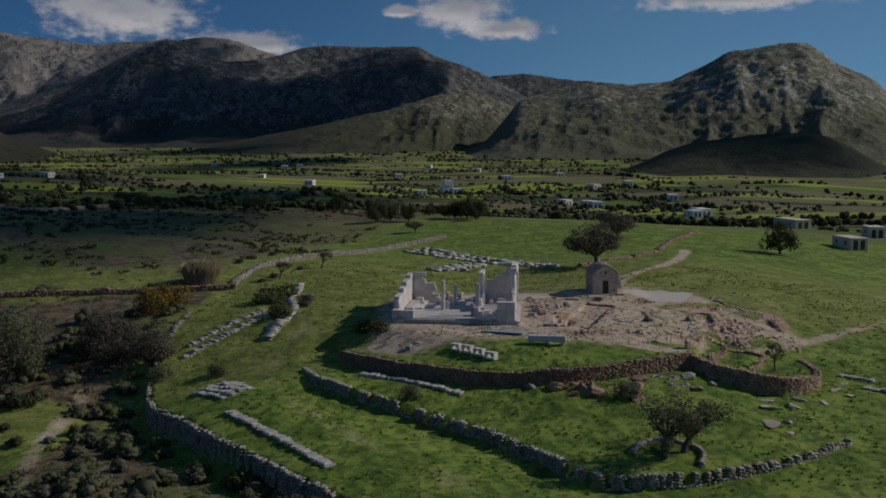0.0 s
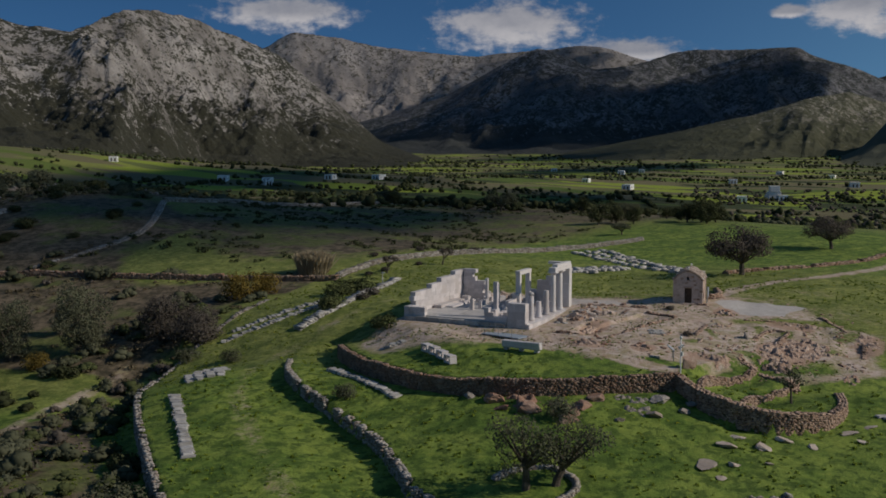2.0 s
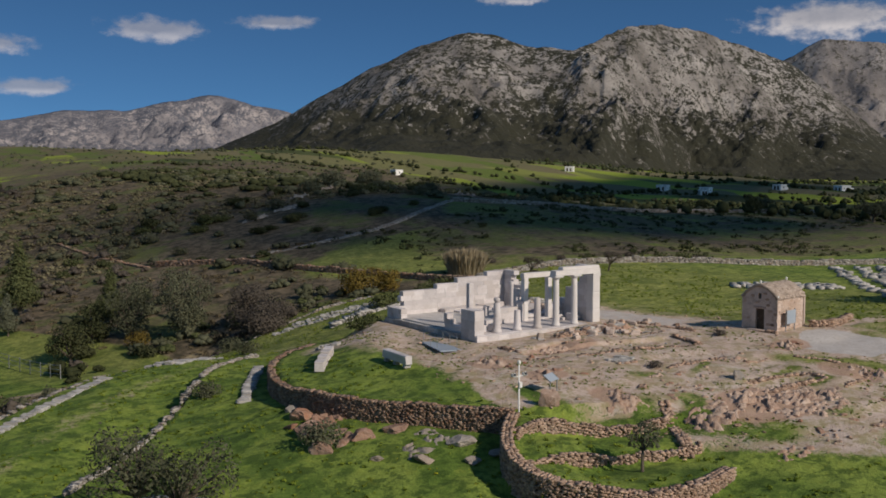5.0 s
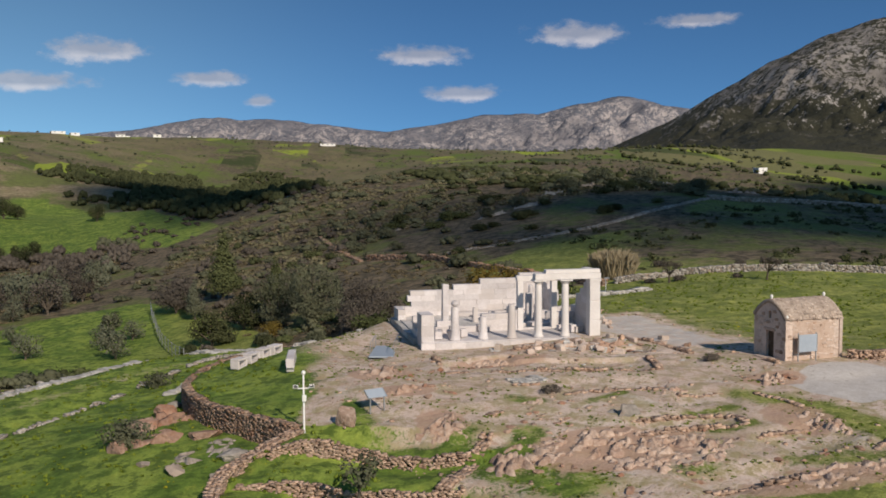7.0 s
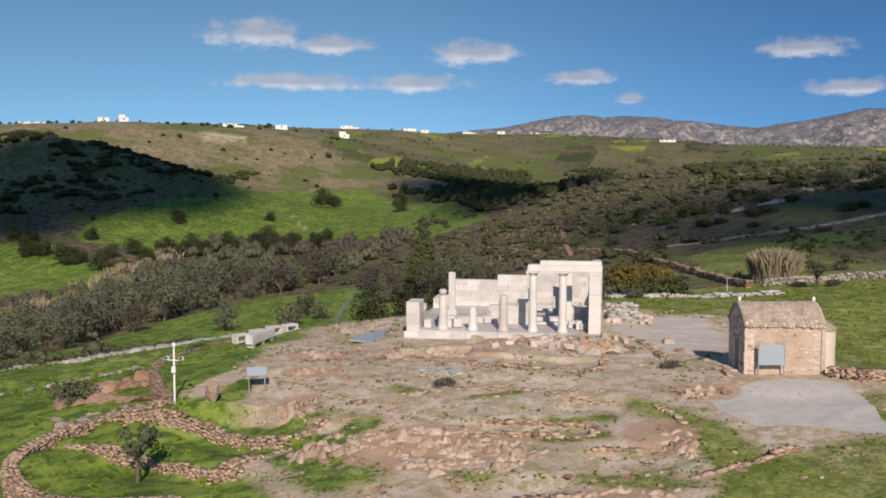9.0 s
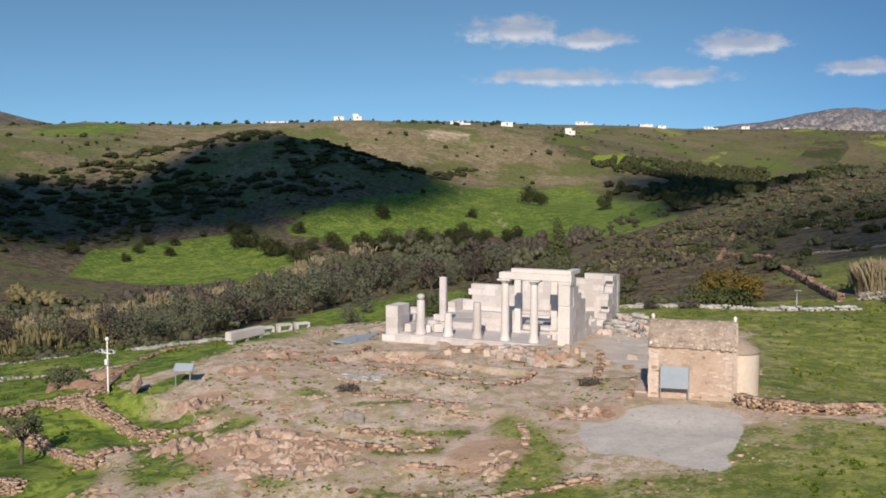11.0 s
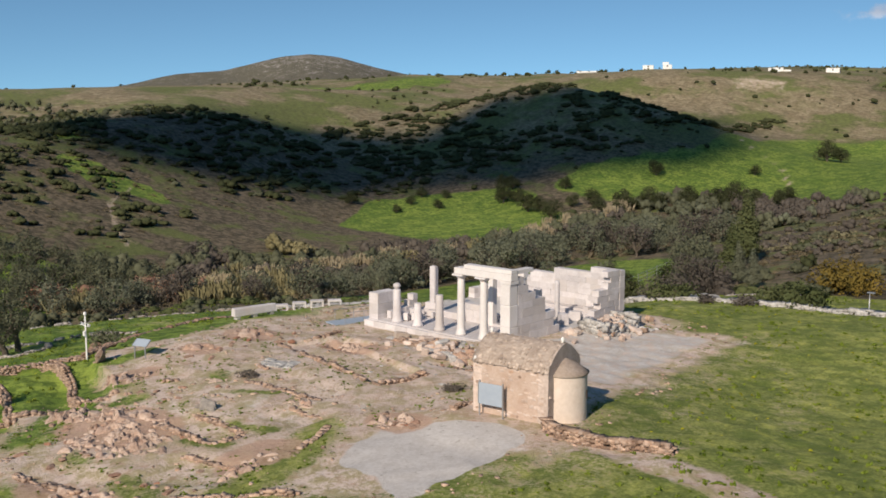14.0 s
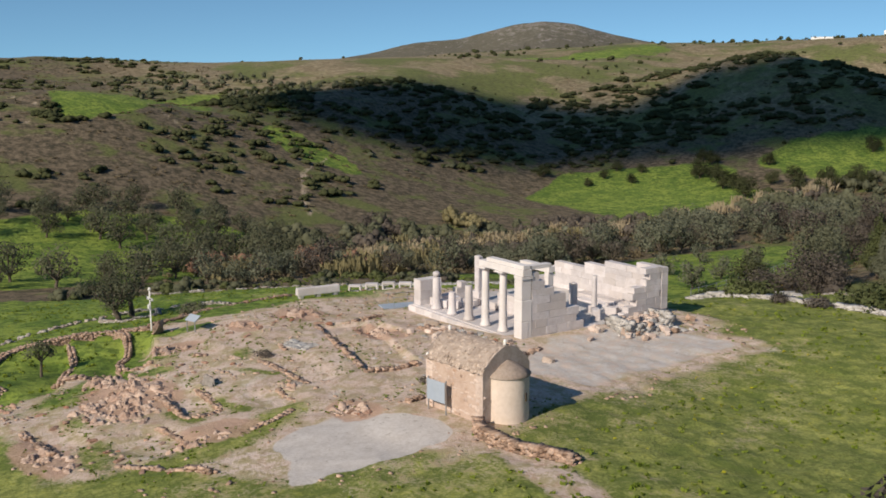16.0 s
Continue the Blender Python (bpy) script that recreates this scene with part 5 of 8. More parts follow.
for k, (a, b, w) in enumerate([((-7.0, -14.6), (-0.4, -16.3), 0.35), ((-0.4, -16.3), (6.4, -17.8), 0.35), ((6.4, -17.8), (7.0, -14.7), 0.4), ((-6.6, -12.6), (-6.4, -9.6), 0.3), ((-1.0, -9.4), (4.8, -9.4), 0.9),
                               ((8.6, -6.2), (10.4, -13.4), 0.4), ((5.2, -12.4), (8.4, -12.2), 0.45), ((-7.5, -25.0), (-5.0, -23.2), 0.5), ((-1.0, -21.6), (5.4, -21.2), 0.4), ((1.0, -26.5), (6.2, -26.9), 0.45), ((6.2, -26.9), (6.6, -28.6), 0.4),
                               ((10.5, -34.0), (15.0, -31.0), 0.35), ((-10.5, -32.2), (-6.9, -26.9), 0.7), ((12.6, -14.0), (13.6, -19.4), 0.3), ((0.6, -28.9), (6.4, -29.0), 0.3), ((6.2, -30.6), (10.2, -29.8), 0.35), ((5.0, -23.2), (8.4, -23.2), 0.3),
                               ((-5.2, -18.6), (-2.0, -19.4), 0.3), ((0.6, -36.4), (6.2, -36.0), 0.4), ((9.4, -24.0), (10.8, -27.4), 0.3)]):
    dry_wall("foundation_wall", [a, ((a[0] + b[0]) / 2 + 0.2, (a[1] + b[1]) / 2), b], lambda s, x, y: height(x, y) - 0.15, up(0.1), w * 0.9, "ankle-low line of excavated foundation stones", 40 + k, REDSTONE, (0.28, 0.24, 0.13), True, False)


# ---- rocks ----
def rock_mesh(name, mat, seed, flat=0.6):
    """A boulder chipped along flat planes."""
    bm = bmesh.new()
    bmesh.ops.create_icosphere(bm, subdivisions=3, radius=0.56)
    rnd = random.Random(seed)
    planes = [(Vector((rnd.gauss(0, 1), rnd.gauss(0, 1), rnd.gauss(0, 0.8))).normalized(), rnd.uniform(0.26, 0.46)) for _ in range(13)]
    off = Vector((seed * 3.7, seed * 1.3, 0))
    for v in bm.verts:
        for n, d in planes:
            k = v.co.dot(n) - d
            if k > 0:
                v.co -= n * k
        v.co *= 1 + noise.noise(v.co * 5.0 + off) * 0.13 + noise.noise(v.co * 11.0 + off) * 0.06
        v.co.z *= flat
    return bm_mesh(name, bm, mat)


RED_ROCKS = [rock_mesh("rock", RUSTROCK, k, 0.6) for k in range(6)]
GREY_ROCKS = [rock_mesh("rock", GREYROCK, k + 9, 0.6) for k in range(6)]
PALE_ROCKS = [rock_mesh("rock", MARBLE_OLD, k + 19, 0.5) for k in range(6)]
SLAB_ROCKS = [rock_mesh("rock", SLAB, k + 29, 0.45) for k in range(6)]


TUMBLED = [box_mesh("tumbled_block", 1, 1, 1, m, 0.14, 0.09, 40 + k) for k, m in enumerate((RUBBLE, MARBLE_OLD, RUBBLE, REDSTONE, SLAB))]


def rock(kinds, x, y, s, rnd, label, group, flat=1.0, sink=0.18):
    m = Matrix.LocRotScale((x, y, spot(x, y) + s * (0.22 - sink) * flat), Euler((rnd.uniform(-0.25, 0.25), rnd.uniform(-0.25, 0.25), rnd.uniform(0, 6.3))), (s * rnd.uniform(0.8, 1.4), s * rnd.uniform(0.7, 1.1), s * flat * rnd.uniform(0.7, 1.1)))
    return thing("boulder", m, label, "rock", group, rnd.choice(kinds))


def outcrop(x, y, rx, ry, h, yaw, label, seed, mat=REDROCK, cell=0.4, dip=0.3):
    """A shelf of bedrock broken into tilted blocks that just breaks the soil."""
    rs = np.random.RandomState(seed)
    n = max(30, int(rx * 2 / 0.09)), max(30, int(ry * 2 / 0.09))
    U, V = np.meshgrid(np.linspace(-1.15, 1.15, n[0]), np.linspace(-1.15, 1.15, n[1]), indexing="ij")
    px, py = U * rx, V * ry
    wx, wy = px + 0.25 * (vnoise(px * 2.1 + seed, py * 2.1) - 0.5), py + 0.25 * (vnoise(px * 2.3, py * 2.3 + seed, 1) - 0.5)
    m = int(4 * rx * ry / (cell * cell)) + 4
    qx, qy = rs.uniform(-1.2, 1.2, m) * rx, rs.uniform(-1.2, 1.2, m) * ry
    d = np.hypot((wx[..., None] - qx) / 1.25, wy[..., None] - qy)
    order = np.sort(d, axis=-1)
    who = d.argmin(-1)
    tall, tx, ty = rs.uniform(0.15, 1.0, m), rs.normal(0, 0.5, m), rs.normal(dip, 0.5, m)
    edge = smooth(0.0, 0.09, order[..., 1] - order[..., 0])
    env = smooth(1.12, 0.55, np.hypot(U, V) + 0.5 * (fbm(px * 0.9 + seed, py * 0.9, 3) - 0.5))
    z = tall[who] * h * 0.75 + (wx - qx[who]) * tx[who] * 0.55 + (wy - qy[who]) * ty[who] * 0.55
    z = z * (0.2 + 0.8 * edge) - 0.14 * (1 - edge) + 0.14 * (fbm(px * 3, py * 3 + seed, 3) - 0.5)
    c, s = math.cos(yaw), math.sin(yaw)
    gx, gy = x + px * c - py * s, y + px * s + py * c
    gz = height(gx, gy) - 0.22 + (z + 0.16) * env * (tall[who] > 0.38)
    me = mesh_from("outcrop", np.stack([gx - x, gy - y, gz - spot(x, y)], -1).reshape(-1, 3), grid_faces(*gx.shape), mat)
    return thing("bedrock_outcrop", pose(x, y, spot(x, y)), label, "rock", "bedrock of the dig", me)


for k, (x, y, a, b) in enumerate([(38, 120, 4.5, 1.6), (73, 142, 7.0, 2.0), (46, 131, 3.5, 1.5), (58, 138, 4.0, 1.6), (29, 117, 3.5, 1.2), (88, 128, 6.0, 1.2), (104, 124, 7.0, 1.2), (14, 128, 3.0, 1.2), (60, 160, 5.0, 2.0)]):
    outcrop(x, y, a, b, 0.8, 0.2 * (k % 3), "pale rock ledge on the stony hilltop", 70 + k, GREYSTONE, 0.9)
RED = "reddish bedrock shelf breaking through the dug soil"
outcrop(-0.8, -29.6, 5.2, 2.7, 0.4, -0.15, "large ridge of pink and ochre bedrock in the dig", 1, REDROCK, 0.42, -0.3)
outcrop(-5.8, -29.8, 2.2, 2.0, 0.55, 0.2, RED, 2)
outcrop(0.8, -32.4, 3.6, 1.5, 0.34, 0.1, RED, 22)
outcrop(3.2, -30.6, 2.2, 1.3, 0.34, -0.3, RED, 23)
outcrop(-8.6, -25.2, 1.3, 2.2, 0.5, -0.4, RED, 3)
outcrop(-10.8, -14.0, 2.0, 1.6, 0.45, 0.5, RED, 4, REDROCK, 0.6)
outcrop(-9.8, -18.9, 1.9, 0.9, 0.32, 0.4, RED, 5)
outcrop(-2.9, -11.8, 1.6, 0.9, 0.42, 0.0, RED, 6, REDROCK, 0.5)
outcrop(6.4, -9.6, 2.0, 1.4, 0.4, 0.3, RED, 7, REDROCK, 0.6)
outcrop(2.4, -9.0, 3.4, 0.8, 0.35, 0.0, "line of tumbled pale foundation stones before the temple", 8, RUBBLE, 0.5)
outcrop(11.8, -22.0, 1.7, 1.0, 0.32, 0.6, RED, 9)
outcrop(7.0, -36.2, 4.2, 1.2, 0.3, 0.2, RED, 10)
outcrop(10.4, -29.6, 1.2, 2.4, 0.26, 0.3, RED, 11)
outcrop(1.2, -25.4, 1.5, 0.9, 0.3, 0.1, RED, 12, GREYROCK, 0.6)
outcrop(-3.0, -22.4, 1.3, 0.7, 0.26, 0.2, RED, 13)
outcrop(5.0, -22.6, 1.8, 0.6, 0.2, 0.1, RED, 14)
outcrop(-6.0, -36.0, 2.0, 0.9, 0.25, 0.1, RED, 15)
outcrop(15.4, -14.2, 0.6, 0.5, 0.3, 0.0, RED, 16, REDROCK, 0.5)
outcrop(-23.6, -13.2, 2.2, 1.6, 0.4, 0.8, "red and grey rock face at the foot of the terrace wall", 17, RUSTROCK, 0.7)
outcrop(-21.4, -21.6, 2.6, 1.7, 0.3, 0.9, "grey rock ledge at the foot of the terrace wall", 18, GREYROCK, 0.6, 0.1)
outcrop(-24.4, -16.8, 2.0, 1.2, 0.3, 1.0, "red and grey rock face at the foot of the terrace wall", 19, RUSTROCK, 0.5, 0.1)
rnd = random.Random(21)
for x, y, s, kinds in [(-23.6, -8.4, 1.2, GREY_ROCKS), (-23.9, -10.9, 2.2, RED_ROCKS), (-25.0, -14.2, 2.5, RED_ROCKS), (-26.2, -17.8, 1.7, RED_ROCKS), (-21.2, -18.2, 2.2, RED_ROCKS), (-19.8, -23.0, 1.8, GREY_ROCKS), (-22.6, -23.6, 1.3, GREY_ROCKS),
                       (-20.4, -25.2, 1.2, GREY_ROCKS), (-23.4, -18.0, 1.9, RED_ROCKS), (-25.4, -12.0, 1.3, RED_ROCKS), (-24.4, -21.4, 0.9, GREY_ROCKS), (-18.8, -25.4, 1.2, GREY_ROCKS)]:
    rock(kinds, x, y, s, rnd, "weathered reddish boulder below the terrace wall" if kinds is RED_ROCKS else "grey boulder below the terrace wall", "boulders below the terrace", 0.8)
for x, y, s in [(-25.0, -29.2, 1.5), (-24.0, -31.6, 1.4), (-21.6, -32.6, 1.6), (-22.0, -34.8, 1.2), (-18.2, -36.8, 1.3), (-29.0, -28.6, 1.5), (-27.8, -30.4, 1.1), (-22.8, -29.8, 1.0), (-19.4, -38.0, 0.9), (-26.6, -32.6, 0.8), (-16.2, -38.2, 0.8), (-30.2, -30.0, 0.8)]:
    rock(SLAB_ROCKS, x, y, s * 1.1, rnd, "flat pinkish boulder lying in the grass", "boulders in the grass", 0.6)
# loose rubble of the dig
for cx, cy, sx, sy, n, s0, s1, kinds in [(-1.0, -31.4, 5.0, 3.0, 22, 0.25, 0.7, RED_ROCKS), (-4.0, -25.5, 3.5, 2.2, 10, 0.25, 0.6, RED_ROCKS), (-9.0, -14.5, 2.6, 3.2, 12, 0.25, 0.7, RED_ROCKS), (-9.5, -20.0, 2.4, 2.0, 8, 0.25, 0.6, RED_ROCKS),
                                         (3.0, -9.2, 4.2, 1.3, 40, 0.3, 0.8, PALE_ROCKS), (6.5, -9.4, 2.0, 2.0, 14, 0.3, 0.8, RED_ROCKS), (-3.4, -12.6, 1.6, 1.2, 8, 0.3, 0.6, RED_ROCKS), (5.2, -14.6, 3.0, 1.8, 8, 0.2, 0.45, PALE_ROCKS),
                                         (9.4, 3.4, 1.0, 3.0, 22, 0.3, 0.8, PALE_ROCKS), (12.4, -21.6, 1.6, 1.0, 6, 0.3, 0.8, RED_ROCKS), (9.0, -33.5, 4.5, 2.0, 10, 0.25, 0.6, RED_ROCKS)]:
    for k in range(n):
        x, y = rnd.gauss(cx, sx * 0.55), rnd.gauss(cy, sy * 0.55)
        if abs(x) < 7.1 and -7.2 < y < 7.3:
            continue
        rock(kinds, x, y, rnd.uniform(s0, s1), rnd, "rough reddish stone in the dug ground" if kinds is RED_ROCKS else "pale marble rubble beside the temple", "excavated rubble", 0.7, 0.2)
for k in range(34):
    x, y = rnd.gauss(4.2, 2.6), rnd.gauss(-9.4, 0.9)
    m = Matrix.LocRotScale((x, y, spot(x, y) - 0.06), Euler((rnd.uniform(-0.2, 0.2), rnd.uniform(-0.2, 0.2), rnd.uniform(0, 3.1))), (rnd.uniform(0.4, 1.1), rnd.uniform(0.3, 0.6), rnd.uniform(0.25, 0.5)))
    thing("tumbled_block", m, "tumbled pale block before the temple steps", "stone block", "tumbled blocks", rnd.choice(TUMBLED))
for k in range(46):
    x, y = rnd.gauss(8.3, 1.1), rnd.gauss(2.6, 1.8)
    if x < 7.0:
        continue
    m = Matrix.LocRotScale((x, y, spot(x, y) + rnd.uniform(-0.05, 0.75) * max(0.0, 1 - math.hypot(x - 8.2, (y - 2.7) / 1.6) / 1.7)), Euler((rnd.uniform(-0.4, 0.4), rnd.uniform(-0.4, 0.4), rnd.uniform(0, 3.1))), (rnd.uniform(0.3, 0.75), rnd.uniform(0.25, 0.5), rnd.uniform(0.2, 0.4)))
    thing("tumbled_block", m, "loose pale stone of the ruined platform", "stone block", "stones of the platform", rnd.choice(TUMBLED))
slab = rock_mesh("stone_slab", REDROCK, 61, 1.0)
thing("stone_slab", Matrix.LocRotScale((-13.9, -23.9, spot(-13.9, -23.9) + 0.42), Euler((0.1, 0.15, 0.7)), (0.7, 1.5, 1.5)), "upright reddish slab of stone by the terrace corner", "rock", "", slab)
# small stones strewn over the bare ground
rs = np.random.RandomState(4)
px, py = rs.uniform(-16, 22, 4200), rs.uniform(-38, 10, 4200)
keep = (polygon_depth(px, py, SITE) > -1.5) & ~((np.abs(px) < 7.2) & (py > -7.0) & (py < 7.4)) & (polygon_depth(px, py, APRON) < 0) & (polygon_depth(px, py, YARD) < -0.3) & (fbm(px / 3, py / 3, 3, 0.6, 1) > 0.49) & (np.hypot(px - 16.6, py + 17) > 3.4)
px, py = px[keep], py[keep]
sz = 0.04 + 0.2 * rs.rand(len(px), 1) ** 3 * np.array([[1.2, 0.9, 0.4]]) * rs.uniform(0.7, 1.3, (len(px), 3))
tagged(new("strewn_stones", stone_heap("strewn_stones", np.stack([px, py, height(px, py) + sz[:, 2] * 0.05], -1), sz, rs.uniform(0, 6.3, len(px)), REDSTONE, 5, 0.25)), "small stones strewn over the bare ground", "stones", kind="stuff")


# ---- rows of marble blocks laid out in the grass ----
DRESSED = [box_mesh("marble_block", 1, 1, 1, MARBLE_OLD, 0.12, 0.08, k) for k in range(8)]


def block_row(a, b, n, size, label, group, seed, width=1, spread=0.0):
    rnd = random.Random(seed)
    n, size = int(n * 1.9), size * 0.8
    yaw = math.atan2(b[1] - a[1], b[0] - a[0])
    for k in range(n):
        f = (k + 0.5) / n
        for w in range(width):
            x = a[0] + (b[0] - a[0]) * f + rnd.uniform(-1, 1) * spread - math.sin(yaw) * (w - (width - 1) / 2) * size * 1.2
            y = a[1] + (b[1] - a[1]) * f + rnd.uniform(-1, 1) * spread + math.cos(yaw) * (w - (width - 1) / 2) * size * 1.2
            m = Matrix.LocRotScale((x, y, spot(x, y) - 0.04), Euler((rnd.uniform(-0.06, 0.06), rnd.uniform(-0.06, 0.06), yaw + rnd.uniform(-0.25, 0.25))),
                                   (size * rnd.uniform(0.5, 0.9), size * rnd.uniform(0.8, 1.5), size * rnd.uniform(0.2, 0.45)))
            thing("marble_block", m, label, "marble block", group, rnd.choice(DRESSED))


block_row((-18.6, 8.2), (-24.4, -2.2), 15, 0.95, "weathered marble block in a row below the terrace wall", "blocks below the terrace", 1)
block_row((-28.2, 18.6), (-40.3, 6.6), 20, 0.95, "grey marble block in a long row on the grass", "long row of blocks", 2)
block_row((-18.6, 24.6), (-24.0, 19.8), 8, 0.95, "marble block in a short row by the outer wall", "short rows of blocks", 3, 2)
block_row((-17.2, 23.4), (-22.4, 18.6), 8, 0.95, "marble block in a short row by the outer wall", "short rows of blocks", 4, 2)
block_row((-16.0, 23.0), (-19.2, 20.0), 4, 0.8, "marble block in a short row by the outer wall", "short rows of blocks", 5)
block_row((-7.0, 30.4), (2.6, 23.2), 14, 0.95, "pale marble block in rows along the slope", "rows along the slope", 6)
block_row((-4.6, 30.8), (5.0, 24.2), 12, 0.95, "pale marble block in rows along the slope", "rows along the slope", 7)
block_row((-1.6, 22.4), (2.0, 20.2), 5, 0.8, "pale marble block in rows along the slope", "rows along the slope", 8)
block_row((-13.4, -38.6), (-15.0, -41.4), 4, 0.9, "pale marble block in the far meadow rows", "meadow rows", 9)
block_row((-16.6, -40.0), (-18.6, -43.0), 4, 0.9, "pale marble block in the far meadow rows", "meadow rows", 10)
rs = np.random.RandomState(30)
for k, (a, b, n, wide) in enumerate([((73, 17), (46, -9), 44, 0.4), ((77, 16), (47, -11.5), 46, 0.4), ((80, 13.5), (43.5, -12.0), 50, 0.4), ((41.5, 6.6), (51.0, 1.8), 90, 1.1)]):
    f = (np.arange(n) + rs.uniform(0, 1, n)) / n
    px, py = a[0] + (b[0] - a[0]) * f + rs.normal(0, wide, n), a[1] + (b[1] - a[1]) * f + rs.normal(0, wide, n)
    sz = np.stack([rs.uniform(0.4, 0.9, n), rs.uniform(0.7, 1.4, n), rs.uniform(0.25, 0.5, n)], -1)
    tagged(new("block_row", stone_heap("block_row", np.stack([px, py, height(px, py) + 0.12], -1), sz, math.atan2(b[1] - a[1], b[0] - a[0]) + rs.uniform(-0.25, 0.25, n), MARBLE_OLD, 60 + k)),
           "pale marble blocks laid in a long row beyond the chapel" if k < 3 else "pile of pale marble fragments beyond the chapel", "marble blocks", kind="stuff")


# ---- display blocks, boards and lamps ----
def marble_seat(x, y, yaw, length, label):
    """A long marble beam set up on short feet."""
    t = thing("display_beam", pose(x, y, spot(x, y), 0, 0, yaw), label, "marble beam", "marble pieces on show")
    part("beam", box_mesh("beam", length, 0.55, 0.62, MARBLE, 0.05, 0.02, 3), t, "", pose(0, 0, 0.25))
    for s in (-1, 0, 1):
        part("foot", box_mesh("foot", 0.34, 0.5, 0.27, MARBLE_OLD, 0.03, 0.01, 2), t, "", pose(s * (length / 2 - 0.35), 0, 0))


marble_seat(-16.0, -9.9, 85, 3.7, "long marble architrave piece raised on feet on the grass")
for k in range(4):
    f = k / 3
    x, y = -19.4 + 2.6 * f, -4.6 + 3.6 * f
    t = thing("hollow_block", pose(x, y, spot(x, y), 0, 0, 55), "squared hollow marble block lying on its side", "marble block", "marble pieces on show")
    for name, sx, sz, px, pz in (("base", 1.12, 0.16, 0, 0.0), ("top", 1.12, 0.16, 0, 0.56), ("side", 0.16, 0.4, -0.48, 0.16), ("side", 0.16, 0.4, 0.48, 0.16)):
        part(name, box_mesh(name, sx, 0.7, sz, MARBLE, 0.025), t, "", pose(px, 0, pz))
block_row((-15.0, 4.4), (-13.8, 3.0), 3, 0.9, "marble fragment at the terrace edge", "marble pieces on show", 50)
block_row((-3.3, -18.6), (-1.2, -17.7), 6, 0.5, "flat white marble piece laid on the bare ground", "flat pieces on the ground", 51, 3)


def board(x, y, yaw, w, h, foot, tilt, label):
    t = thing("information_board", pose(x, y, spot(x, y) if foot is None else foot, 0, 0, yaw), label, "sign board")
    leg = 1.0 if tilt else 0.75
    for s in (-1, 1):
        part("leg", box_mesh("leg", 0.07, 0.07, leg + (0 if tilt else h + 0.05), STEEL, 0.01), t, "grey steel leg", pose(s * (w / 2 - (0.12 if tilt else 0)), 0.03, -0.1))
    p = part("panel", box_mesh("panel", w, 0.05, h, PANEL, 0.01), t, "blue-grey panel", pose(0, -0.04, leg - 0.15, tilt, 0, 0))
    for s, nm in ((-1, "edge"), (1, "edge")):
        part(nm, box_mesh(nm, 0.05, 0.07, h, STEEL, 0.008), p, "", pose(s * (w / 2 + 0.02), 0, 0))


board(15.82, -19.04, 8.5, 1.36, 1.1, 0.5, 0, "blank blue-grey board on two posts in front of the chapel wall")
board(-11.9, -22.2, 20, 1.1, 0.65, None, -55, "tilted blue information board on two legs beside the dig")


def mast(x, y, h, label):
    t = thing("camera_mast", pose(x, y, spot(x, y)), label, "mast")
    part("pole", lathe_mesh("pole", [(0.09, 0), (0.055, 0.2), (0.045, h)], WHITE_METAL, 12), t)
    part("crossbar", box_mesh("crossbar", 0.9, 0.06, 0.06, WHITE_METAL, 0.01), t, "", pose(0, 0, h - 0.75))
    for s in (-1, 1):
        lamp = part("floodlight", box_mesh("floodlight", 0.26, 0.2, 0.2, WHITE_METAL, 0.02), t, "", pose(s * 0.42, -0.06, h - 0.72, -25, 0, 0))
        part("lens", box_mesh("lens", 0.2, 0.02, 0.15, GLASS_DARK, 0.005), lamp, "", pose(0, -0.11, 0.02))
    part("camera_head", lathe_mesh("camera_head", [(0.04, 0), (0.11, 0.05), (0.11, 0.18), (0.05, 0.25)], WHITE_METAL, 12), t, "", pose(0, 0, h - 0.02))
    part("junction_box", box_mesh("junction_box", 0.22, 0.16, 0.34, WHITE_METAL, 0.02), t, "", pose(0.02, -0.1, h - 1.4))


mast(-16.0, -23.8, 3.1, "white steel mast with floodlights and a camera at the terrace corner")
t = thing("path_lamp", pose(18.3, 24.0, spot(18.3, 24.0)), "slim grey lamp post by the stone row", "lamp post")
part("pole", lathe_mesh("pole", [(0.06, 0), (0.05, 0.2), (0.04, 1.75)], STEEL, 10), t)
part("lamp_head", box_mesh("lamp_head", 0.6, 0.28, 0.1, STEEL, 0.02), t, "", pose(0.1, 0, 1.74))
# flat decks of the visitors' path with thin handrails
t = thing("access_deck", pose(-9.2, -5.4, spot(-9.2, -5.4), 0, 0, 76), "low blue-grey metal walkway deck with thin handrails", "deck")
part("deck", box_mesh("deck", 4.4, 1.7, 0.10, PANEL, 0.01), t, "", pose(0, 0, 0.02))
part("side_deck", box_mesh("side_deck", 2.0, 1.6, 0.09, PANEL, 0.01), t, "", pose(2.4, -1.7, 0.02))
for s in (-1, 1):
    rail = part("handrail", box_mesh("handrail", 3.6, 0.04, 0.04, STEEL, 0.01), t, "", pose(0.2, s * 0.82, 0.92))
    for k in range(3):
        part("rail_post", box_mesh("rail_post", 0.04, 0.04, 0.9, STEEL, 0.01), rail, "", pose(-1.6 + 1.6 * k, 0, -0.88))
for k, s in ((0, -1.6), (1, 1.6), (2, 0.0)):
    part("bearer", box_mesh("bearer", 0.12, 1.5, 0.14, STEEL, 0.01), t, "", pose(s, 0, -0.11))

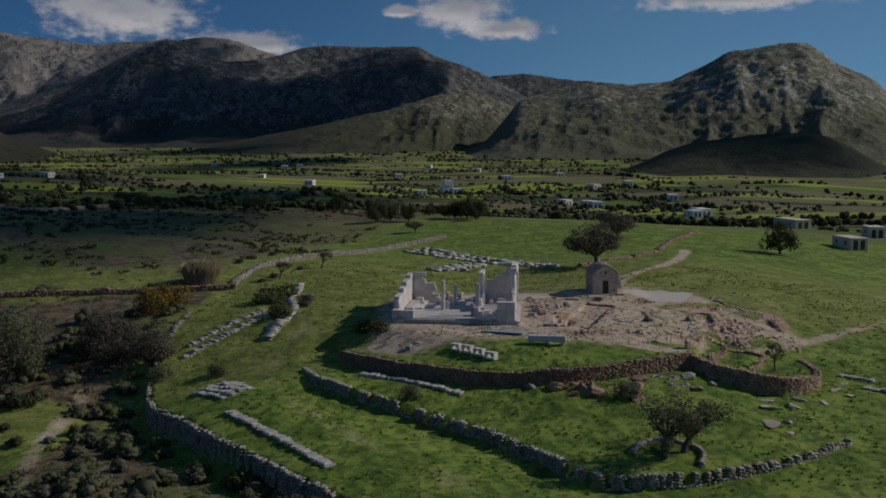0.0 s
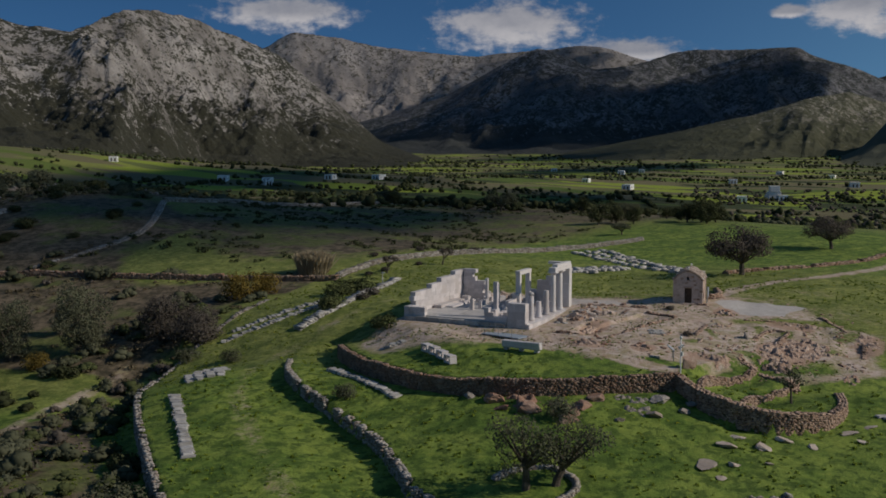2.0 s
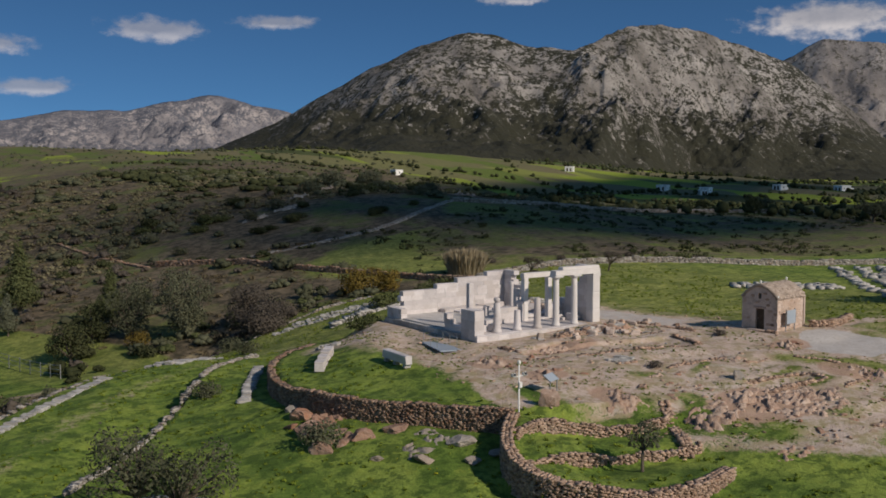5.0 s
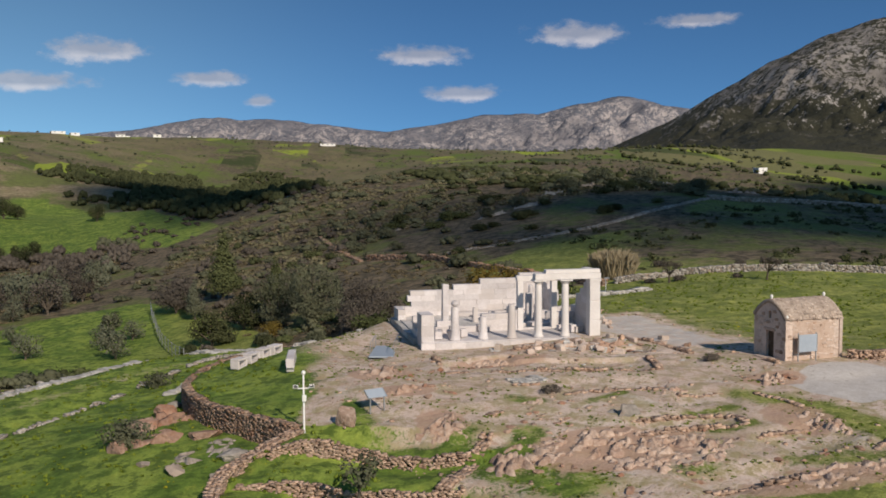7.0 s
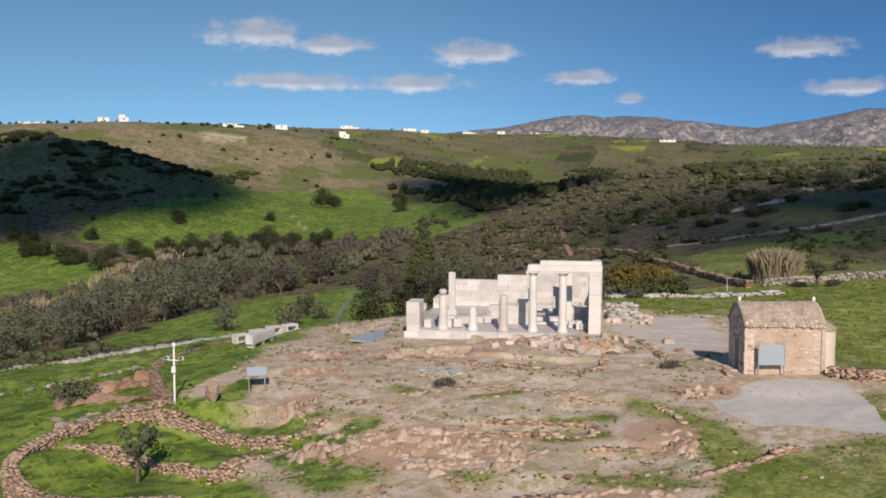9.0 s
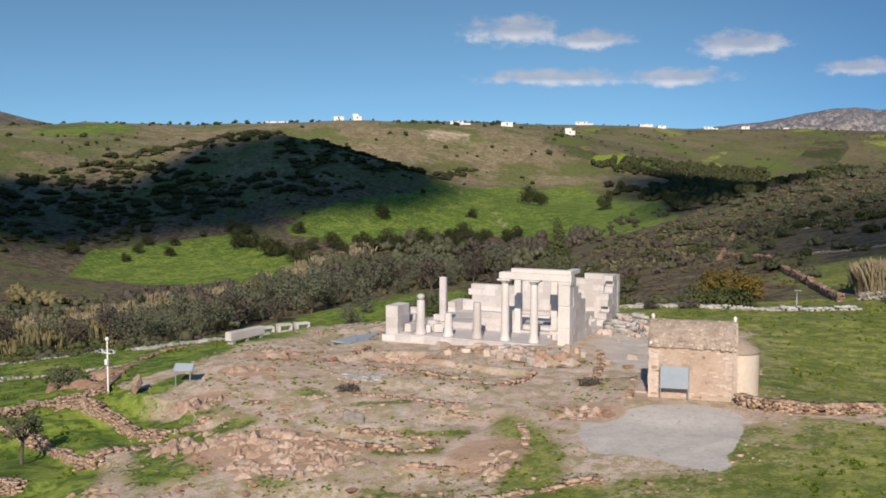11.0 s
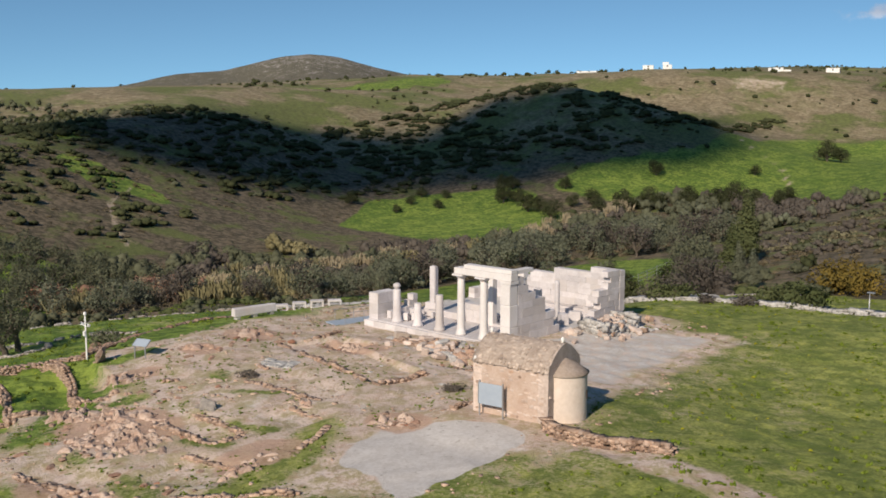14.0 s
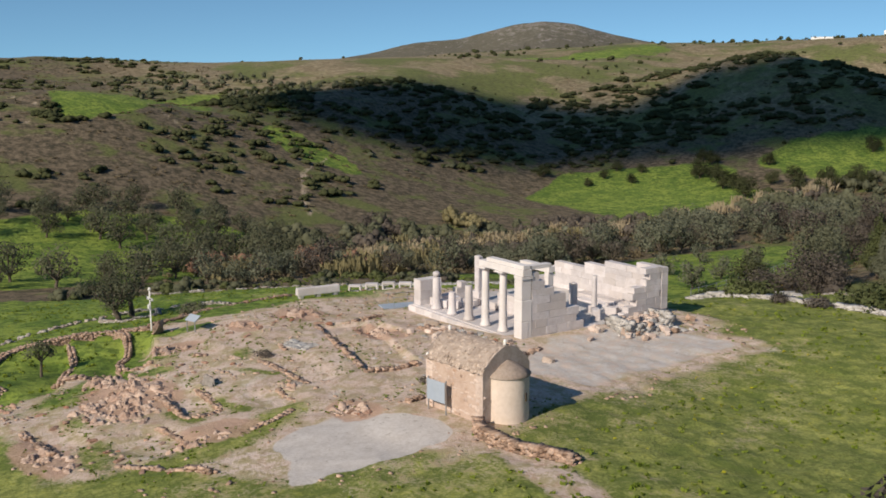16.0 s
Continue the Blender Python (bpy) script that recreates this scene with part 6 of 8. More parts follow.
# ---- plants ----
def leaf_cards(n, lobes, size, seed, hang=0.0, stretch=1.0):
    """n small leaf sprays (bent quads) over several lobes (x, y, z, rx, ry, rz)."""
    rs = np.random.RandomState(seed)
    lobes = np.array(lobes, float)
    vol = (lobes[:, 3] * lobes[:, 4] * lobes[:, 5]) ** 0.8
    which = rs.choice(len(lobes), n, p=vol / vol.sum())
    d = rs.normal(size=(n, 3))
    d /= np.linalg.norm(d, axis=1)[:, None]
    r = rs.uniform(0.35, 1.0, n) ** 0.5 * (0.86 + 0.28 * rs.rand(n))
    c = lobes[which, :3] + d * r[:, None] * lobes[which, 3:]
    out = d + np.array([0, 0, 0.35]) + rs.normal(size=(n, 3)) * 0.38
    a = np.cross(out, rs.normal(size=(n, 3)))
    a[:, 2] -= hang * np.linalg.norm(a, axis=1)
    a /= np.linalg.norm(a, axis=1)[:, None] + 1e-9
    b = np.cross(a, out)
    b /= np.linalg.norm(b, axis=1)[:, None] + 1e-9
    s = size * rs.uniform(0.55, 1.3, n)[:, None]
    a, b = a * s * stretch, b * s * 0.8
    bend = np.cross(a, b) / (s * 2.4)
    v = np.stack([c - a * 0.6, c - b * 0.55 + bend, c + a * 0.7, c + b * 0.55 + bend], 1)
    f = np.arange(4 * n).reshape(n, 4)
    return v.reshape(-1, 3), f


def limb(bm, p, q, r0, r1, n=6):
    p, q = Vector(p), Vector(q)
    d = (q - p).normalized()
    u = d.cross(Vector((0.3, 0.9, 0.2))).normalized()
    w = d.cross(u)
    loops = []
    for c, r in ((p, r0), ((p + q) / 2 + u * r0 * 0.4, (r0 + r1) / 2), (q, r1)):
        loops.append([bm.verts.new(c + (u * math.cos(2 * math.pi * k / n) + w * math.sin(2 * math.pi * k / n)) * r) for k in range(n)])
    for a, b in zip(loops[:-1], loops[1:]):
        for k in range(n):
            bm.faces.new((a[k], a[(k + 1) % n], b[(k + 1) % n], b[k]))


def tree_kind(h, spread, leaves, size, mat, seed, trunk=0.35, bole=0.3, lean=0.0, flat=0.6, lobes=9, hang=0.0, column=False, low=0.55):
    """A trunk mesh with limbs and a crown mesh of leaf sprays."""
    rnd = random.Random(seed)
    bm = bmesh.new()
    fork = (lean * h * 0.3, 0, h * bole)
    limb(bm, (0, 0, -0.3), fork, trunk, trunk * 0.7, 8)
    blobs = []
    for k in range(lobes):
        a = 2 * math.pi * k / lobes + rnd.uniform(-0.4, 0.4)
        if column:
            z = h * (0.22 + 0.72 * k / lobes)
            w = spread * (1.05 - 0.8 * (k / lobes))
            tip = (rnd.uniform(-0.3, 0.3) * w, rnd.uniform(-0.3, 0.3) * w, z)
            blobs.append((*tip, w * rnd.uniform(0.6, 0.9), w * rnd.uniform(0.6, 0.9), h * 0.14))
        else:
            rad = spread * rnd.uniform(0.35, 0.8) * (0.4 if k == 0 else 1)
            z = h * (rnd.uniform(low, 0.86) if k else 0.86)
            tip = (fork[0] + lean * h * 0.5 + rad * math.cos(a), rad * math.sin(a), z)
            w = spread * rnd.uniform(0.28, 0.48)
            blobs.append((*tip, w, w, w * flat * rnd.uniform(0.8, 1.2)))
        limb(bm, fork, tip, trunk * 0.45, trunk * 0.12, 5)
    wood = bm_mesh("trunk", bm, BARK)
    v, f = leaf_cards(leaves, blobs, size, seed, hang)
    return wood, mesh_from("crown", v, f, mat)


def plant_tree(kind, x, y, label, name="tree", scale=1.0, yaw=None, group="", z=None, seed=0):
    wood, crown = kind
    yaw = random.Random(int(x * 13 + y * 7)).uniform(0, 360) if yaw is None else yaw
    m = pose(x, y, (spot(x, y) if z is None else z), 0, 0, yaw) @ Matrix.Scale(scale, 4)
    t = thing(name, m, label, "tree", group)
    part("trunk", wood, t)
    part("crown", crown, t)
    return t


OLIVE_A = tree_kind(4.6, 2.4, 1700, 0.15, OLIVE, 1, 0.28, 0.3, 0.12, 0.9, 12, 0, False, 0.42)
OLIVE_B = tree_kind(4.0, 2.6, 1600, 0.15, OLIVE, 2, 0.30, 0.26, 0.35, 0.8, 12, 0, False, 0.42)
GREY_A = tree_kind(4.0, 2.2, 700, 0.30, GREY_OLIVE, 3, 0.22, 0.14, 0, 1.0, 13, 0, False, 0.3)
GREY_B = tree_kind(3.6, 2.0, 600, 0.30, OLIVE, 4, 0.22, 0.14, 0.1, 1.0, 13, 0, False, 0.3)
UMBRELLA = tree_kind(5.8, 4.6, 4200, 0.24, BROWNLEAF, 5, 0.4, 0.26, 0.1, 0.7, 18)
UMBRELLA_G = tree_kind(5.2, 4.6, 2400, 0.30, OLIVE, 6, 0.4, 0.25, 0.1, 0.5, 14)
DARK_ROUND = tree_kind(5.0, 2.9, 2200, 0.24, DARKLEAF, 7, 0.25, 0.1, 0, 1.0, 15, 0, False, 0.3)
EUCALYPT = tree_kind(11.0, 3.0, 5200, 0.25, GREENLEAF, 9, 0.3, 0.12, 0, 1.0, 12, 0.5, True)
CONIFER = tree_kind(7.0, 2.0, 3200, 0.19, GREY_OLIVE, 10, 0.2, 0.08, 0, 1.0, 10, 0.2, True)
WEEPING = tree_kind(7.5, 3.6, 4800, 0.22, OLIVE, 11, 0.3, 0.12, 0, 1.2, 18, 1.2, False, 0.25)
BROWN_BUSH = tree_kind(4.6, 3.6, 4400, 0.18, BROWNLEAF, 12, 0.2, 0.08, 0, 0.8, 18, 0, False, 0.2)
SMALL_TREE = tree_kind(3.0, 1.2, 420, 0.16, OLIVE, 13, 0.12, 0.4, 0.1, 0.8)

plant_tree(OLIVE_A, -37.4, -19.0, "old olive tree with a thin grey-green crown in a stone ring", "olive_tree", 1.1, 200, "olives in the stone ring")
plant_tree(OLIVE_B, -36.2, -20.6, "leaning old olive tree beside another olive", "olive_tree", 1.05, 290, "olives in the stone ring")
plant_tree(SMALL_TREE, -14.1, -32.2, "small young olive tree on the walled terrace", "olive_tree", 0.95, 40)
plant_tree(UMBRELLA, 44.5, -17.5, "broad brownish tree with a flat crown in the meadow", "meadow_tree", 1.05, 30)
plant_tree(UMBRELLA, 92.0, -24.0, "broad dark tree with a round crown in the meadow", "meadow_tree", 0.92, 80)
plant_tree(DARK_ROUND, 88.0, -55.0, "dense dark tree with a low round crown in the meadow", "meadow_tree", 1.25, 10)
plant_tree(EUCALYPT, -22.0, 84.0, "tall ragged green tree in the valley", "tall_tree", 1.05)
plant_tree(EUCALYPT, -14.6, 65.0, "tall ragged green tree in the valley", "tall_tree", 0.72)
plant_tree(DARK_ROUND, -23.0, 52.5, "dense round dark-green tree by the fence", "round_tree", 0.95)
plant_tree(DARK_ROUND, -19.0, 59.0, "dense round dark-green tree by the fence", "round_tree", 1.0)
plant_tree(CONIFER, -25.9, 73.0, "grey-green conifer on the valley slope", "conifer", 0.85)
plant_tree(CONIFER, -12.2, 62.2, "grey-green conifer on the valley slope", "conifer", 0.8)
plant_tree(CONIFER, -7.0, 55.6, "grey-green conifer on the valley slope", "conifer", 0.7)
plant_tree(WEEPING, -10.6, 48.0, "large tree with hanging grey-green boughs", "weeping_tree", 0.95)
plant_tree(WEEPING, -14.8, 55.4, "large tree with hanging grey-green boughs", "weeping_tree", 0.85)
plant_tree(BROWN_BUSH, -29.0, 81.0, "bare brown bushy tree", "bare_tree", 1.1)
plant_tree(BROWN_BUSH, -4.8, 40.2, "wide bare brown bush behind the temple", "bare_tree", 1.1)
plant_tree(BROWN_BUSH, -6.2, 34.5, "wide bare brown bush behind the outer wall", "bare_tree", 0.95)
plant_tree(GREY_A, -34.9, 54.9, "small olive tree on the valley grass", "olive_tree", 0.85)
plant_tree(GREY_B, -37.3, 69.5, "small olive tree on the valley grass", "olive_tree", 0.95)
for x, y, s in ((166.6, 71.4, 1.5), (184, 118, 1.2), (176.7, 73.8, 0.9), (112.4, 19.9, 0.7), (161.6, 33.9, 1.1)):
    plant_tree(UMBRELLA_G, x, y, "dark spreading tree at a field edge", "field_tree", s * 0.7, group="field trees")
for x, y, s in ((146, 10.7, 1.5), (149, 8, 1.3), (136.7, 33, 1.3), (141, 30, 1.1), (139, 25, 1.0), (165, 105, 1.2), (171, 40, 1.1), (174, 36, 0.8), (170, 30, 0.7), (158, 22, 0.8), (146, 14, 1.2), (140, 8, 1.2), (150, 17, 0.9), (240, 190, 1.4), (180, 52, 1.2)):
    plant_tree(DARK_ROUND, x, y, "low dark tree at a field edge", "field_tree", s * 0.8, group="dark field trees")


def bush_kind(r, n, size, mat, seed, tall=0.75):
    rnd = random.Random(seed)
    lobes = [(rnd.uniform(-0.5, 0.5) * r, rnd.uniform(-0.5, 0.5) * r, r * tall * rnd.uniform(0.35, 0.6), r * rnd.uniform(0.45, 0.65), r * rnd.uniform(0.45, 0.65), r * tall * rnd.uniform(0.4, 0.6)) for _ in range(6)]
    v, f = leaf_cards(n, lobes, size, seed)
    v[:, 2] = np.maximum(v[:, 2], -0.05)
    return mesh_from("bush", v, f, mat)


def bush(me, x, y, s, label, group=""):
    m = pose(x, y, spot(x, y) - 0.05, 0, 0, (x * 37 + y * 91) % 360) @ Matrix.Scale(s, 4)
    return thing("bush", m, label, "bush", group, me)


B_GREEN, B_DARK, B_RUST, B_BROWN = bush_kind(1.5, 900, 0.16, GREENLEAF, 1), bush_kind(1.5, 900, 0.18, DARKLEAF, 2), bush_kind(1.9, 1300, 0.18, RUST, 3, 1.2), bush_kind(1.3, 700, 0.15, BROWNLEAF, 4)
B_OLIVE = bush_kind(1.5, 800, 0.17, OLIVE, 5, 1.0)
for me, x, y, s, label in [(B_OLIVE, -25.8, -17.2, 1.0, "grey-green bush among the boulders"), (B_GREEN, -8.6, 8.2, 1.2, "dense green bush beside the temple corner"), (B_GREEN, -5.0, 10.4, 1.2, "dense green bush beside the temple corner"),
                           (B_OLIVE, -12.6, 24.6, 0.9, "grey-green bush beside marble blocks"), (B_OLIVE, -11.6, 31.6, 1.0, "grey-green bush behind the outer wall"), (B_GREEN, 2.4, 21.6, 1.5, "low spreading green bush by the stone row"),
                           (B_GREEN, 12.6, 24.6, 1.9, "broad green bush by the stone row"), (B_GREEN, 9.8, 25.2, 1.4, "broad green bush by the stone row"), (B_BROWN, 6.7, 20.0, 0.8, "dry brown bush by the stone row"), (B_BROWN, 9.2, 20.6, 1.0, "dry brown bush by the stone row"),
                           (B_RUST, 9.5, 40.5, 1.5, "autumn-red and yellow bush on the scrub slope"), (B_RUST, 12.5, 38.6, 1.2, "autumn-red and yellow bush on the scrub slope"), (B_RUST, -15.6, 50.0, 0.9, "rust-coloured bush in the valley grass"),
                           (B_OLIVE, -25.6, 2.2, 0.8, "small dark bush beside marble blocks"), (B_DARK, -16.5, 44.7, 1.2, "round green bush near the fence"), (B_BROWN, 10.6, -16.0, 0.55, "low dry bush on the bare ground"), (B_BROWN, -1.6, -21.2, 0.55, "low dry bush on the bare ground"),
                           (B_OLIVE, -46.0, 8.0, 1.6, "grey-green bush below the outer wall"), (B_DARK, -39.0, 14.0, 1.3, "dark bush below the outer wall")]:
    bush(me, x, y, s, label)
pick = random.Random(15)
for x, y, s in ((31.5, 106, 1.5), (34, 108, 1.2), (22, 125, 1.7), (24.5, 123, 1.3), (23, 102, 1.3), (26, 103, 1.0), (45.5, 98, 1.4), (48, 100, 1.1), (14, 135, 1.8), (11, 131, 1.4), (58, 126, 1.8), (61, 128, 2.0), (66, 131, 1.6), (54, 122, 1.3), (40, 118, 1.2), (36, 121, 1.5), (28, 116, 1.2), (18, 118, 1.4), (9, 120, 1.5), (5, 126, 1.3),
                (70, 120, 1.5), (76, 124, 1.8), (50, 134, 1.9), (44, 140, 1.8), (33, 136, 1.7), (62, 146, 2.4), (74, 150, 2.6), (86, 144, 2.2), (2, 112, 1.2), (-6, 118, 1.4), (-10, 108, 1.2), (8, 101, 1.0), (30, 92, 0.9), (58, 104, 1.0)):
    bush(pick.choice((B_DARK, B_OLIVE, B_GREEN)), x, y, s, "rounded evergreen bush on the stony slope", "bushes of the stony slope")
BARE_SMALL = tree_kind(3.0, 1.5, 500, 0.16, BROWNLEAF, 41, 0.16, 0.3, 0.3, 0.7)
for x, y, s in ((27.4, 28.6, 0.9), (37.0, 24.6, 0.9)):
    plant_tree(BARE_SMALL, x, y, "small dark bare tree in the meadow", "bare_tree", s)
for x, y, s in ((29.2, 29.6, 0.7), (35.0, 27.2, 0.6), (33.0, 44.0, 0.9), (41.0, 39.0, 0.8), (52.0, 36.0, 0.8), (26.0, 30.6, 0.6), (60.0, 30.0, 0.9)):
    bush(B_BROWN, x, y, s, "dark bare bush along the field wall", "bushes along the field wall")


def reed_mesh(n, rx, ry, h, seed):
    rs = np.random.RandomState(seed)
    a, r = rs.uniform(0, 6.283, n), np.sqrt(rs.rand(n))
    x, y = rx * r * np.cos(a), ry * r * np.sin(a)
    hh = h * rs.uniform(0.6, 1.05, n) * (1 - 0.25 * r)
    dx, dy = rs.normal(0, 0.16, n) + 0.12 * np.cos(a), rs.normal(0, 0.16, n) + 0.12 * np.sin(a)
    t = rs.uniform(0, 3.14, n)
    w = rs.uniform(0.03, 0.07, n)
    wx, wy = w * np.cos(t), w * np.sin(t)
    z = np.zeros(n)
    v = np.stack([np.stack([x - wx, y - wy, z - 0.2], -1), np.stack([x + wx, y + wy, z - 0.2], -1), np.stack([x + dx * hh + wx * 2.4, y + dy * hh + wy * 2.4, hh * 0.85], -1), np.stack([x + dx * hh * 1.2, y + dy * hh * 1.2, hh], -1)], 1)
    return mesh_from("reeds", v.reshape(-1, 3), np.arange(4 * n).reshape(n, 4), REED)


thing("reed_clump", pose(25.0, 39.4, spot(25.0, 39.4)), "tall clump of dry straw-coloured reeds at the field wall", "reeds", mesh=reed_mesh(3000, 2.3, 1.9, 3.7, 1))


def scatter(name, xs, ys, sizes, kinds, label, category, seed, squash=1.0):
    """Many plants of several kinds merged into one object; kinds are (points, faces)."""
    rs = np.random.RandomState(seed)
    zs = height(xs, ys)
    which = rs.randint(0, len(kinds), len(xs))
    vs, fs, base = [], [], 0
    for k, (kv, kf) in enumerate(kinds):
        sel = np.where(which == k)[0]
        if not len(sel):
            continue
        yaw = rs.uniform(0, 6.283, len(sel))
        c, s = np.cos(yaw)[:, None], np.sin(yaw)[:, None]
        sc = sizes[sel][:, None]
        x = (kv[None, :, 0] * c - kv[None, :, 1] * s) * sc + xs[sel][:, None]
        y = (kv[None, :, 0] * s + kv[None, :, 1] * c) * sc + ys[sel][:, None]
        z = kv[None, :, 2] * sc * squash * rs.uniform(0.75, 1.25, (len(sel), 1)) + zs[sel][:, None] - 0.05 * sc
        vs.append(np.stack([x, y, z], -1).reshape(-1, 3))
        fs.append((kf[None] + (base + len(kv) * np.arange(len(sel)))[:, None, None]).reshape(-1, 4))
        base += len(kv) * len(sel)
    return name, np.concatenate(vs), np.concatenate(fs), label, category


def stuff(made, mat):
    name, v, f, label, category = made
    return tagged(new(name, mesh_from(name, v, f, mat, True)), label, category, kind="stuff")


def shrub_forms(n, cards, size, seed, tall=0.7, lobes=4):
    """Low bushes, about 2 wide."""
    out = []
    for k in range(n):
        rnd = random.Random(seed + k)
        parts = [(rnd.uniform(-0.5, 0.5), rnd.uniform(-0.5, 0.5), tall * rnd.uniform(0.25, 0.6), rnd.uniform(0.4, 0.62), rnd.uniform(0.4, 0.62), tall * rnd.uniform(0.35, 0.5)) for _ in range(lobes)]
        v, f = leaf_cards(cards, parts, size, seed + k)
        v[:, 2] = np.maximum(v[:, 2], 0.0)
        out.append((v, f))
    return out


def sample(n, x0, x1, y0, y1, keep, seed):
    rs = np.random.RandomState(seed)
    x, y = rs.uniform(x0, x1, n), rs.uniform(y0, y1, n)
    k = keep(x, y)
    return x[k], y[k]


def inside(pts):
    return lambda x, y: polygon_depth(x, y, pts) > 0


def clumped(x, y, scale, cut, k=0):
    return fbm(x / scale, y / scale, 3, 0.55, k) > cut


def ball(n=2):
    """A cube of n x n faces a side, blown up to a sphere."""
    seen, pts, faces = {}, [], []

    def at(p):
        q = tuple(round(c, 5) for c in p)
        if q not in seen:
            seen[q] = len(pts)
            pts.append(np.array(p) / np.linalg.norm(p))
        return seen[q]

    for axis in range(3):
        for side in (-1, 1):
            for a in range(n):
                for b in range(n):
                    quad = []
                    for i, j in ((0, 0), (1, 0), (1, 1), (0, 1)):
                        p = [0.0, 0.0, 0.0]
                        p[axis], p[(axis + 1) % 3], p[(axis + 2) % 3] = side, 2 * (a + i) / n - 1, 2 * (b + j) / n - 1
                        quad.append(at(p))
                    faces.append(quad if side > 0 else quad[::-1])
    return np.array(pts), np.array(faces)


def clump_forms(n, lobes, cards, size, seed, tall=1.0, spread=0.55, fine=2, stem=0.0, core=0.82):
    """Dense bushes and far crowns, about 2 wide: dented clumps of foliage with loose sprays round them."""
    bv, bf = ball(fine)
    out = []
    for k in range(n):
        q = np.random.RandomState(seed + k)
        vs, fs, parts, base = [], [], [], 0
        for m in range(lobes):
            a, rad = 6.283 * (m + q.rand() * 0.7) / lobes, spread * q.uniform(0.5, 1.1) * (m > 0)
            w = q.uniform(0.40, 0.58) * (1.15 if m == 0 else 1)
            c = np.array([rad * math.cos(a), rad * math.sin(a), stem + tall * (q.uniform(0.28, 0.5) + (0.16 if m == 0 else 0))])
            r = np.array([w, w * q.uniform(0.85, 1.1), tall * w * q.uniform(0.72, 0.95)])
            dent = 1 + q.uniform(-0.24, 0.20, (len(bv), 1))
            vs.append(c + bv * r * dent * core)
            fs.append(bf + base)
            base += len(bv)
            parts.append((*c, *(r * 1.02)))
        v, f = leaf_cards(cards, parts, size, seed + k)
        vs.append(v)
        fs.append(f + base)
        v = np.concatenate(vs)
        if not stem:
            v[:, 2] = np.maximum(v[:, 2], -0.05)
        out.append((v, np.concatenate(fs)))
    return out


FORMS_S = shrub_forms(6, 40, 0.26, 100)
FORMS_B = clump_forms(6, 5, 110, 0.17, 200, 0.9, core=0.66)
FORMS_M = clump_forms(7, 5, 44, 0.21, 250, 0.85)
FORMS_T = clump_forms(7, 6, 150, 0.17, 300, 1.35, 0.6, 2, 0.25, 0.68)
FORMS_F = clump_forms(6, 3, 26, 0.24, 400, 1.2, 0.5, core=0.76)
FORMS_H = shrub_forms(6, 24, 0.34, 150)
FORMS_X = clump_forms(6, 2, 8, 0.34, 450, 1.2, 0.5, core=0.84)
rs = np.random.RandomState(9)
THICKET = [(-62, -2), (-66, 22), (-66, 52), (-66, 78), (-54, 98), (-40, 120), (-34, 165), (-44, 210), (-62, 250), (-96, 262), (-116, 214), (-112, 150), (-118, 112), (-122, 84), (-132, 60), (-120, 26), (-92, -4)]
SLOPE = [(-44, 20), (-22, 31), (-6, 36), (10, 30), (17, 45), (15, 80), (40, 90), (80, 130), (110, 200), (40, 260), (-20, 200), (-40, 130), (-30, 96), (-24, 60), (-26, 44), (-40, 38)]
HILL_A = [(-196, 150), (-188, 128), (-196, 104), (-214, 84), (-236, 66), (-262, 66), (-300, 82), (-300, 120), (-276, 150), (-262, 176), (-240, 186), (-214, 182)]
GULLY = [(-190, 150), (-214, 184), (-245, 190), (-268, 214), (-262, 250), (-222, 240), (-190, 205), (-188, 176)]
HILL_B = [(-190, 205), (-172, 226), (-156, 240), (-138, 282), (-150, 312), (-185, 330), (-225, 320), (-258, 290), (-272, 250), (-240, 205)]
RIDGE_B = [(-140, 280), (-150, 312), (-160, 345), (-158, 395), (-166, 395), (-172, 345), (-205, 322), (-195, 300)]
WOOD = [(-24, 196), (-38, 258), (-60, 336), (-104, 398), (-116, 440), (-84, 620), (10, 695), (44, 560), (14, 420), (14, 300), (4, 226)]
WEST = [(-75, -30), (-66, 0), (-95, -4), (-124, 24), (-150, 60), (-176, 96), (-262, 100), (-330, 150), (-420, 160), (-430, -60), (-300, -110), (-150, -90)]
free = lambda x, y: np.logical_and.reduce([polygon_depth(x, y, p) < 1 for p in (FIELD_LOW, FIELD_UP, WEST_FIELD, YELLOW_FIELD, CLEARING)])
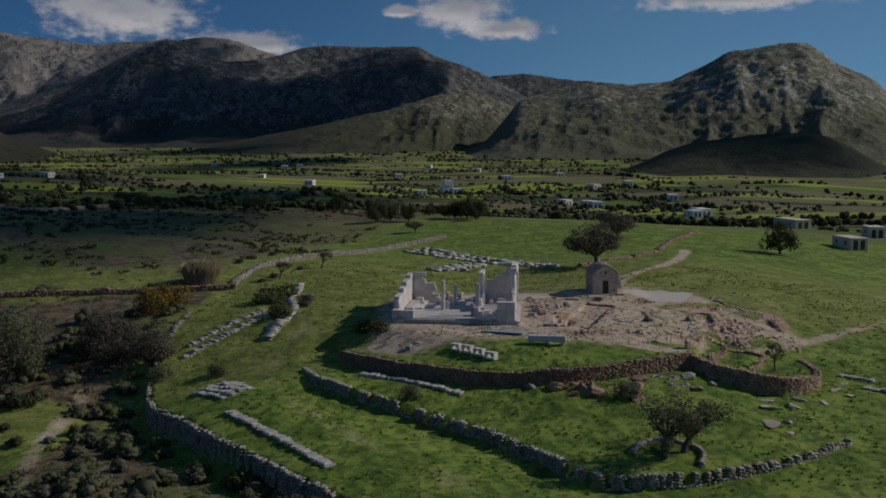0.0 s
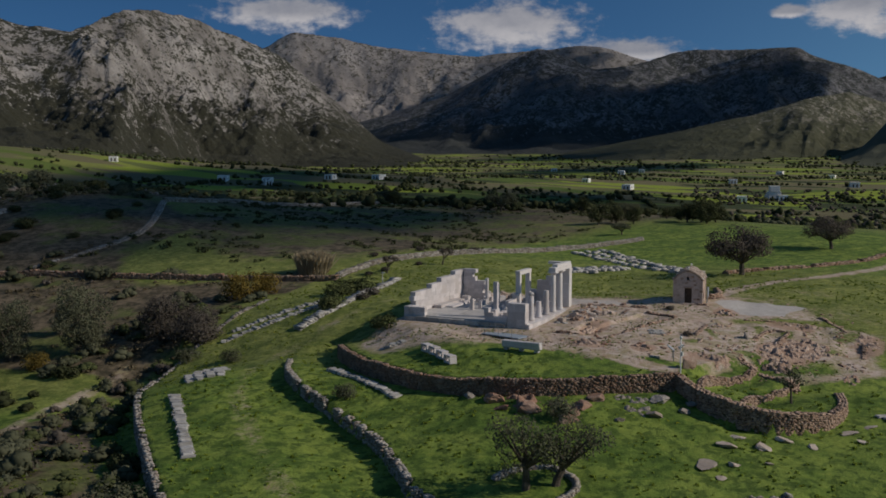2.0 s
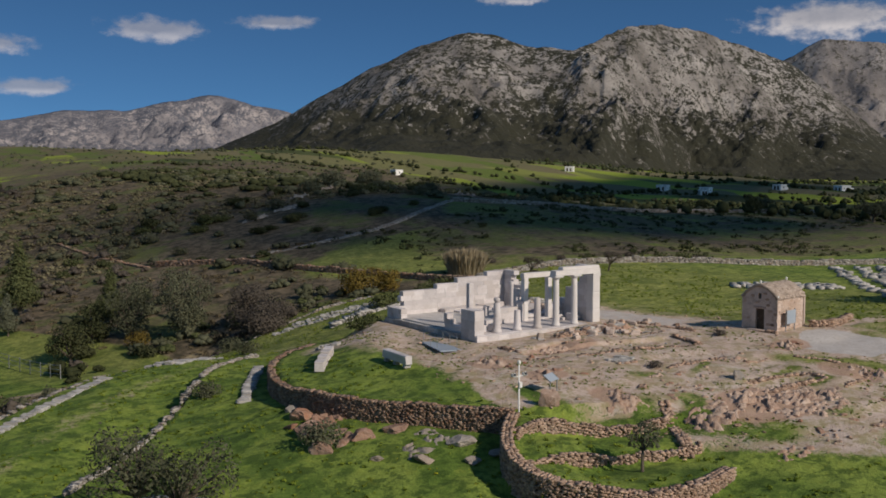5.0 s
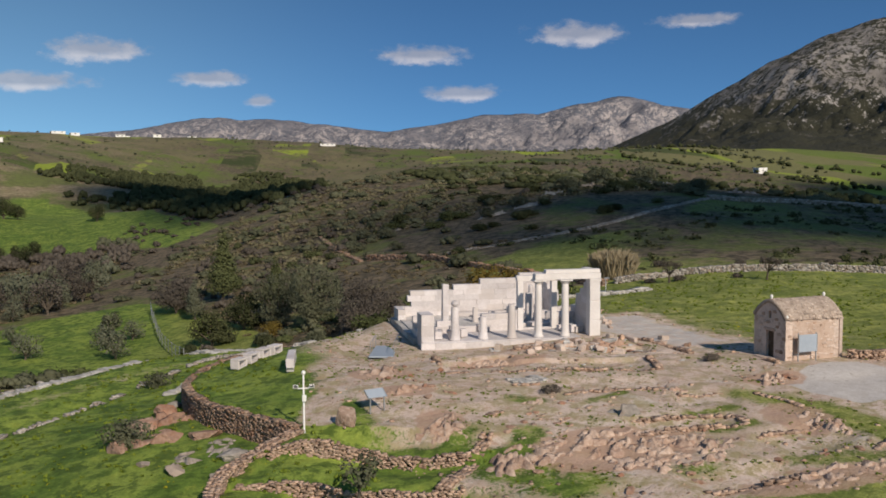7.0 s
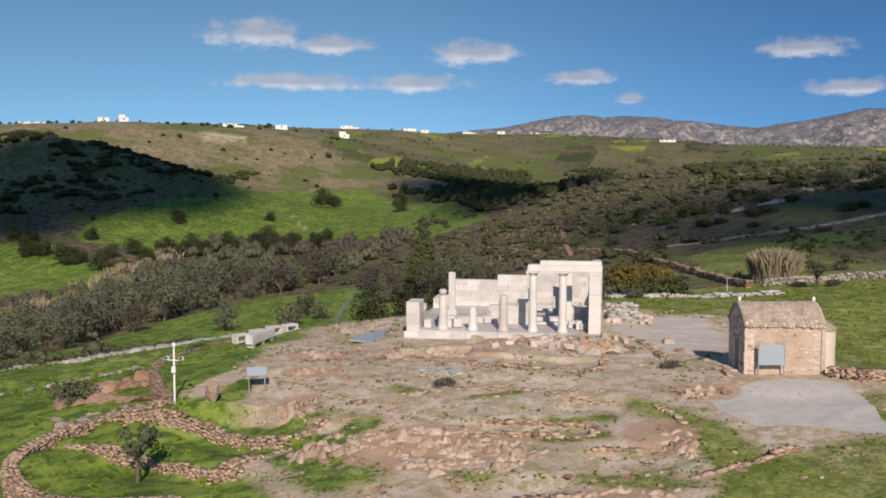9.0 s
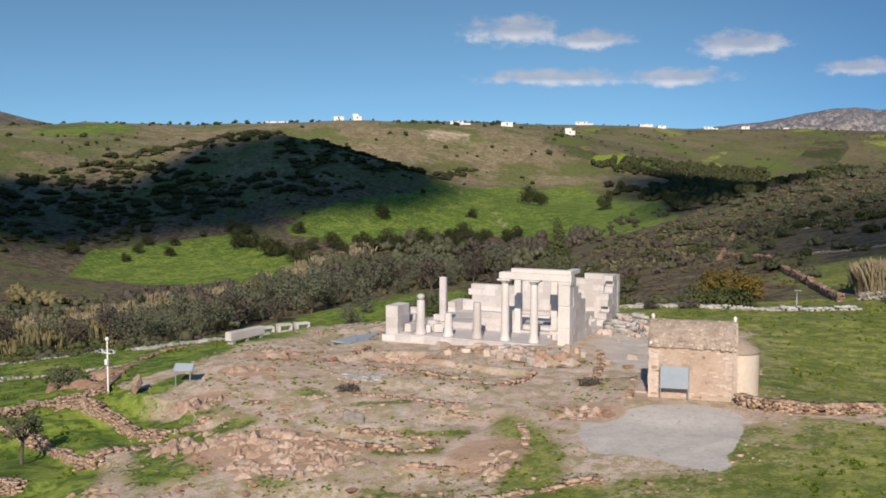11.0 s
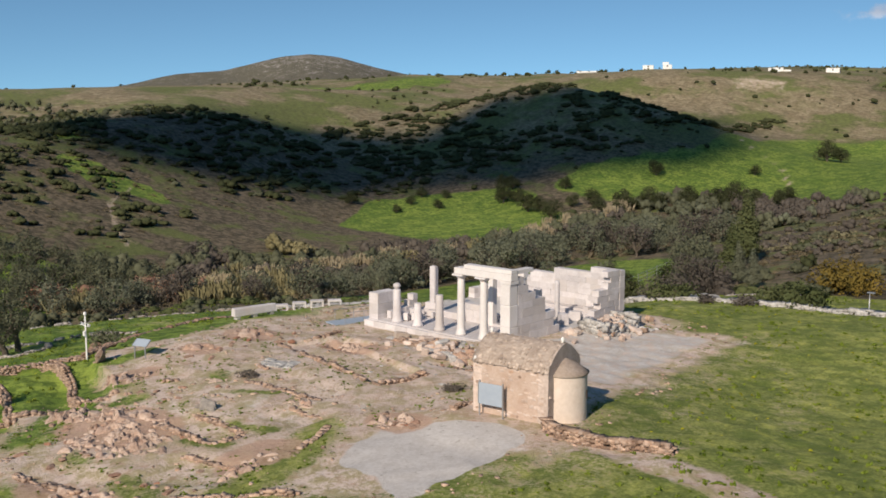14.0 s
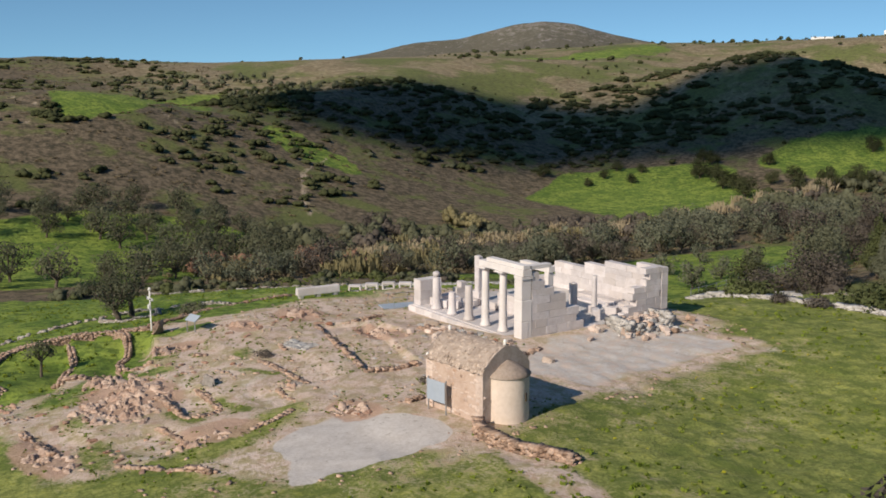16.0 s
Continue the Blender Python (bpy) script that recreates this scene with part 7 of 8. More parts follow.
# silvery olives on the near side of the valley, and dark trees along the field
VALLEY_A = tree_kind(4.4, 2.7, 900, 0.24, GREY_OLIVE, 31, 0.2, 0.12, 0, 1.0, 15, 0, False, 0.3)
VALLEY_B = tree_kind(3.8, 2.5, 850, 0.24, GREY_OLIVE, 32, 0.2, 0.12, 0.1, 1.0, 15, 0, False, 0.3)
VALLEY_C = tree_kind(4.6, 2.6, 850, 0.24, BROWNLEAF, 33, 0.2, 0.12, 0, 1.0, 15, 0, False, 0.3)
pick = random.Random(77)
placed = []
for _ in range(900):
    x, y = pick.uniform(-84, -46), pick.uniform(-2, 128)
    if polygon_depth(np.array([x]), np.array([y]), THICKET)[0] < pick.uniform(-5, 3) or not bool(free(np.array([x]), np.array([y]))[0]) or any(math.hypot(x - a, y - b) < 4.9 for a, b in placed):
        continue
    if y < 42 and pick.random() < 0.8:
        continue
    placed.append((x, y))
    bare_one = pick.random() < 0.25
    plant_tree(VALLEY_C if bare_one else pick.choice((VALLEY_A, VALLEY_B)), x, y, "leafless grey-brown tree among valley olives" if bare_one else "silvery round-crowned olive tree in the valley grove",
               "bare_tree" if bare_one else "olive_tree", pick.uniform(0.75, 1.45), group="valley trees")
for x, y, s in ((-46.9, 61.7, 0.85), (-37.0, 63.0, 0.8), (-34.0, 66.5, 0.7), (-51.0, 74.0, 0.7)):
    plant_tree(VALLEY_B, x, y, "round olive tree standing in the valley grass", "olive_tree", s, group="valley trees")
for x, y, s in ((-151, 183, 1.2), (-147, 185, 0.9), (-136, 176, 1.2), (-133, 178, 0.9), (-122, 169, 1.15), (-124, 192, 1.0), (-128, 187, 0.8), (-117, 196, 1.0), (-112, 192, 1.0), (-111, 201, 1.15), (-106, 199, 0.9), (-104, 212, 1.1), (-101, 205, 1.0), (-97, 226, 1.2), (-96, 214, 1.1), (-91, 211, 1.2), (-88, 220, 1.0),
                (-84, 213, 1.1), (-80, 221, 0.9), (-75, 214, 1.2), (-116, 183, 0.9), (-110, 184, 0.8), (-176, 168, 0.6), (-180, 177, 0.7), (-172, 158, 0.55), (-166, 170, 0.6), (-172, 180, 0.6), (-186, 152, 0.8), (-130, 236, 1.0), (-101, 303, 1.5), (-97, 306, 1.1), (-68, 291, 1.2), (-108, 262, 0.7), (-158, 196, 0.9), (-164, 198, 0.8), (-143, 204, 0.8)):
    plant_tree(DARK_ROUND, x, y, "dark round olive tree at the edge of the green field", "field_olive", s, group="trees of the valley field")
# scrub slope behind the temple
x, y = sample(9000, -60, 115, 18, 265, lambda x, y: inside(SLOPE)(x, y) & free(x, y) & clumped(x, y, 9, 0.44) & (np.hypot(x - 62, y - 60) > 20) & (polygon_depth(x, y, PLOUGHED) < 0), 1)
stuff(scatter("heath_shrubs", x, y, rs.uniform(0.3, 0.95, len(x)), FORMS_S, "brown heath and thorn shrubs on the slope", "shrubs", 1), SCRUB)
x, y = sample(420, -60, 115, 18, 265, lambda x, y: inside(SLOPE)(x, y) & clumped(x, y, 14, 0.50, 1) & (polygon_depth(x, y, PLOUGHED) < 0), 2)
stuff(scatter("green_shrubs", x, y, rs.uniform(0.6, 1.9, len(x)), FORMS_B, "dark green bushes among the heath", "shrubs", 2), DARKLEAF)
x, y = sample(380, -60, 60, 18, 140, lambda x, y: inside(SLOPE)(x, y) & clumped(x, y, 12, 0.52, 2) & (polygon_depth(x, y, PLOUGHED) < 0), 3)
stuff(scatter("bare_shrubs", x, y, rs.uniform(0.6, 1.7, len(x)), FORMS_B, "leafless brown bushes on the slope", "shrubs", 3), BROWNLEAF)
x, y = sample(260, -10, 115, 112, 215, lambda x, y: (polygon_depth(x, y, PLOUGHED) < -1) & clumped(x, y, 18, 0.46, 3), 34)
stuff(scatter("mastic_bushes", x, y, rs.uniform(1.4, 3.4, len(x)), FORMS_B, "rounded olive-green bushes on the stony hilltop", "shrubs", 34, 0.6), OLIVE)
x, y = sample(5200, -45, 115, 95, 265, lambda x, y: inside(SLOPE)(x, y) & (polygon_depth(x, y, PLOUGHED) < 0) & clumped(x, y, 12, 0.42, 3), 42)
stuff(scatter("upland_heath", x, y, rs.uniform(0.6, 1.7, len(x)), FORMS_H, "olive-brown heath over the upper slope", "shrubs", 42, 0.8), SCRUB_GREEN)
x, y = sample(240, -45, 60, 90, 265, lambda x, y: inside(SLOPE)(x, y) & (polygon_depth(x, y, PLOUGHED) < 0) & clumped(x, y, 16, 0.46, 0), 43)
stuff(scatter("upland_bushes", x, y, rs.uniform(1.0, 2.2, len(x)), FORMS_B, "olive-green bushes over the upper slope", "shrubs", 43, 0.8), OLIVE)
x, y = sample(220, -60, 4, 56, 260, lambda x, y: (polygon_depth(x, y, CLEARING) < -1) & clumped(x, y, 14, 0.44, 2), 45)
stuff(scatter("hillside_bushes", x, y, rs.uniform(0.8, 2.0, len(x)), FORMS_B, "grey-brown bushes along the hillside", "shrubs", 45, 0.9), BROWNLEAF)
x, y = sample(260, -60, 20, 56, 260, lambda x, y: (polygon_depth(x, y, CLEARING) < -1) & clumped(x, y, 14, 0.48, 1), 46)
stuff(scatter("hillside_mastic", x, y, rs.uniform(0.8, 2.1, len(x)), FORMS_B, "dark olive-green bushes along the hillside", "shrubs", 46, 0.85), OLIVE)
# bank below the outer wall
x, y = sample(420, -75, 10, -20, 48, lambda x, y: (polyline_distance(x, y, OUTER)[2] > 0) & (polyline_distance(x, y, OUTER)[0] < 16) & (polyline_distance(x, y, OUTER)[0] > 1.5) & free(x, y), 4)
stuff(scatter("bank_shrubs", x, y, rs.uniform(0.7, 1.8, len(x)), FORMS_B, "dark bushes on the shaded bank below the wall", "shrubs", 4), OLIVE)
x, y = sample(420, -75, 6, -20, 50, lambda x, y: (polyline_distance(x, y, OUTER)[2] > 0) & (polyline_distance(x, y, OUTER)[0] < 20) & (polyline_distance(x, y, OUTER)[0] > 1.5) & free(x, y), 47)
stuff(scatter("bank_bushes", x, y, rs.uniform(0.5, 1.7, len(x)), FORMS_B, "green leafy bushes on the bank below the wall", "shrubs", 47, 0.8), GREENLEAF)
# the wood behind the valley olives
x, y = sample(2400, -140, -46, -6, 265, lambda x, y: inside(THICKET)(x, y) & free(x, y) & ((x < -80) | (y > 126)) & ((y > 52) | (x < -98)) & clumped(x, y, 20, 0.40), 5)
n = len(x)
k = fbm(x / 16, y / 16, 3, 0.55, 2)
stuff(scatter("valley_olives", x[k > 0.48], y[k > 0.48], rs.uniform(0.9, 2.6, int((k > 0.48).sum())), FORMS_T, "grey-green olive trees crowding the valley", "trees", 5), OLIVE)
stuff(scatter("valley_bare_trees", x[k <= 0.48], y[k <= 0.48], rs.uniform(0.9, 2.4, int((k <= 0.48).sum())), FORMS_T, "leafless grey-brown trees in the valley", "trees", 6), BROWNLEAF)
x, y = sample(300, -140, -46, -6, 265, lambda x, y: inside(THICKET)(x, y) & free(x, y) & clumped(x, y, 16, 0.56, 1) & ((y > 46) | (x < -100)), 7)
stuff(scatter("valley_grey_trees", x, y, rs.uniform(1.4, 2.2, len(x)), FORMS_T, "silvery olive trees in the valley", "trees", 7), GREY_OLIVE)
# undergrowth in the grove
x, y = sample(2200, -130, -46, -6, 265, lambda x, y: inside(THICKET)(x, y) & free(x, y), 36)
stuff(scatter("grove_undergrowth", x, y, rs.uniform(0.6, 1.5, len(x)), FORMS_S, "brown undergrowth between the valley trees", "shrubs", 36), SCRUB)
# reed beds in the valley
reed_forms = []
for k in range(3):
    q = np.random.RandomState(k)
    n = 80
    a, r = q.uniform(0, 6.283, n), np.sqrt(q.rand(n)) * 1.5
    bx, by, hh, t = r * np.cos(a), r * np.sin(a), q.uniform(1.5, 2.5, n), q.uniform(0, 3.14, n)
    lx, ly = q.normal(0, 0.35, n), q.normal(0, 0.35, n)
    wx, wy = 0.09 * np.cos(t), 0.09 * np.sin(t)
    v = np.stack([np.stack([bx - wx, by - wy, 0 * hh], -1), np.stack([bx + wx, by + wy, 0 * hh], -1), np.stack([bx + lx + wx * 2, by + ly + wy * 2, hh * 0.9], -1), np.stack([bx + lx * 1.3, by + ly * 1.3, hh], -1)], 1).reshape(-1, 3)
    reed_forms.append((v, np.arange(4 * n).reshape(n, 4)))
REEDS = [(-84, 8), (-92, 34), (-102, 56), (-104, 88), (-101, 120), (-106, 156), (-116, 196)]
rx, ry = sample(270, -124, -76, 0, 200, lambda x, y: (polyline_distance(x, y, REEDS)[0] < 5.5) & clumped(x, y, 14, 0.40, 1), 8)
stuff(scatter("reed_bed", rx, ry, rs.uniform(0.9, 1.5, len(rx)), reed_forms, "dry straw-coloured reed bed along the stream", "reeds", 8), REED)
rx, ry = sample(280, -124, -60, -4, 120, lambda x, y: ((polyline_distance(x, y, REEDS)[0] < 8) | (polyline_distance(x, y, [(-66, -2), (-68, 24), (-74, 44)])[0] < 7)) & clumped(x, y, 10, 0.50, 2), 38)
stuff(scatter("green_reed_bed", rx, ry, rs.uniform(0.9, 1.4, len(rx)), reed_forms, "yellow-green reeds along the stream", "reeds", 38), REED_GREEN)
rx, ry = sample(420, -100, -76, -4, 44, lambda x, y: (np.hypot(x + 87, y - 9.5) < 5) | (np.hypot((x + 90) / 1.2, y - 29) < 6), 9)
stuff(scatter("red_thicket", rx, ry, rs.uniform(1.2, 2.2, len(rx)), FORMS_T, "reddish-brown bare thicket by the stream", "trees", 9), RUSSET)
rx, ry = sample(60, -145, -120, 76, 96, lambda x, y: np.hypot((x + 132) / 1.6, y - 84) < 5, 39)
stuff(scatter("yellow_thicket", rx, ry, rs.uniform(1.4, 2.4, len(rx)), FORMS_T, "yellowing green bushes at the foot of the field", "trees", 39), REED_GREEN)
# dark maquis over the two opposite hills, dense in the gully between them
x, y = sample(4600, -310, -130, 60, 400, lambda x, y: free(x, y) & ((inside(HILL_A)(x, y) & clumped(x, y, 24, 0.44)) | (inside(HILL_B)(x, y) & clumped(x, y, 22, 0.45, 1)) | inside(GULLY)(x, y) | inside(RIDGE_B)(x, y)), 10)
stuff(scatter("hill_maquis", x, y, 0.9 + 2.4 * rs.rand(len(x)) ** 1.8, FORMS_M, "dark round maquis bushes over the opposite hills", "shrubs", 10, 0.85), DARKLEAF)
x, y = sample(520, -310, -130, 60, 400, lambda x, y: free(x, y) & ((polygon_depth(x, y, HILL_A) > -12) | (polygon_depth(x, y, HILL_B) > -14)) & clumped(x, y, 16, 0.48, 2), 11)
stuff(scatter("hill_bushes", x, y, rs.uniform(0.7, 2.0, len(x)), FORMS_M, "olive-green bushes on the opposite hills", "shrubs", 11, 0.8), OLIVE)
x, y = sample(3600, -320, -140, 30, 400, lambda x, y: free(x, y) & ((polygon_depth(x, y, HILL_A) > -20) | (polygon_depth(x, y, HILL_B) > -14)) & clumped(x, y, 10, 0.44, 3), 48)
stuff(scatter("hill_heath", x, y, rs.uniform(0.4, 1.1, len(x)), FORMS_H, "low olive-brown heath on the opposite hills", "shrubs", 48, 0.7), SCRUB)
# western slope: an olive grove on grass, heath above it, thorn bushes along the ridge
GROVE_A = tree_kind(4.6, 2.6, 900, 0.24, OLIVE, 34, 0.22, 0.16, 0, 0.95, 14, 0, False, 0.34)
GROVE_B = tree_kind(4.2, 2.4, 850, 0.24, OLIVE, 36, 0.22, 0.16, 0.15, 0.95, 14, 0, False, 0.34)
placed = []
for _ in range(420):
    x, y = pick.uniform(-146, -78), pick.uniform(-44, 42)
    if polygon_depth(np.array([x]), np.array([y]), GROVE)[0] < -6 or any(math.hypot(x - a, y - b) < 5.2 for a, b in placed) or math.hypot(x + 106, y + 12) < 15:
        continue
    placed.append((x, y))
    plant_tree(pick.choice((GROVE_A, GROVE_B)), x, y, "grey-green olive tree standing in a grassy grove", "olive_tree", pick.uniform(0.75, 1.3), group="trees of the grove")
x, y = sample(760, -215, -120, -20, 120, lambda x, y: free(x, y) & inside(WEST)(x, y) & clumped(x, y, 18, 0.50) & (polygon_depth(x, y, GROVE) < -4), 44)
stuff(scatter("west_bushes", x, y, rs.uniform(0.9, 2.4, len(x)), FORMS_M, "dark olive bushes on the western slope", "shrubs", 44, 0.95), DARKLEAF)
x, y = sample(1500, -430, -195, -110, 100, lambda x, y: inside(WEST)(x, y) & free(x, y) & clumped(x, y, 26, 0.45, 3) & (np.hypot((x + 250) / 62, (y - 40) / 34) > 1), 49)
stuff(scatter("ridge_bushes", x, y, rs.uniform(0.9, 2.8, len(x)), FORMS_M, "dark thorn bushes along the western ridge", "shrubs", 49, 0.8), DARKLEAF)
x, y = sample(5200, -430, -120, -110, 120, lambda x, y: inside(WEST)(x, y) & free(x, y) & clumped(x, y, 12, 0.44, 1) & (polygon_depth(x, y, GROVE) < -2), 32)
stuff(scatter("west_heath", x, y, rs.uniform(0.4, 1.2, len(x)), FORMS_H, "brown heath on the western slope", "shrubs", 32, 0.7), SCRUB)
x, y = sample(200, -345, -262, 60, 130, lambda x, y: free(x, y) & clumped(x, y, 22, 0.42, 2), 35)
stuff(scatter("hill_grove", x, y, rs.uniform(1.2, 2.0, len(x)), FORMS_F, "olive grove behind the western hill", "trees", 35), OLIVE)
# the dark wood in the valley, and scattered bushes over the plateau
x, y = sample(5200, -130, 60, 190, 700, lambda x, y: inside(WOOD)(x, y) & free(x, y) & clumped(x, y, 30, 0.36), 12)
stuff(scatter("valley_wood", x, y, rs.uniform(1.9, 3.4, len(x)), FORMS_F, "dark olive wood filling the valley", "trees", 12), DARKLEAF)
x, y = sample(1100, -480, -40, 150, 700, lambda x, y: free(x, y) & clumped(x, y, 46, 0.50, 1) & ~inside(WOOD)(x, y) & ~inside(HILL_B)(x, y) & ~inside(GULLY)(x, y) & (polygon_depth(x, y, HILL_A) < -10) & (x < -100 - 0.2 * (y - 300)) & (np.hypot((x + 192) / 22, (y - 436) / 18) > 1), 14)
stuff(scatter("plateau_bushes", x, y, 0.7 + 2.2 * rs.rand(len(x)) ** 2.2, FORMS_F, "round dark bushes scattered over the plateau grass", "shrubs", 14, 0.8), DARKLEAF)
x, y = sample(1500, -330, 330, 430, 980, lambda x, y: clumped(x, y, 40, 0.49, 1) & free(x, y) & ~inside(WOOD)(x, y) & (y > 430 - 0.6 * x) & (np.hypot((x + 192) / 60, (y - 450) / 40) > 1), 15)
stuff(scatter("plateau_trees", x, y, rs.uniform(0.8, 2.2, len(x)), FORMS_F, "scattered olive trees on the plateau fields", "trees", 15, 0.8), OLIVE)
# the eastern plain: hedges, groves and single trees
u = np.random.RandomState(33)
hx, hy = [], []
for _ in range(230):
    b, r0 = math.radians(u.uniform(18, 118)), 190 + 1300 * u.rand() ** 1.3
    cx, cy, ln, a = r0 * math.sin(b), r0 * math.cos(b), u.uniform(50, 260), (0.35 + 1.5708 if u.rand() < 0.72 else 0.35) + u.uniform(-0.12, 0.12)
    n = int(ln / u.uniform(2.4, 5.0))
    s = u.uniform(-ln / 2, ln / 2, n)
    w = u.normal(0, 1.1, n)
    hx.append(cx + s * math.cos(a) - w * math.sin(a))
    hy.append(cy + s * math.sin(a) + w * math.cos(a))
hx, hy = np.concatenate(hx), np.concatenate(hy)
far = np.hypot(hx, hy) > 185
hx, hy = hx[far], hy[far]
half = len(hx) // 2
stuff(scatter("field_hedges", hx[:half], hy[:half], u.uniform(1.1, 3.0, half), FORMS_X, "dark hedges and trees along the field edges", "trees", 16, 0.8), DARKLEAF)
stuff(scatter("field_hedges", hx[half:], hy[half:], u.uniform(0.8, 2.3, len(hx) - half), FORMS_X, "brown and olive hedges along the field edges", "trees", 17, 0.7), OLIVE)
x, y = sample(1500, 230, 620, -160, 120, lambda x, y: clumped(x, y, 45, 0.5, 1) & (np.abs(np.degrees(np.arctan2(x, y)) - 95) < 16), 18)
stuff(scatter("village_scrub", x, y, u.uniform(0.8, 2.6, len(x)), FORMS_X, "brown scrub and gardens round the houses", "shrubs", 18, 0.7), BROWNLEAF)
x, y = sample(1900, 20, 190, 30, 140, lambda x, y: clumped(x, y, 12, 0.50, 2) & (y > 36 - 0.12 * x) & (np.hypot(x, y) > 45) & (polygon_depth(x, y, PLOUGHED) < -1), 19)
stuff(scatter("pasture_shrubs", x, y, u.uniform(0.3, 1.3, len(x)), FORMS_H, "dark low shrubs in the pasture", "shrubs", 19), DARKLEAF)
x, y = sample(900, 90, 420, 120, 480, lambda x, y: clumped(x, y, 40, 0.48, 1), 41)
stuff(scatter("north_scrub", x, y, u.uniform(1.0, 2.8, len(x)), FORMS_F, "dark scrub and carob trees north of the pasture", "shrubs", 41, 0.75), DARKLEAF)
x, y = sample(420, 30, 130, 150, 260, lambda x, y: clumped(x, y, 24, 0.47, 1), 20)
stuff(scatter("hilltop_bushes", x, y, u.uniform(1.6, 3.8, len(x)), FORMS_M, "dark evergreen bushes over the near hilltop", "shrubs", 20, 0.7), DARKLEAF)
x, y = sample(2600, 900, 2000, -250, 1300, lambda x, y: (np.hypot(x, y) > 1150) & (np.hypot(x, y) < 1950) & clumped(x, y, 90, 0.47, 2), 51)
stuff(scatter("foothill_trees", x, y, u.uniform(2.0, 5.5, len(x)), FORMS_X, "dark groves at the foot of the mountains", "trees", 51, 0.7), DARKLEAF)
# weeds and tussocks near the site
x, y = sample(15000, -62, 45, -62, 34, lambda x, y: (polygon_depth(x, y, SITE) < -2.5) & clumped(x, y, 3.2, 0.45, 2) & (np.hypot(x + 8, y + 9) < 62), 21)
stuff(scatter("meadow_weeds", x, y, rs.uniform(0.10, 0.28, len(x)), shrub_forms(4, 9, 0.6, 500, 0.7, 3), "leafy weeds and tussocks in the meadow", "grass", 21), WEED)
x, y = sample(6500, -16, 22, -38, 10, lambda x, y: (polygon_depth(x, y, SITE) > 0) & clumped(x, y, 2.6, 0.54, 3) & (polygon_depth(x, y, APRON) < -0.3) & (polygon_depth(x, y, YARD) < -0.3) & ~((np.abs(x) < 7.2) & (np.abs(y) < 7.4)), 22)
stuff(scatter("site_weeds", x, y, rs.uniform(0.07, 0.2, len(x)), shrub_forms(4, 9, 0.6, 600, 0.4, 3), "low weeds between the excavated stones", "grass", 22), WEED)
x, y = sample(2600, -60, 60, -60, 40, lambda x, y: (polygon_depth(x, y, SITE) < -1) & clumped(x, y, 7, 0.57, 0) & (np.hypot(x + 4, y + 9) < 62), 40)
stuff(scatter("yellow_flowers", x, y, rs.uniform(0.10, 0.22, len(x)), shrub_forms(3, 5, 0.5, 700, 0.9, 3), "yellow spring flowers in the grass", "flowers", 40), leafy("yellow_petals", (0.30, 0.30, 0.03), (0.55, 0.50, 0.04), 0.3))

# ---- houses ----
def house(x, y, w, d, h, yaw, label, storeys=1, wing=True, mat=WHITEWASH, seed=0):
    rnd = random.Random(seed)
    t = thing("house", pose(x, y, spot(x, y) - 0.4, 0, 0, yaw), label, "house", "white houses")
    wall = part("wall", box_mesh("wall", w, d, h + 0.4, mat, 0.06), t)
    part("roof", box_mesh("roof", w + 0.1, d + 0.1, 0.35, mat, 0.08), t, "flat roof with a low parapet", pose(0, 0, h + 0.38))
    if wing:
        part("wing", box_mesh("wing", w * 0.55, d * 0.8, h * 0.7, mat, 0.06), t, "", pose(w * 0.72, d * 0.1, 0))
    if storeys > 1:
        part("upper_storey", box_mesh("upper_storey", w * 0.66, d * 0.8, h * 0.8, mat, 0.06), t, "", pose(-w * 0.2, 0, h + 0.7))
    for s in (-1, 1):
        n = max(1, int(w / 4))
        for k in range(n):
            px = -w / 2 + w * (k + 0.5) / n
            win = part("window", box_mesh("window", 0.8, 0.1, 0.9, GLASS_DARK, 0.02), t, "", pose(px, s * d / 2, 1.3))
            part("sill", box_mesh("sill", 1.2, 0.2, 0.1, mat, 0.01), win, "", pose(0, s * 0.02, -0.12))
        for q in (-1, 1):
            part("door", box_mesh("door", 0.1, 1.0, 2.0, WOOD_DARK, 0.02), t, "", pose(q * w / 2, s * d * 0.2, 0.4))


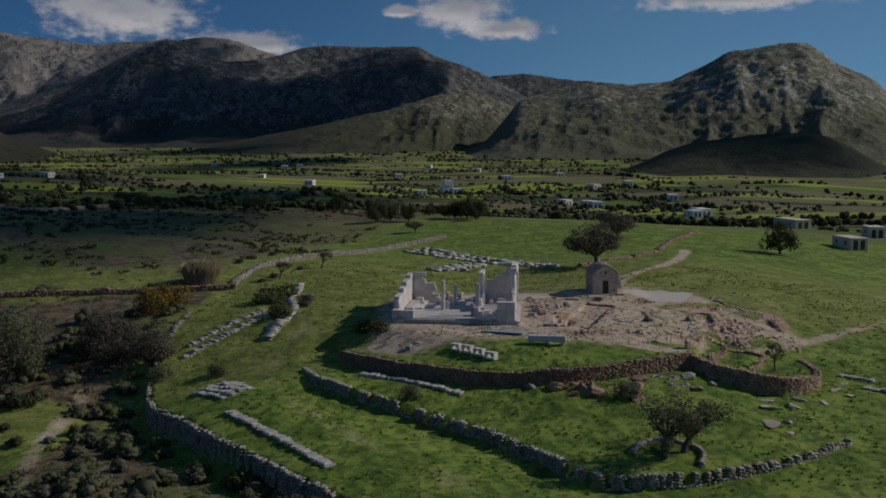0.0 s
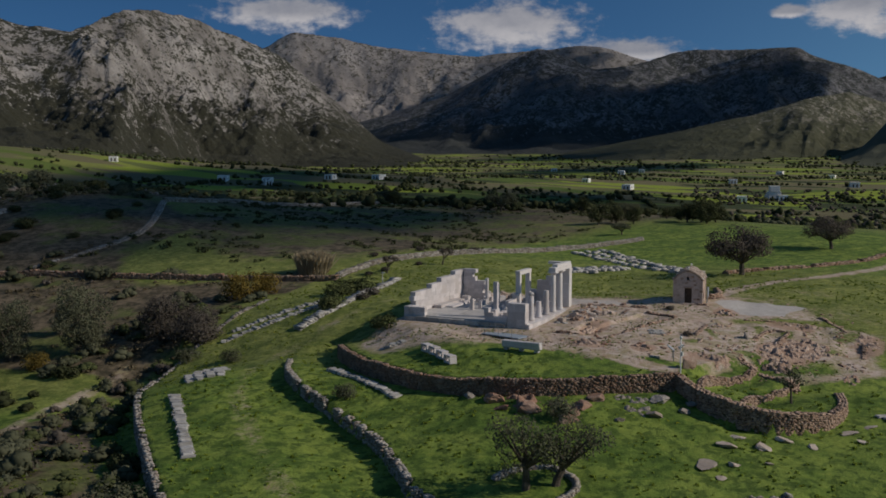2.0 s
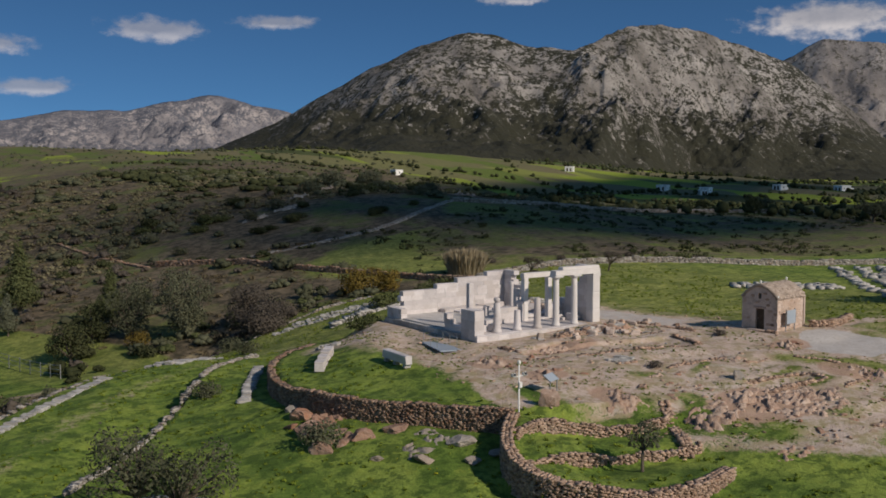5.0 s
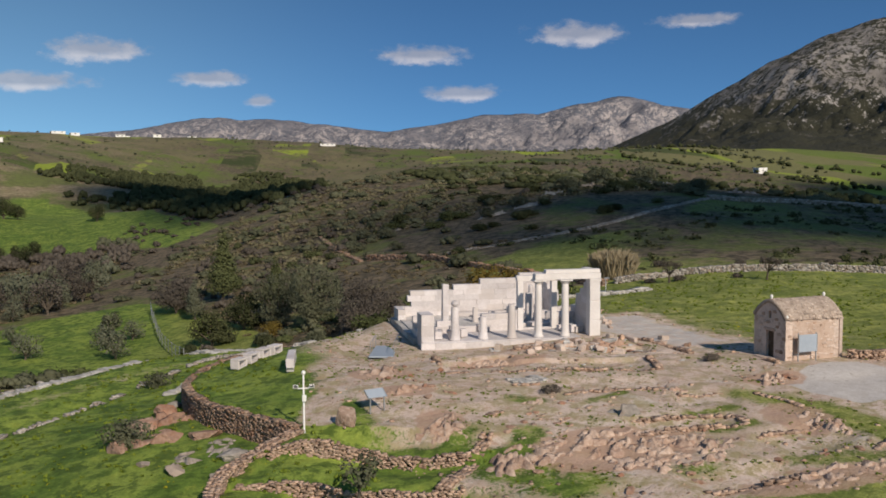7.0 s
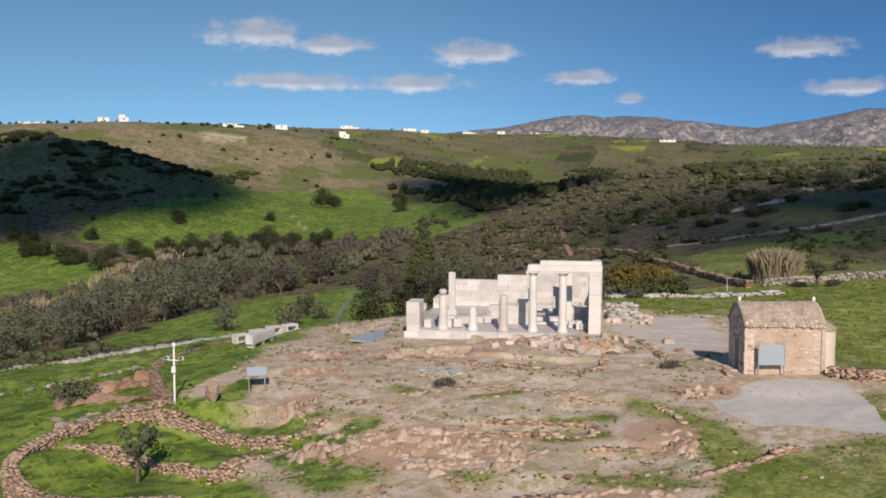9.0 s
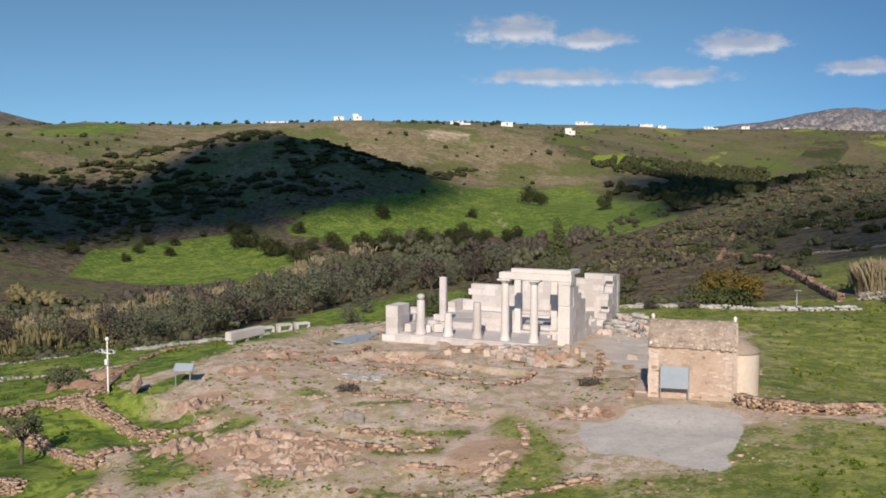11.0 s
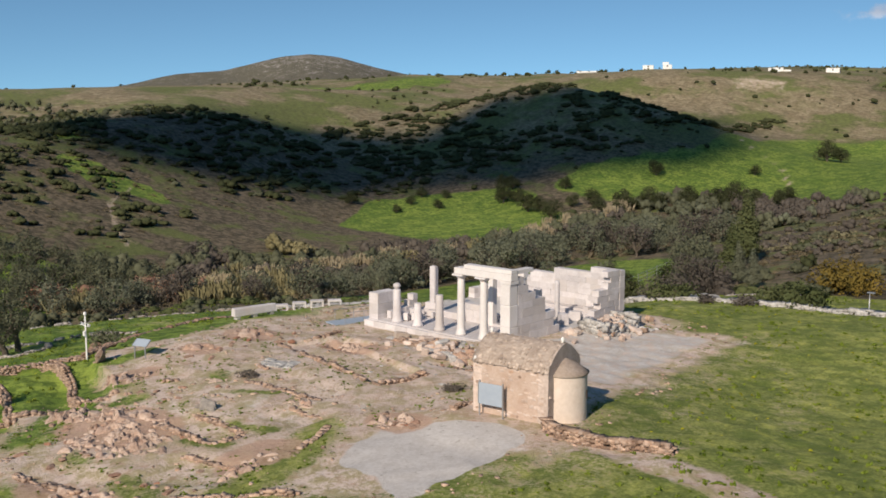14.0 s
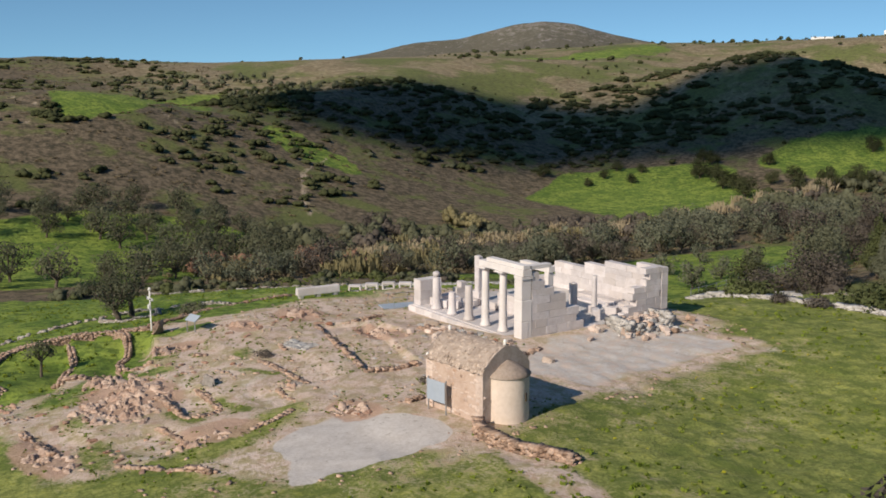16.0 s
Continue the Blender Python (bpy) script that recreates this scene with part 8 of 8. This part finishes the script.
# farmhouses on the plain
for k, (x, y, w, d, h, yaw, st) in enumerate([(540, 55, 12, 10, 5.5, 20, 2), (528, 48, 9, 8, 3.6, 20, 1), (499, 66, 10, 8, 3.8, 10, 1), (408, -34, 12, 8, 3.8, 15, 1), (420, -30, 9, 7, 3.6, 15, 1), (435, -19, 10, 7, 3.4, 40, 1), (335, -76, 14, 9, 3.8, 20, 1), (326, -72, 9, 7, 3.2, 20, 1),
                                              (540, 145, 12, 8, 3.6, 0, 1), (836, 239, 22, 9, 4.0, 15, 1), (372, 335, 14, 8, 3.8, 30, 1), (1226, 1012, 26, 12, 5, 35, 1), (1222, 978, 22, 12, 5, 35, 1), (1180, 960, 16, 10, 5, 35, 1), (417, 291, 10, 7, 3.2, 10, 1), (362, 297, 8, 6, 3.2, 60, 1),
                                              (686, 22, 14, 9, 4, 10, 1), (263, 444, 8, 7, 3.4, 10, 1), (404, 451, 9, 8, 3.8, 40, 1), (371, 303, 9, 7, 3.4, 20, 1), (474, 291, 12, 8, 3.6, 0, 1), (1169, 781, 26, 12, 5, 20, 1), (900, 330, 14, 8, 3.5, 20, 1), (760, -20, 16, 9, 4, 10, 1), (620, 200, 10, 7, 3.4, 5, 1), (1000, 120, 18, 9, 4, 0, 1),
                                              (560, -40, 12, 8, 3.8, 30, 1), (610, -66, 12, 8, 3.8, 10, 1), (470, -80, 12, 8, 3.6, 0, 1), (700, 110, 12, 8, 3.6, 20, 1), (905, 60, 16, 9, 4, 0, 1), (980, 260, 18, 9, 4, 15, 1)]):
    house(x, y, w * 0.72, d * 0.7, h * 0.78, yaw, "white flat-roofed farmhouse on the plain" if st == 1 else "two-storey white house on the plain", st, k % 2 == 0, seed=k)
# village on the skyline
for k, (x, y, w, d, h, yaw, st) in enumerate([(-322, 471, 30, 8, 3.4, 32, 1), (-268, 452, 12, 9, 5.0, 30, 1), (-258, 456, 10, 9, 5.0, 30, 2), (-209, 489, 16, 8, 4.0, 20, 1), (-183, 504, 14, 9, 5.5, 15, 1), (-152, 531, 12, 9, 5.5, 10, 2),
                                              (-212, 767, 20, 10, 5, 10, 1), (-162, 785, 22, 9, 4.5, 25, 1), (-150, 790, 14, 9, 5, 25, 1), (-123, 866, 16, 10, 5, 5, 1), (-92, 872, 14, 9, 6, 5, 1), (-64, 925, 16, 9, 6, 0, 1), 
                                              (55, 840, 18, 8, 4, 0, 1), (62, 846, 10, 8, 4, 0, 1), (180, 1180, 60, 16, 8, 5, 1), (240, 1190, 40, 16, 8, 5, 1)]):
    house(x, y, w * 0.5, d * 0.5, h * 0.36, yaw, "white village house on the skyline ridge", st, k % 3 == 0, seed=50 + k)
for x, y, w, d, h, yaw in ((182, -79, 11, 5, 2.4, 20), (112, -75, 8, 4, 2.2, 12), (145, -90, 6, 4, 2.4, 0)):
    house(x, y, w, d, h, yaw, "low stone farm shed in the meadow", 1, False, PLASTER)
# wire fence along the valley track
f = thing("wire_fence", pose(0, 0, 0), "thin steel wire fence with posts along the valley grass", "fence")
FENCE = [(-26.0, 45.0), (-27.2, 49.0), (-28.4, 54.0), (-29.6, 60.0), (-30.6, 66.0), (-31.4, 72.0), (-32.4, 79.0), (-33.2, 86.0)]
post = box_mesh("post", 0.09, 0.09, 1.7, STEEL, 0.01)
for (ax, ay), (bx, by) in zip(FENCE[:-1], FENCE[1:]):
    for k in range(2):
        x, y = ax + (bx - ax) * k / 2, ay + (by - ay) * k / 2
        part("post", post, f, "", pose(x, y, spot(x, y) - 0.1))
    for z in (0.5, 1.0, 1.5):
        bm = bmesh.new()
        limb(bm, (ax, ay, spot(ax, ay) + z), (bx, by, spot(bx, by) + z), 0.03, 0.03, 4)
        part("wire", bm_mesh("wire", bm, STEEL), f)


# ---- fair-weather clouds added out of view to shade the land ----
def cloud(x, y, rx, ry, seed, mat):
    """A flat-bottomed heap of billows, added unseen overhead so that its shadow falls at (x, y)."""
    rise = 900.0
    run = rise / math.tan(radians(SUN_EL))
    rnd = random.Random(seed)
    bm = bmesh.new()
    for k in range(11):
        a, r = rnd.uniform(0, 6.283), math.sqrt(rnd.random()) * 0.62
        s = rnd.uniform(0.32, 0.5)
        m = Matrix.LocRotScale((r * math.cos(a) * rx, r * math.sin(a) * ry, rnd.uniform(0, 12)), None, (s * rx, s * ry, 45 * rnd.uniform(0.6, 1.2)))
        bmesh.ops.create_icosphere(bm, subdivisions=3, radius=1.0, matrix=m)
    for v in bm.verts:
        n = noise.fractal(v.co * (5.0 / (rx + ry)) + Vector((seed, 0, 0)), 0.7, 2.0, 4)
        v.co += Vector((v.co.x, v.co.y, 0)).normalized() * n * 0.22 * (rx + ry) / 2
        v.co.z = max(v.co.z + n * 14, -8)
    ob = new("backdrop_cloud", bm_mesh("backdrop_cloud", bm, mat, True))
    ob.matrix_basis = pose(x + run * math.sin(radians(SUN_AZ)), y + run * math.cos(radians(SUN_AZ)), rise)
    return tagged(ob, "unseen thin white cloud added overhead to shade the land", "cloud", kind="structure")


def vapour(much):
    def build(N):
        c = N.mix(N.noise(position(N), 0.01, 4), (0.80, 0.81, 0.83), (0.90, 0.90, 0.90))
        clear = N.add("ShaderNodeBsdfTransparent").outputs[0]
        return N.add("ShaderNodeMixShader", None, i0=much, i1=clear, i2=surface(N, c, 1.0)).outputs[0]
    return build


HEAVY_VAPOUR = material("heavy_vapour", vapour(0.42))
VAPOUR, THIN_VAPOUR = material("cloud_vapour", vapour(0.22)), material("thin_vapour", vapour(0.13))
FAINT_VAPOUR, MIST = material("faint_vapour", vapour(0.048)), material("mist", vapour(0.03))
# each row: shaded spot, half sizes, and the vapour that sets how dark
for k, (x, y, rx, ry, mat) in enumerate([(-62, 392, 34, 52, VAPOUR), (-216, 196, 78, 92, FAINT_VAPOUR), (-24, 268, 24, 62, VAPOUR), (-150, 235, 100, 105, MIST), (-236, 128, 62, 56, FAINT_VAPOUR), (2700, 1120, 760, 560, HEAVY_VAPOUR), (3450, 1950, 480, 300, VAPOUR), (1750, 620, 420, 200, THIN_VAPOUR),
                                         (960, -230, 170, 120, VAPOUR), (350, 125, 240, 70, THIN_VAPOUR), (108, 80, 112, 36, THIN_VAPOUR), (175, 270, 120, 65, THIN_VAPOUR), (400, 330, 230, 90, VAPOUR), (1100, 290, 460, 70, VAPOUR), (720, 520, 220, 80, THIN_VAPOUR)]):
    cloud(x, y, rx, ry, k + 1, mat)
